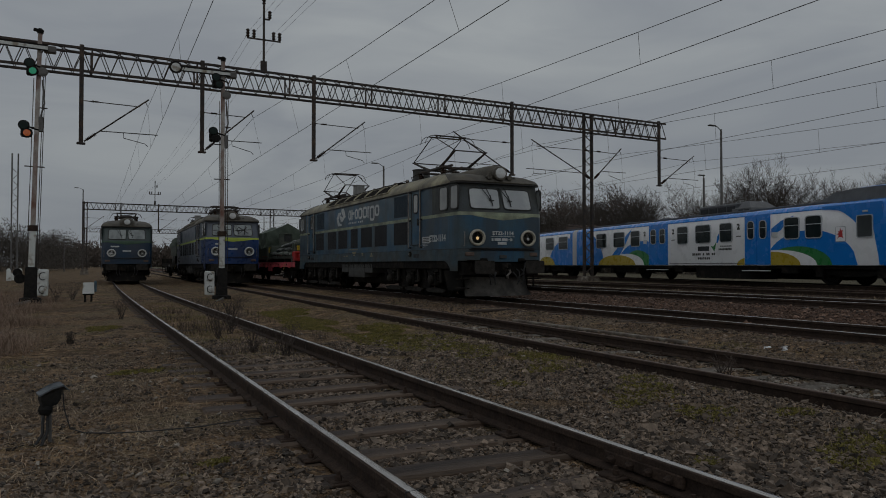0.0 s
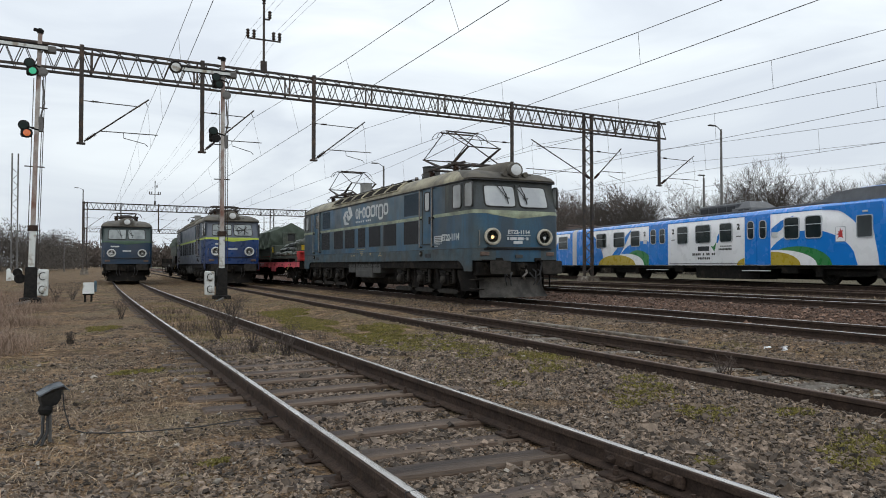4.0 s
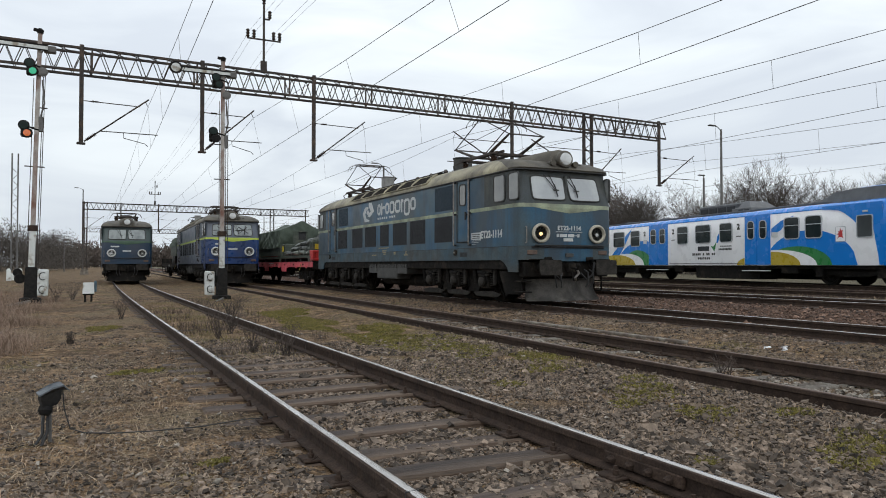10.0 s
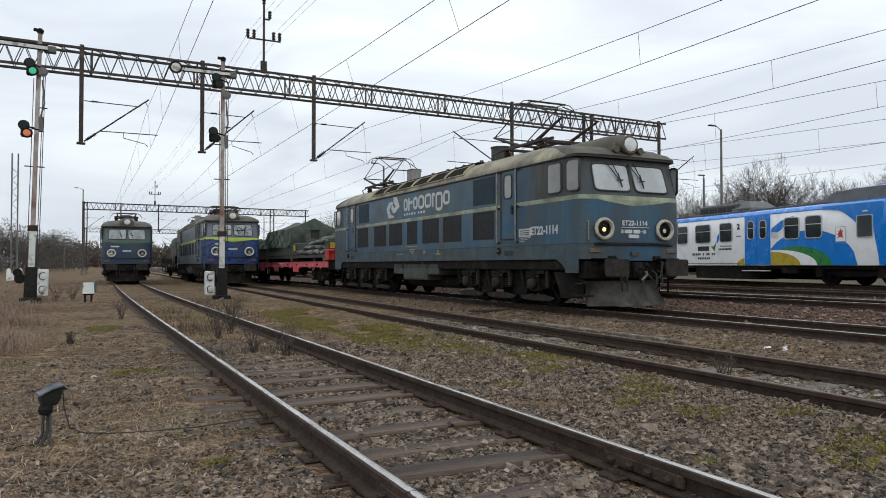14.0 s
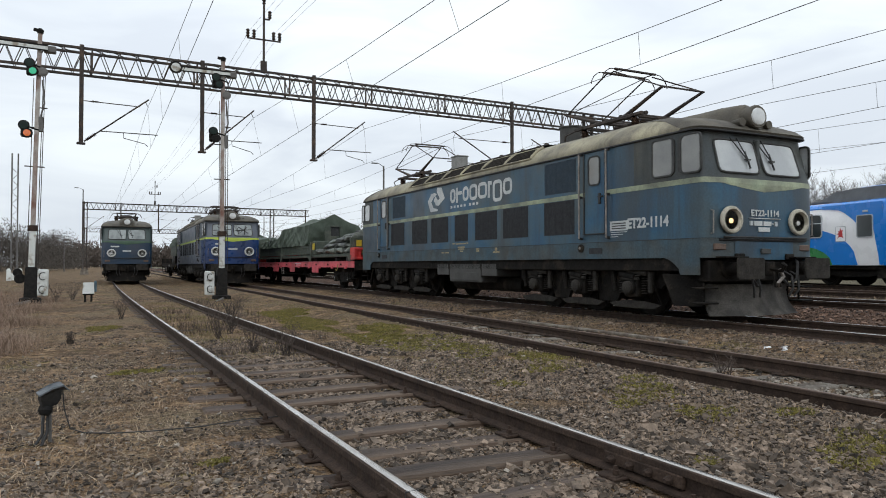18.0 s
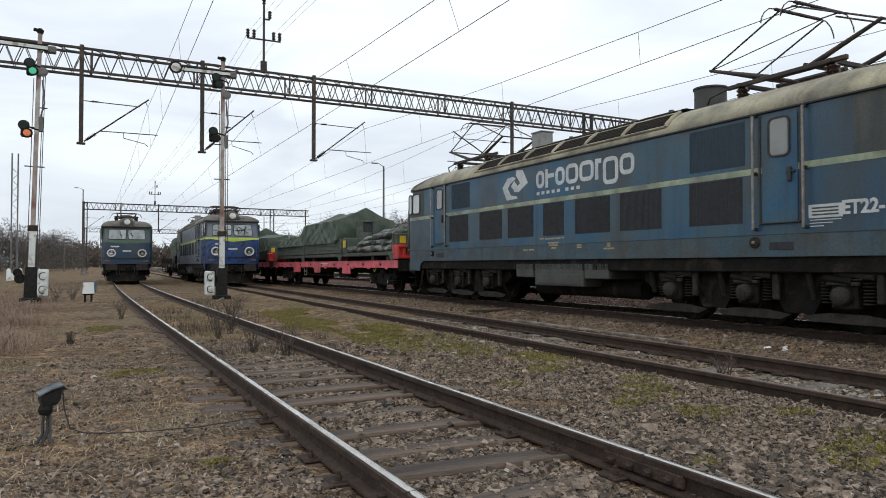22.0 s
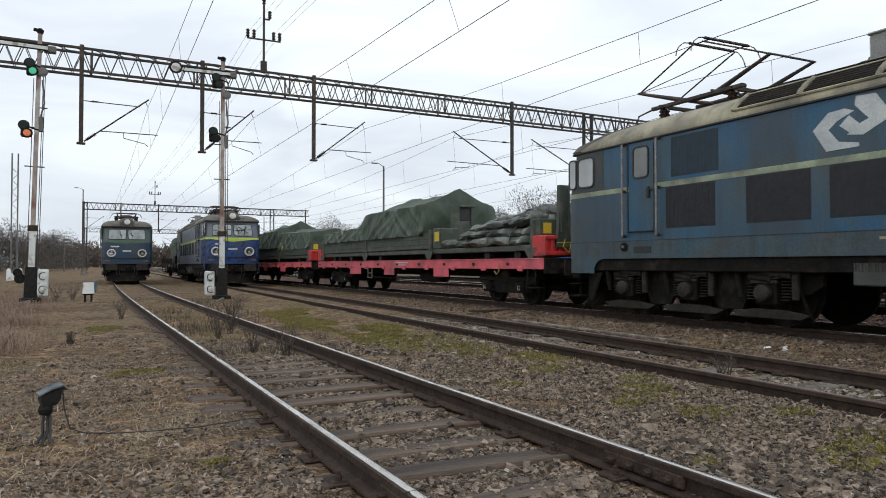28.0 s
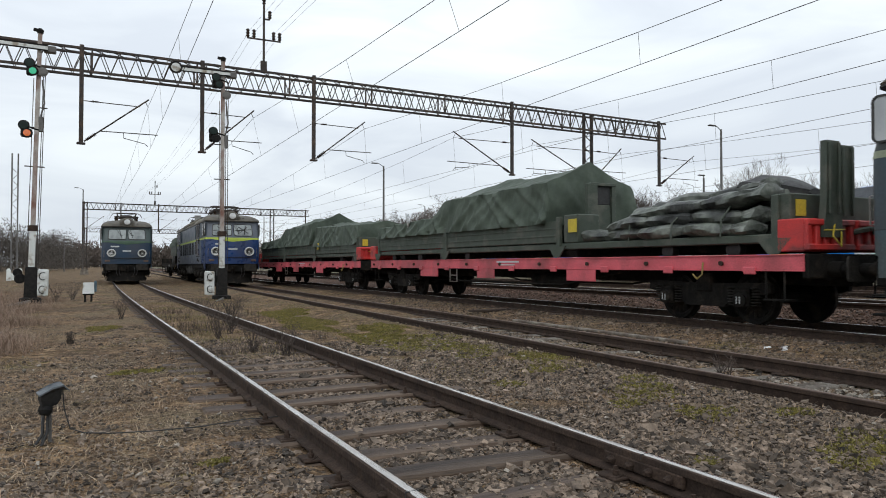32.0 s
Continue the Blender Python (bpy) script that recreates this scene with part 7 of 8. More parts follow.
def ground_lamp(m):
    """A low black lamp head on two legs with loose cables."""
    root = thing("ground_lamp", m, "low black lamp with a grey lid on thin legs", "ground lamp")
    hd = part("lamp_head", Shape().loft([[(-0.07, -0.05, 0.23), (0.02, -0.05, 0.26), (0.03, 0.06, 0.26), (-0.07, 0.06, 0.23)], [(-0.085, -0.055, 0.30), (0.045, -0.055, 0.30), (0.05, 0.07, 0.31), (-0.085, 0.07, 0.30)], [(-0.08, -0.05, 0.335), (0.05, -0.05, 0.375), (0.05, 0.07, 0.375), (-0.08, 0.07, 0.335)]]), BLACKPAINT, root)
    part("lid", Shape().loft([[(-0.095, -0.06, 0.325 + d), (-0.01, -0.062, 0.372 + d), (0.06, -0.06, 0.385 + d), (0.098, -0.055, 0.345 + d), (0.10, 0.08, 0.35 + d), (0.06, 0.085, 0.392 + d), (-0.01, 0.085, 0.378 + d), (-0.095, 0.08, 0.33 + d)] for d in (0, 0.012)]), surf("blue_grey_lid", (0.12, 0.135, 0.15), (0.07, 0.08, 0.09), 0.5, 8, fine=0.3, bump=0.002), root, "dented blue-grey lid")
    part("lamp_snout", Shape().lathe([(0, 0.045), (0.03, 0.05), (0.06, 0.032)], (-0.045, -0.01, 0.245), (-0.2, -0.3, -0.9), 10), BLACKPAINT, hd)
    for x, y in ((-0.065, 0.0), (-0.015, 0.02)):
        part("leg", Shape().tube((x, y, 0.27), (x + 0.004, y, -0.03), 0.011, 6), POLEGREY, root)
    cab = [(-0.03, 0.0, 0.2), (-0.04, -0.03, 0.06), (-0.08, -0.06, -0.02)]
    part("cable", Shape().pipe(cab, 0.010, 6).pipe([(-0.06, 0.0, 0.18), (-0.07, -0.02, 0.05), (-0.12, -0.05, -0.02)], 0.010, 6)
         .pipe([(0.075, 0.06, 0.34), (0.085, 0.05, 0.2), (0.12, 0.02, 0.06), (0.2, -0.05, 0.03), (0.35, -0.16, 0.025), (0.6, -0.30, 0.03), (0.95, -0.38, 0.03), (1.3, -0.36, 0.035), (1.62, -0.42, 0.03)], 0.0045, 6), RUBBER, root)
    return root


ground_lamp(pose(-0.20, 5.95, -0.155, 0, 0, 12))


def lamp_post(x, y, h, z0=0.0, arm=0.7, turn=0.0):
    root = thing("street_lamp", pose(x, y, z0, 0, 0, turn), "slim grey yard lamp post with a single arm", "lamp post", "yard lamp posts")
    part("post", Shape().tube((0, 0, 0), (0, 0, h), 0.115, 10, 0.075), POLEGREY, root)
    part("arm", Shape().pipe([(0, 0, h - 0.1), (-arm * 0.5, 0, h + 0.15), (-arm, 0, h + 0.22)], 0.03, 6), POLEGREY, root)
    part("lamp_head", Shape().loft([[(-arm - 0.5 + k, -0.12 + k, z), (-arm + 0.1 - k, -0.12 + k, z), (-arm + 0.1 - k, 0.12 - k, z), (-arm - 0.5 + k, 0.12 - k, z)] for k, z in ((0.04, h + 0.16), (0.0, h + 0.2), (0.05, h + 0.26))]), POLEGREY, root)
    return root


lamp_post(43.5, 41.5, 7.95, arm=0.05)
for _x, _y, _h in ((40.63, 37.12, 10.81), (24.57, 61.78, 10.25), (-0.38, 121.65, 12.57), (47.25, 101.48, 10.25), (30.24, 137.03, 10.25)):
    lamp_post(_x, _y, _h)


def lattice_pole(x, y, h):
    root = thing("lattice_mast", pose(x, y, 0), "slender grey lattice mast beside the woods", "mast", "distant masts")
    for sx in (-1, 1):
        part("mast_leg", Shape().box(sx * 0.22 - 0.05, sx * 0.22 + 0.05, -0.1, 0.1, -0.3, h, 0.01), POLEGREY, root)
    lc = Shape()
    lc.pipe([(0.22 if k % 2 else -0.22, 0, 0.2 + 0.5 * k) for k in range(int(h * 2) - 1)], 0.03, 4)
    part("lacing", lc, POLEGREY, root)
    part("footing", Shape().box(-0.45, 0.45, -0.3, 0.3, -0.4, 0.5, 0.05), CABINET, root)
    return root


lattice_pole(-5.3, 69.4, 10.4)


def telegraph_pole(x, y, h):
    root = thing("telegraph_pole", pose(x, y, 0), "grey telegraph pole with crossarms and insulators", "pole", "distant poles")
    part("pole", Shape().tube((0, 0, -0.3), (0, 0, h), 0.12, 8, 0.09), POLEGREY, root)
    for z in (h - 0.3, h - 0.9):
        part("crossarm", Shape().box(-1.0, 1.0, -0.05, 0.05, z - 0.05, z + 0.05, 0.01), POLEGREY, root)
        for x_ in (-0.9, -0.45, 0.45, 0.9):
            part("insulator", Shape().lathe([(0, 0.04), (0.1, 0.06), (0.2, 0.03)], (x_, 0, z + 0.05), (0, 0, 1), 6), CABINET, root)
    return root


telegraph_pole(-3.7, 159.3, 6.55)

# whitewashed boundary posts by the woods
for _k in range(9):
    single("boundary_post", Shape().loft([[(-a, -a, z), (a, -a, z), (a, a, z), (-a, a, z)] for a, z in ((0.16, -0.2), (0.14, 0.7), (0.06, 0.85))]), CABINET, "short whitewashed concrete post in dead grass", "post", m=pose(-9.0 + 0.71 * _k, 65.2 + 1.3 * (_k % 4) + 0.05 * _k, 0.0), group="boundary posts")

# small things on the ground
tr = Shape()
_r = random.Random(4)
for _k in range(7):
    _x, _y = 9.22 + _r.uniform(0.0, 0.3), 7.72 - _r.uniform(0.0, 0.36)
    _f = _r.uniform(0.4, 1.3)
    tr.loft([[(_x + a * w + _r.uniform(-0.02, 0.02), _y + b * w + _r.uniform(-0.02, 0.02), -0.165 + z) for a, b in ((-1, -1), (1, -0.8), (0.9, 1), (-0.8, 0.9))] for w, z in ((0.035 * _f, 0.0), (0.03 * _f, 0.025 * _f), (0.012, 0.035 * _f + _r.uniform(0, 0.02)))])
single("litter", tr, surf("white_plastic", (0.8, 0.8, 0.8), (0.7, 0.7, 0.72), 0.4, 9), "crumpled white plastic litter on the ballast", "litter")
single("plank", Shape().box(-0.75, 0.75, -0.09, 0.09, 0, 0.06, 0.01), WOOD, "dark wooden plank lying on the ground", "plank", m=pose(9.75, 16.6, -0.12, 0, 0, 4))
single("plank", Shape().box(-2.6, 2.6, -0.05, 0.05, 0, 0.05, 0.01), CONCRETE, "long pale concrete strip lying beside the track", "plank", m=pose(8.7, 11.3, -0.165, 0, 0, 90))


# ---- trees, woods, grass, gravel ----
BARK = surf("grey_brown_bark", (0.085, 0.072, 0.060), (0.055, 0.047, 0.040), 0.95, 4, fine=0.25, bump=0.01)
TWIG = surf("bare_brown_twigs", (0.098, 0.083, 0.072), (0.064, 0.054, 0.047), 0.95, 0.6, fine=0.1, vary=0.3)
SCRUB = surf("winter_scrub", (0.135, 0.105, 0.088), (0.09, 0.072, 0.061), 0.95, 0.25, fine=0.1, vary=0.35, world_space=True)
EVERGREEN = surf("dark_evergreen_scrub", (0.062, 0.054, 0.046), (0.09, 0.078, 0.067), 0.95, 0.2, fine=0.1, vary=0.35, world_space=True)


def fast_mesh(name, verts, faces, material):
    """A mesh from arrays of vertices and triangles."""
    verts, faces = np.asarray(verts, np.float32), np.asarray(faces, np.int32)
    me = bpy.data.meshes.new(name)
    me.vertices.add(len(verts))
    me.vertices.foreach_set("co", verts.ravel())
    me.loops.add(faces.size)
    me.loops.foreach_set("vertex_index", faces.ravel())
    me.polygons.add(len(faces))
    me.polygons.foreach_set("loop_start", np.arange(0, faces.size, 3, dtype=np.int32))
    me.update(calc_edges=True)
    me.validate()
    me.materials.append(material)
    me.shade_flat()
    return me


def tree_meshes(seed, height):
    """Trunk and limbs as tapered tubes, twigs as thin three-sided slivers."""
    rng = random.Random(seed)
    trunk = Shape()
    tv, tf = [], []

    def sliver(p, q, r):
        d = (q - p).normalized()
        u = d.orthogonal().normalized()
        w = d.cross(u)
        o = len(tv)
        for k in range(3):
            a = 2.094 * k
            tv.append(p + (u * math.cos(a) + w * math.sin(a)) * r)
        tv.append(q)
        tf.extend(((o, o + 1, o + 3), (o + 1, o + 2, o + 3), (o + 2, o, o + 3)))

    def grow(p, d, length, r, level):
        steps = 3 if level < 3 else 2 if level < 5 else 1
        q = p
        for k in range(steps):
            nd = (d + Vector((rng.uniform(-1, 1), rng.uniform(-1, 1), rng.uniform(-0.5, 0.8))) * 0.22).normalized()
            e = q + nd * length / steps
            r2 = r * 0.78
            if level < 3:
                trunk.tube(q, e, r, 6 if level < 2 else 4, r2, caps=False)
            else:
                sliver(q, e, max(r * 0.7, 0.0065))
            if level < 5:
                for _ in range((1 if k == 0 and level == 0 else 2) if level < 3 else level - 1):
                    side = Vector((rng.uniform(-1, 1), rng.uniform(-1, 1), rng.uniform(-0.1, 0.9))).normalized()
                    grow(q.lerp(e, rng.uniform(0.4, 1.0)), (nd * 0.60 + side * 0.8).normalized(), length * rng.uniform(0.5, 0.72), r2 * 0.55, level + 1)
            q, d, r = e, nd, r2
    grow(Vector((0, 0, -0.2)), Vector((0, 0, 1)), height * 0.42, height * 0.018, 0)
    return trunk.mesh("trunk", BARK), fast_mesh("crown", [tuple(v) for v in tv], tf, TWIG)


TREE_KINDS = [tree_meshes(k, 8.0) for k in (11, 12, 13, 14, 15)]


def plant_tree(x, y, s, k, rz, z=0.1):
    root = thing("bare_tree", pose(x, y, z, 0, 0, rz), "leafless grey-brown tree with dense fine twigs", "tree", "bare trees behind the train")
    tm, cm = TREE_KINDS[k % 5]
    for n, me in (("trunk", tm), ("crown", cm)):
        o = part(n, me, None, root)
        o.scale = (s, s, s)
    return root


_r = random.Random(21)
# tall trees near the train's cab, lower ones farther back
for _k, (_x, _y, _s) in enumerate(((47, 44.3, 0.95), (47.5, 42.4, 1.12), (47, 41.0, 1.12), (46.5, 39.2, 1.22), (48, 38.4, 1.1), (47, 36.3, 1.12), (47.6, 35.2, 1.05), (47, 33.4, 0.98), (46.6, 32.1, 1.0), (47.8, 31.2, 0.98), (46.6, 29.4, 1.02), (47, 28.0, 1.05), (47, 25.5, 1.1), (47, 22.5, 1.1),
                                   (50, 62.4, 1.12), (51, 60.5, 1.0), (50, 58.6, 1.15), (52, 57.3, 1.0), (50, 55.8, 1.05), (50, 53.4, 1.15), (51, 51.5, 1.05), (50, 49.6, 0.9), (50, 65.5, 1.1), (52, 68.0, 1.1), (50, 71.5, 1.05), (51, 75.0, 1.1))):
    plant_tree(_x + _r.uniform(-0.4, 0.4), _y + _r.uniform(-0.3, 0.3), _s * (1.14 if _y < 46 else 1.24), _k, _r.uniform(0, 360))
for _k in range(16):
    plant_tree(_r.uniform(44, 62), _r.uniform(78, 124), _r.uniform(1.25, 1.6), _k, _r.uniform(0, 360))


def scrub_belt(name, label, path, depth, height, count, seed, mat, size=0.5, z0=0.0):
    """A belt of scrub along a line: thousands of thin slivers, thick below and ragged above."""
    rng = np.random.default_rng(seed)
    path = np.array(path, float)
    seg = rng.integers(0, len(path) - 1, count)
    t = rng.random(count)[:, None]
    base = path[seg] * (1 - t) + path[seg + 1] * t
    base += rng.normal(0, depth / 2, (count, 2))
    h = np.array([height * (0.62 + 0.45 * noise.noise((b[0] * 0.09, b[1] * 0.09, seed)) + 0.25 * noise.noise((b[0] * 0.35, b[1] * 0.35, seed))) for b in base])
    z = z0 + h * rng.random(count) ** 0.75
    d = rng.normal(0, 1, (count, 3))
    d[:, 2] = np.abs(d[:, 2]) + 0.5
    d /= np.linalg.norm(d, axis=1)[:, None]
    L = size * rng.uniform(0.6, 2.0, count)[:, None]
    p = np.column_stack([base, z])
    w = np.cross(d, rng.normal(0, 1, (count, 3)))
    w /= np.linalg.norm(w, axis=1)[:, None]
    wd = size * rng.uniform(0.10, 0.3, count)[:, None]
    verts = np.stack([p - w * wd, p + w * wd, p + d * L], 1).reshape(-1, 3)
    faces = np.arange(count * 3).reshape(-1, 3)
    ob = new(name, fast_mesh(name, verts, faces, mat))
    return tagged(ob, label, "woods", kind="stuff")


scrub_belt("far_woods", "brown leafless hedge behind the train", [(58.59, 2.64), (53.86, 34.18), (52.92, 66.02)], 3.0, 6.0, 50000, 5, SCRUB, 0.26)
scrub_belt("far_woods", "bare brown wood along the far end of the train", [(56.0, 62.0), (51.5, 90.0), (47.25, 118.0), (41.58, 172.84)], 4.0, 11.8, 230000, 15, SCRUB, 0.21)
scrub_belt("far_woods", "dark scrub wood beside the far tracks", [(-75.6, 33.91), (-39.69, 66.68), (-18.9, 103.23), (-8.5, 158.9), (-3.78, 259.01)], 6.0, 9.5, 110000, 6, EVERGREEN, 0.3)
scrub_belt("far_woods", "distant brown woods closing the yard", [(-3.78, 328.83), (37.8, 332.12), (103.95, 257.56), (132.3, 130.15)], 14.0, 13.0, 40000, 7, SCRUB, 1.3)

DRYGRASS = surf("dead_grass_blades", (0.33, 0.235, 0.155), (0.21, 0.15, 0.098), 0.9, 2.0, fine=0.1, vary=0.4, world_space=True)
WEED = surf("dead_weed_stalks", (0.075, 0.055, 0.045), (0.05, 0.04, 0.035), 0.9, 2.0, fine=0.1, vary=0.3, world_space=True)
MOSS = surf("yellow_green_moss", (0.20, 0.172, 0.040), (0.115, 0.100, 0.028), 0.95, 6, fine=0.3, bump=0.01, vary=0.3, world_space=True)


def blades(name, label, pts, height, width, lean, seed, mat):
    """Thin bent blades standing on points of the ground."""
    rng = np.random.default_rng(seed)
    n = len(pts)
    p = np.array([(x, y, ground_z(x, y) - 0.01) for x, y in pts])
    a = rng.uniform(0, 2 * np.pi, n)
    h = height * rng.uniform(0.4, 1.25, n)
    dirv = np.column_stack([np.cos(a), np.sin(a), np.zeros(n)])
    side = np.column_stack([-np.sin(a), np.cos(a), np.zeros(n)]) * (width * rng.uniform(0.6, 1.4, n))[:, None]
    ln = lean * rng.uniform(0.2, 1.3, n)
    mid = p + dirv * (h * ln * 0.35)[:, None] + np.column_stack([np.zeros(n), np.zeros(n), h * 0.6])
    tip = p + dirv * (h * ln)[:, None] + np.column_stack([np.zeros(n), np.zeros(n), h])
    verts = np.stack([p - side, p + side, mid - side * 0.7, mid + side * 0.7, tip], 1).reshape(-1, 3)
    o = np.arange(n)[:, None] * 5
    faces = np.concatenate([o + [0, 1, 3], o + [0, 3, 2], o + [2, 3, 4]])
    ob = new(name, fast_mesh(name, verts, faces, mat))
    return tagged(ob, label, "grass", kind="stuff")


def scatter(n, x0, x1, y0, y1, seed, patch=0.0, scale=0.5, avoid=True):
    rng = random.Random(seed)
    out = []
    while len(out) < n:
        x, y = rng.uniform(x0, x1), y0 + (y1 - y0) * rng.random() ** 1.3
        if patch and noise.noise((x * scale, y * scale, seed)) < patch:
            continue
        if rng.random() * 0.7 > min(x - x0, x1 - x, y - y0 + 0.25, y1 - y):
            continue
        if avoid and any(abs(abs(x - (c + s * y)) - 0.7535) < 0.09 for c, s, _ in TRACKS.values()):
            continue
        out.append((x, y))
    return out


BROWNGRASS = surf("withered_brown_grass", (0.29, 0.205, 0.150), (0.20, 0.14, 0.103), 0.95, 0.8, fine=0.1, vary=0.35, world_space=True)
blades("dry_grass", "tall withered brown grass beside the signal", scatter(26000, -14, -0.9, 9.0, 40, 1, -0.05, 0.35), 0.20, 0.0035, 1.3, 1, BROWNGRASS)
blades("dry_grass", "dense withered tufts at the foot of the signal", scatter(16000, -4.5, -0.5, 12.0, 30, 10, -0.05, 0.5), 0.26, 0.003, 1.2, 10, BROWNGRASS)
blades("dry_grass", "short trodden dead grass over brown earth", scatter(16000, -4.5, 1.3, 3.2, 22, 2, -0.05, 0.9), 0.05, 0.0028, 1.6, 2, DRYGRASS)
blades("dry_grass", "thin dead grass between the tracks", scatter(9000, 3.2, 5.9, 3.0, 26, 3, 0.0, 0.9), 0.05, 0.003, 1.2, 3, DRYGRASS)
blades("dry_grass", "dead grass along the siding", scatter(4200, 7.6, 10.8, 2.5, 30, 4, 0.05, 0.7), 0.05, 0.0022, 1.3, 4, DRYGRASS)
blades("dry_grass", "dead grass in front of the train", scatter(9000, 17.8, 24.0, 4.0, 40, 5, -0.1, 0.4), 0.10, 0.006, 0.8, 5, DRYGRASS)
blades("dry_grass", "short olive grass over the old sleepers", scatter(9000, 1.5, 2.95, 9.6, 26, 8, -0.2, 0.8), 0.05, 0.004, 1.2, 8, DRYGRASS)
blades("green_grass", "green tufts over the old sleepers", scatter(5000, 1.5, 2.95, 9.8, 26, 9, -0.05, 0.8), 0.045, 0.004, 1.0, 9, MOSS)
blades("dead_weeds", "dark dead weeds on the overgrown track", scatter(1500, 0.9, 4.0, 10.0, 28, 6, 0.30, 0.8), 0.20, 0.003, 0.7, 6, WEED)
blades("green_grass", "short green grass strip between the tracks", scatter(7000, 3.4, 6.0, 7.0, 30, 7, 0.0, 0.6), 0.04, 0.004, 1.0, 7, MOSS)


def dry_bush(x, y, h, seed):
    rng = random.Random(seed)
    s = Shape()
    for _ in range(15):
        a = rng.uniform(0, 6.28)
        p = Vector((rng.uniform(-0.05, 0.05), rng.uniform(-0.05, 0.05), 0))
        d = Vector((math.cos(a) * 0.45, math.sin(a) * 0.45, 1)).normalized()
        for k in range(4):
            q = p + (d + Vector((rng.uniform(-0.3, 0.3), rng.uniform(-0.3, 0.3), 0))).normalized() * h * 0.27
            s.tube(p, q, 0.006 - 0.001 * k, 3, caps=False)
            for _b in range(2):
                s.tube(q, q + Vector((rng.uniform(-0.5, 0.5), rng.uniform(-0.5, 0.5), rng.uniform(0.1, 0.7))) * h * 0.3, 0.003, 3, caps=False)
            p = q
    return single("dry_bush", s, WEED, "small leafless weed bush between the rails", "bush", m=pose(x, y, ground_z(x, y)), group="dry bushes")


for _k, (_x, _y, _h) in enumerate(((2.05, 12.62, 0.55), (2.35, 13.38, 0.6), (2.55, 10.12, 0.42), (2.2, 10.62, 0.35), (0.75, 18, 0.4), (-0.9, 28.95, 0.6), (-0.4, 30.05, 0.6), (3.1, 17.66, 0.4), (6.2, 5.66, 0.28), (-0.2, 13.28, 0.18))):
    dry_bush(_x, _y, _h, 30 + _k)


def moss_patch(x, y, rx, ry, seed):
    """A low cushion of moss with a ragged rim."""
    rng = np.random.default_rng(seed)
    n = int(4600 * rx * ry) + 250
    a, r = rng.uniform(0, 2 * np.pi, n), np.sqrt(rng.random(n))
    r = r * np.array([0.7 + 0.5 * noise.noise((math.cos(t) * 1.7, math.sin(t) * 1.7, seed)) for t in a])
    p = np.column_stack([x + rx * r * np.cos(a), y + ry * r * np.sin(a), np.zeros(n)])
    p[:, 2] = [ground_z(q[0], q[1]) + 0.006 for q in p]
    d = rng.normal(0, 1, (n, 3)) * [1, 1, 0.6]
    d /= np.linalg.norm(d, axis=1)[:, None]
    d[:, 2] = np.abs(d[:, 2])
    w = np.cross(d, rng.normal(0, 1, (n, 3)))
    w /= np.linalg.norm(w, axis=1)[:, None]
    L = rng.uniform(0.008, 0.022, n)[:, None]
    verts = np.stack([p - w * L * 0.6, p + w * L * 0.6, p + d * L + [0, 0, 0.01]], 1).reshape(-1, 3)
    ob = new("moss_patch", fast_mesh("moss_patch", verts, np.arange(n * 3).reshape(-1, 3), MOSS))
    return tagged(ob, "yellow-green moss cushion on the gravel", "moss", kind="stuff")


for _k, (_x, _y, _a, _b) in enumerate(((4.5, 10.7, 0.6, 1.3), (5.03, 9.4, 0.4, 0.8), (4.62, 3.0, 0.42, 0.35), (4.92, 5.45, 0.4, 0.5), (4.7, 4.5, 0.3, 0.4), (0.75, 4.77, 0.14, 0.10), (0.55, 9.38, 0.45, 0.3), (4.95, 10.52, 0.7, 1.6), (4.9, 8.83, 0.5, 0.5), (4.85, 3.15, 0.5, 0.35), (4.95, 7.15, 0.45, 0.45), (4.4, 16.18, 0.7, 2.5), (4.5, 5.21, 0.3, 0.3), (5.1, 13.07, 0.6, 1.2), (0.3, 15.85, 0.4, 1), (0.9, 3.66, 0.2, 0.12), (3.55, 3.39, 0.15, 0.12), (4.6, 11.97, 0.8, 1.3), (5.3, 7.91, 0.4, 0.6), (4.1, 14.26, 0.7, 1.2), (5.25, 5.9, 0.3, 0.25), (4.1, 6.66, 0.25, 0.3), (4.7, 18.84, 0.9, 2), (5.2, 4, 0.25, 0.2))):
    moss_patch(_x, _y, _a, _b, 50 + _k)

STONE = surf("crushed_ballast_stone", (0.078, 0.058, 0.043), (0.185, 0.141, 0.106), 0.9, 9, bump=0.001, bump_scale=70, fine=0.25, vary=0.85, world_space=True)
REDSTONE = surf("rust_stained_ballast", (0.095, 0.056, 0.040), (0.155, 0.098, 0.070), 0.9, 9, bump=0.004, bump_scale=70, fine=0.35, vary=0.75, world_space=True)
BLOCK_V = np.array([(a, b, c) for a in (-1, 1) for b in (-1, 1) for c in (-1, 1)], float) * 0.72
BLOCK_F = np.array([(0, 1, 3), (0, 3, 2), (4, 6, 7), (4, 7, 5), (0, 4, 5), (0, 5, 1), (2, 3, 7), (2, 7, 6), (0, 2, 6), (0, 6, 4), (1, 5, 7), (1, 7, 3)])
OCT_V = np.array([(1, 0, 0), (-1, 0, 0), (0, 1, 0), (0, -1, 0), (0, 0, 1), (0, 0, -1)], float)
OCT_F = np.array([(0, 2, 4), (2, 1, 4), (1, 3, 4), (3, 0, 4), (2, 0, 5), (1, 2, 5), (3, 1, 5), (0, 3, 5)])


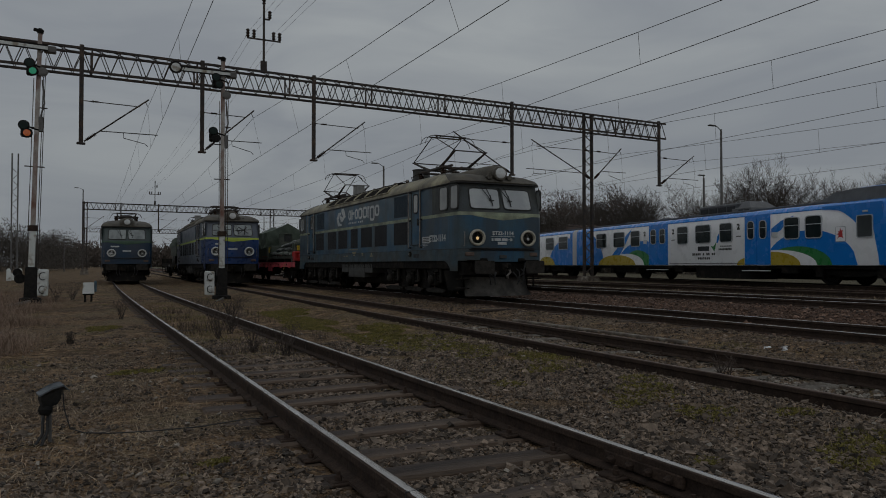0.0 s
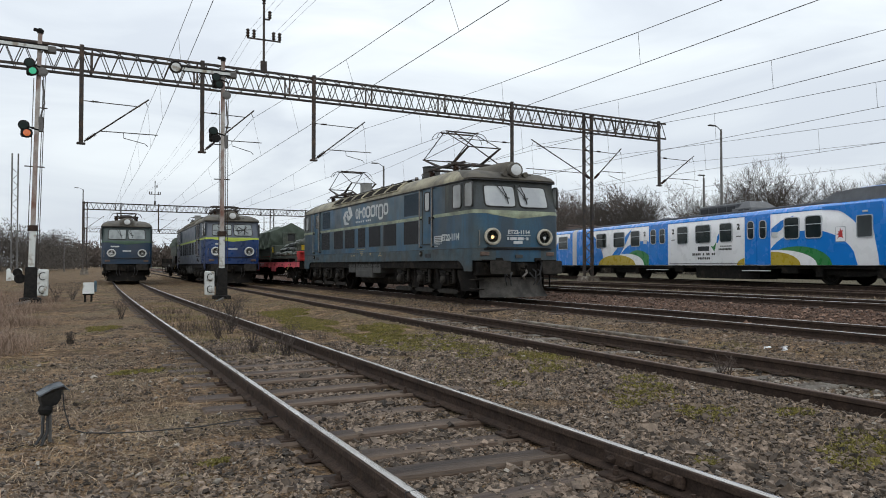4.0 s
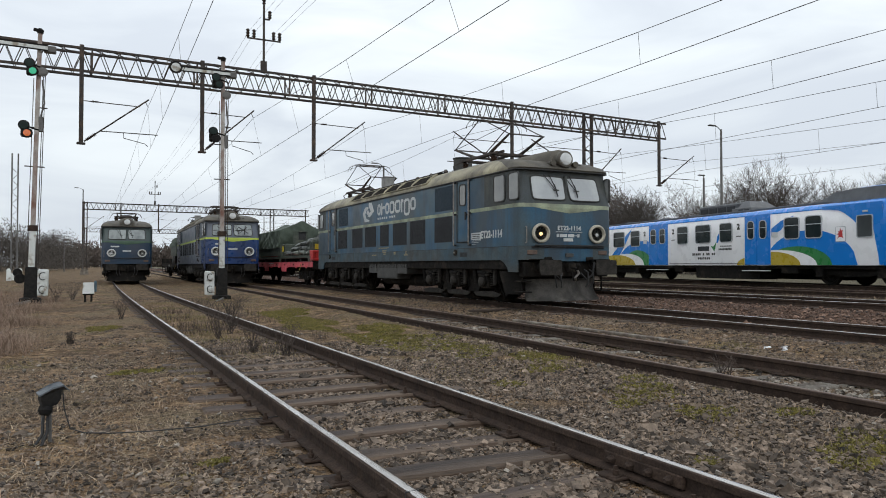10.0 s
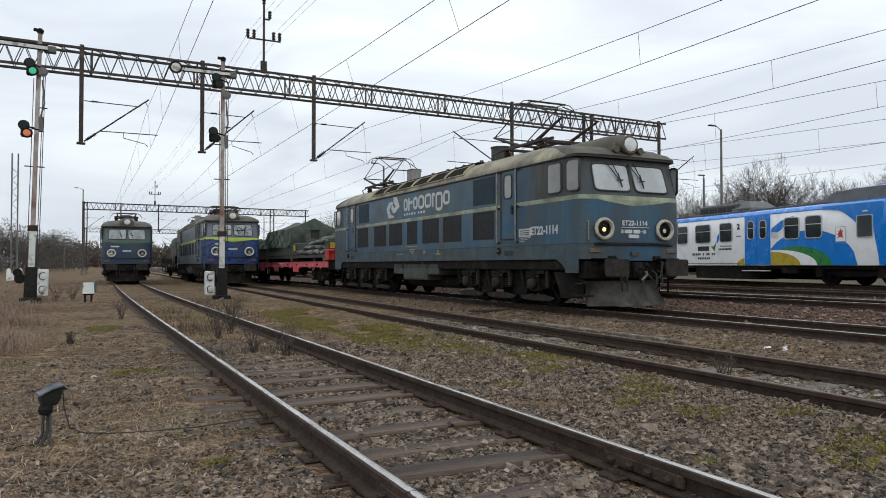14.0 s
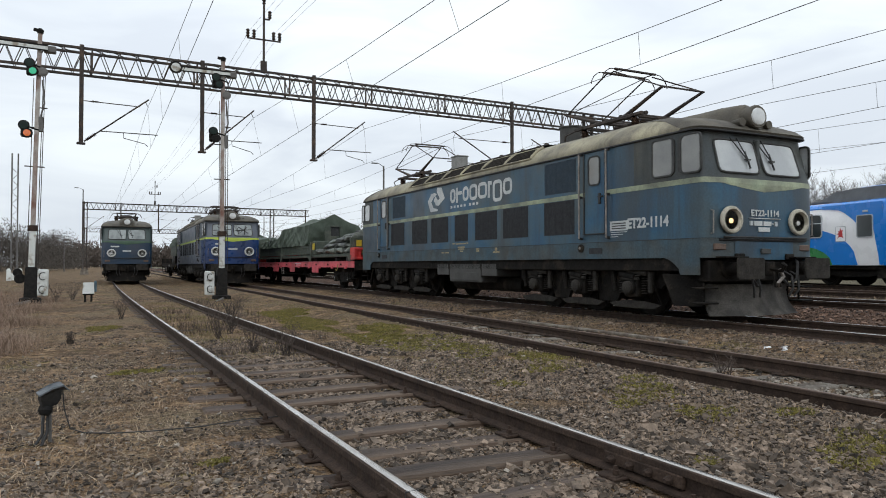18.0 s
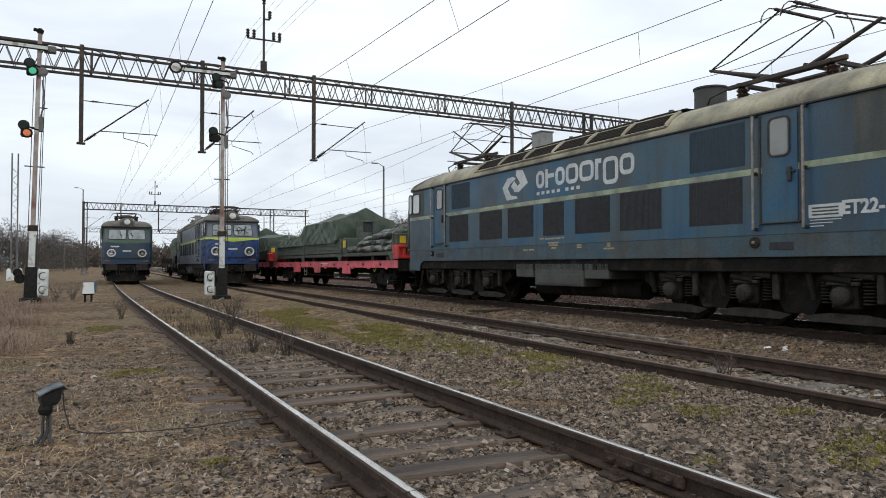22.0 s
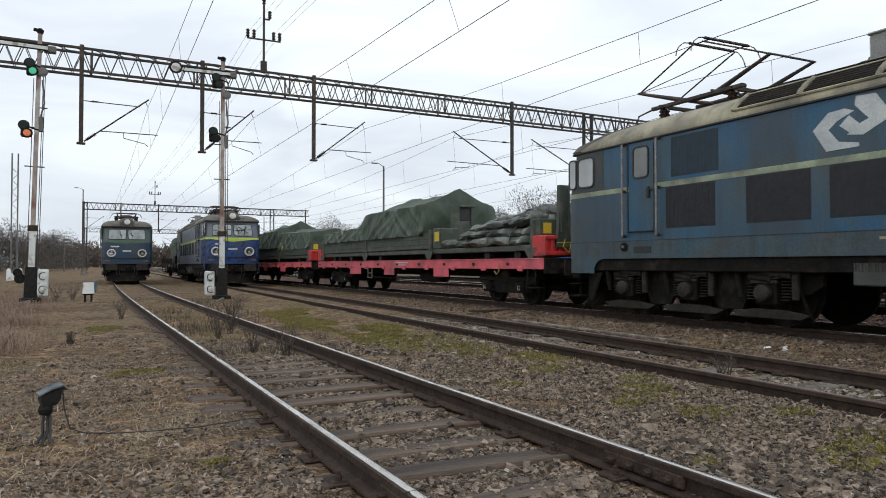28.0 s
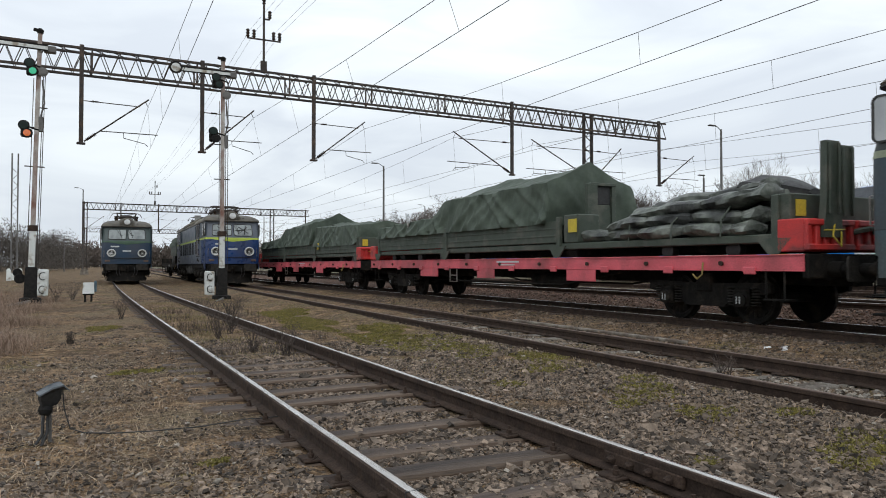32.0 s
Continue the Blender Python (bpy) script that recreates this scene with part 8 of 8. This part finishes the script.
def gravel(name, label, pts, size, seed, mat, sink=0.35, lift=0.0, fine=False):
    """Angular stones lying on the ground."""
    rng = np.random.default_rng(seed)
    base_v, base_f = (OCT_V, OCT_F) if fine else (BLOCK_V, BLOCK_F)
    nv = len(base_v)
    n = len(pts)
    s = size * np.exp(rng.normal(0, 0.38, n))
    q = rng.normal(0, 1, (n, 4))
    q /= np.linalg.norm(q, axis=1)[:, None]
    w, x, y, z = q.T
    R = np.stack([np.stack([1 - 2 * (y * y + z * z), 2 * (x * y - z * w), 2 * (x * z + y * w)], 1),
                  np.stack([2 * (x * y + z * w), 1 - 2 * (x * x + z * z), 2 * (y * z - x * w)], 1),
                  np.stack([2 * (x * z - y * w), 2 * (y * z + x * w), 1 - 2 * (x * x + y * y)], 1)], 1)
    v = base_v[None] * rng.uniform(0.55, 1.25, (n, nv, 1)) * rng.uniform(0.45, 1.15, (n, 1, 3))
    v = np.einsum("nij,nkj->nki", R, v) * s[:, None, None]
    v[:, :, 2] *= 0.75
    base = np.array([(a, b, ground_z(a, b) + lift) for a, b in pts])
    base[:, 2] += s * (0.5 - sink)
    v += base[:, None, :]
    faces = (base_f[None] + (np.arange(n) * nv)[:, None, None]).reshape(-1, 3)
    ob = new(name, fast_mesh(name, v.reshape(-1, 3), faces, mat))
    return tagged(ob, label, "gravel", kind="stuff")


gravel("gravel", "large broken stones in the nearest foreground", scatter(2200, -1.2, 1.4, 1.8, 3.5, 57), 0.024, 57, STONE, 0.30)
gravel("gravel", "large broken stones beside the near rail", scatter(1500, 3.05, 4.3, 1.8, 4.2, 58), 0.022, 58, STONE, 0.30)
PALESTONE = surf("pale_broken_concrete", (0.17, 0.148, 0.122), (0.31, 0.28, 0.24), 0.9, 9, bump=0.001, bump_scale=70, fine=0.25, vary=0.5, world_space=True)
gravel("gravel", "coarse grey-brown ballast stones in the foreground", scatter(17000, -1.2, 3.9, 1.7, 5.4, 41), 0.0150, 41, STONE, 0.36)
gravel("gravel", "coarse ballast between the rails", scatter(17000, 1.45, 3.0, 1.7, 12.5, 42), 0.0158, 42, STONE, 0.22, 0.0)
gravel("gravel", "fine grey gravel between the first two tracks", scatter(30000, 3.05, 5.8, 1.7, 11.5, 43, -0.3, 0.8), 0.0150, 43, STONE, 0.25)
gravel("gravel", "scattered stones on brown earth", scatter(15000, -4, 1.4, 3.2, 16, 44, -0.2, 0.8), 0.0135, 44, STONE, 0.35)
gravel("gravel", "gravel on the siding", scatter(9000, 5.7, 8.4, 2.6, 15.5, 45), 0.017, 45, STONE, 0.32)
gravel("rubble", "pale broken concrete between the siding rails", scatter(500, 5.9, 7.3, 3.0, 16, 54, 0.12, 0.7), 0.022, 54, PALESTONE, 0.3, 0.01)
gravel("pebbles", "few pale stones strewn over the yard", scatter(900, -3.0, 6.0, 2.0, 13, 55), 0.014, 55, PALESTONE, 0.25, 0.006)
gravel("gravel", "brown gravel beside the main line", scatter(8000, 8.2, 11.0, 4.4, 26, 46), 0.022, 46, STONE, 0.3, 0.0, True)
gravel("gravel", "rust-brown main line ballast", scatter(9000, 10.2, 14.8, 4.4, 28, 53), 0.028, 53, REDSTONE)
gravel("gravel", "rust-brown ballast of the far line", scatter(7000, 12.3, 17.8, 4.6, 34, 47), 0.032, 47, REDSTONE, 0.3, 0.0, True)
gravel("pebbles", "small pebbles and crumbs strewn over the earth", scatter(30000, -3.0, 5.8, 1.7, 10.5, 48, -0.45, 1.3), 0.0085, 48, STONE, 0.3, 0.0, True)
gravel("pebbles", "small pebbles between siding and main line", scatter(9000, 7.4, 10.5, 2.8, 15.5, 49), 0.010, 49, STONE, 0.3, 0.0, True)
STRAW = surf("pale_straw", (0.44, 0.35, 0.24), (0.30, 0.23, 0.155), 0.9, 3.0, fine=0.1, vary=0.4, world_space=True)
blades("straw", "pale dead stalks lying on the brown earth", scatter(11000, -3.0, 1.25, 2.6, 11, 51, -0.15, 1.2), 0.035, 0.0018, 4.0, 51, STRAW)
blades("straw", "long broken stalks round the ground lamp", scatter(420, -1.2, 1.0, 4.8, 7.6, 56), 0.045, 0.0035, 6.0, 56, STRAW)
blades("straw", "pale dead stalks lying between the tracks", scatter(1500, 3.1, 5.8, 2.2, 10, 52, 0.0, 1.2), 0.025, 0.0013, 4.0, 52, STRAW)


# ---- moving train ----
TIMES = [0, 1, 2, 3, 4, 5, 6, 7, 8, 9, 10, 11, 12, 13, 14, 15, 16, 17, 18, 19, 20, 21, 22, 23, 24, 25, 26, 27, 28, 29, 30, 31, 32]
PLACES = [27.9, 27.59, 27.4, 27.22, 27.0, 26.73, 26.39, 26.0, 25.56, 25.07, 24.54, 23.96, 23.35, 22.7, 22.01, 21.25, 20.39, 19.45, 18.43, 17.37, 16.23, 15.04, 13.76, 12.4, 10.97, 9.46, 7.89, 6.27, 4.62, 2.94, 1.22, -0.56, -2.49]


def train_y(t):
    """Smooth course of the train between the known places."""
    n = len(TIMES)
    slopes = [(PLACES[min(i + 1, n - 1)] - PLACES[max(i - 1, 0)]) / (TIMES[min(i + 1, n - 1)] - TIMES[max(i - 1, 0)]) for i in range(n)]
    i = max(k for k in range(n - 1) if TIMES[k] <= t)
    h = TIMES[i + 1] - TIMES[i]
    u = (t - TIMES[i]) / h
    return ((2 * u ** 3 - 3 * u ** 2 + 1) * PLACES[i] + (u ** 3 - 2 * u ** 2 + u) * h * slopes[i]
            + (3 * u ** 2 - 2 * u ** 3) * PLACES[i + 1] + (u ** 3 - u ** 2) * h * slopes[i + 1])


def motions():
    steps = [k * 0.4 for k in range(81)]
    course = [(t, train_y(t)) for t in steps]
    for ob, ahead in ((moving_loco, 0.0), (wagon_a, WAGON_FRONT), (load_a, WAGON_FRONT), (wagon_b, WAGON2_FRONT), (load_b, WAGON2_FRONT)):
        walk(ob, [(t, pose(11.42, y + ahead, 0.06)) for t, y in course])
        for wheel in [c for c in ob.children if c.name.startswith("wheelset")]:
            r = wheel.location.z
            x, wy = wheel.location.x, wheel.location.y
            walk(wheel, [(t, pose(x, wy, r, math.degrees((course[0][1] - y) / r))) for t, y in course])


motions()
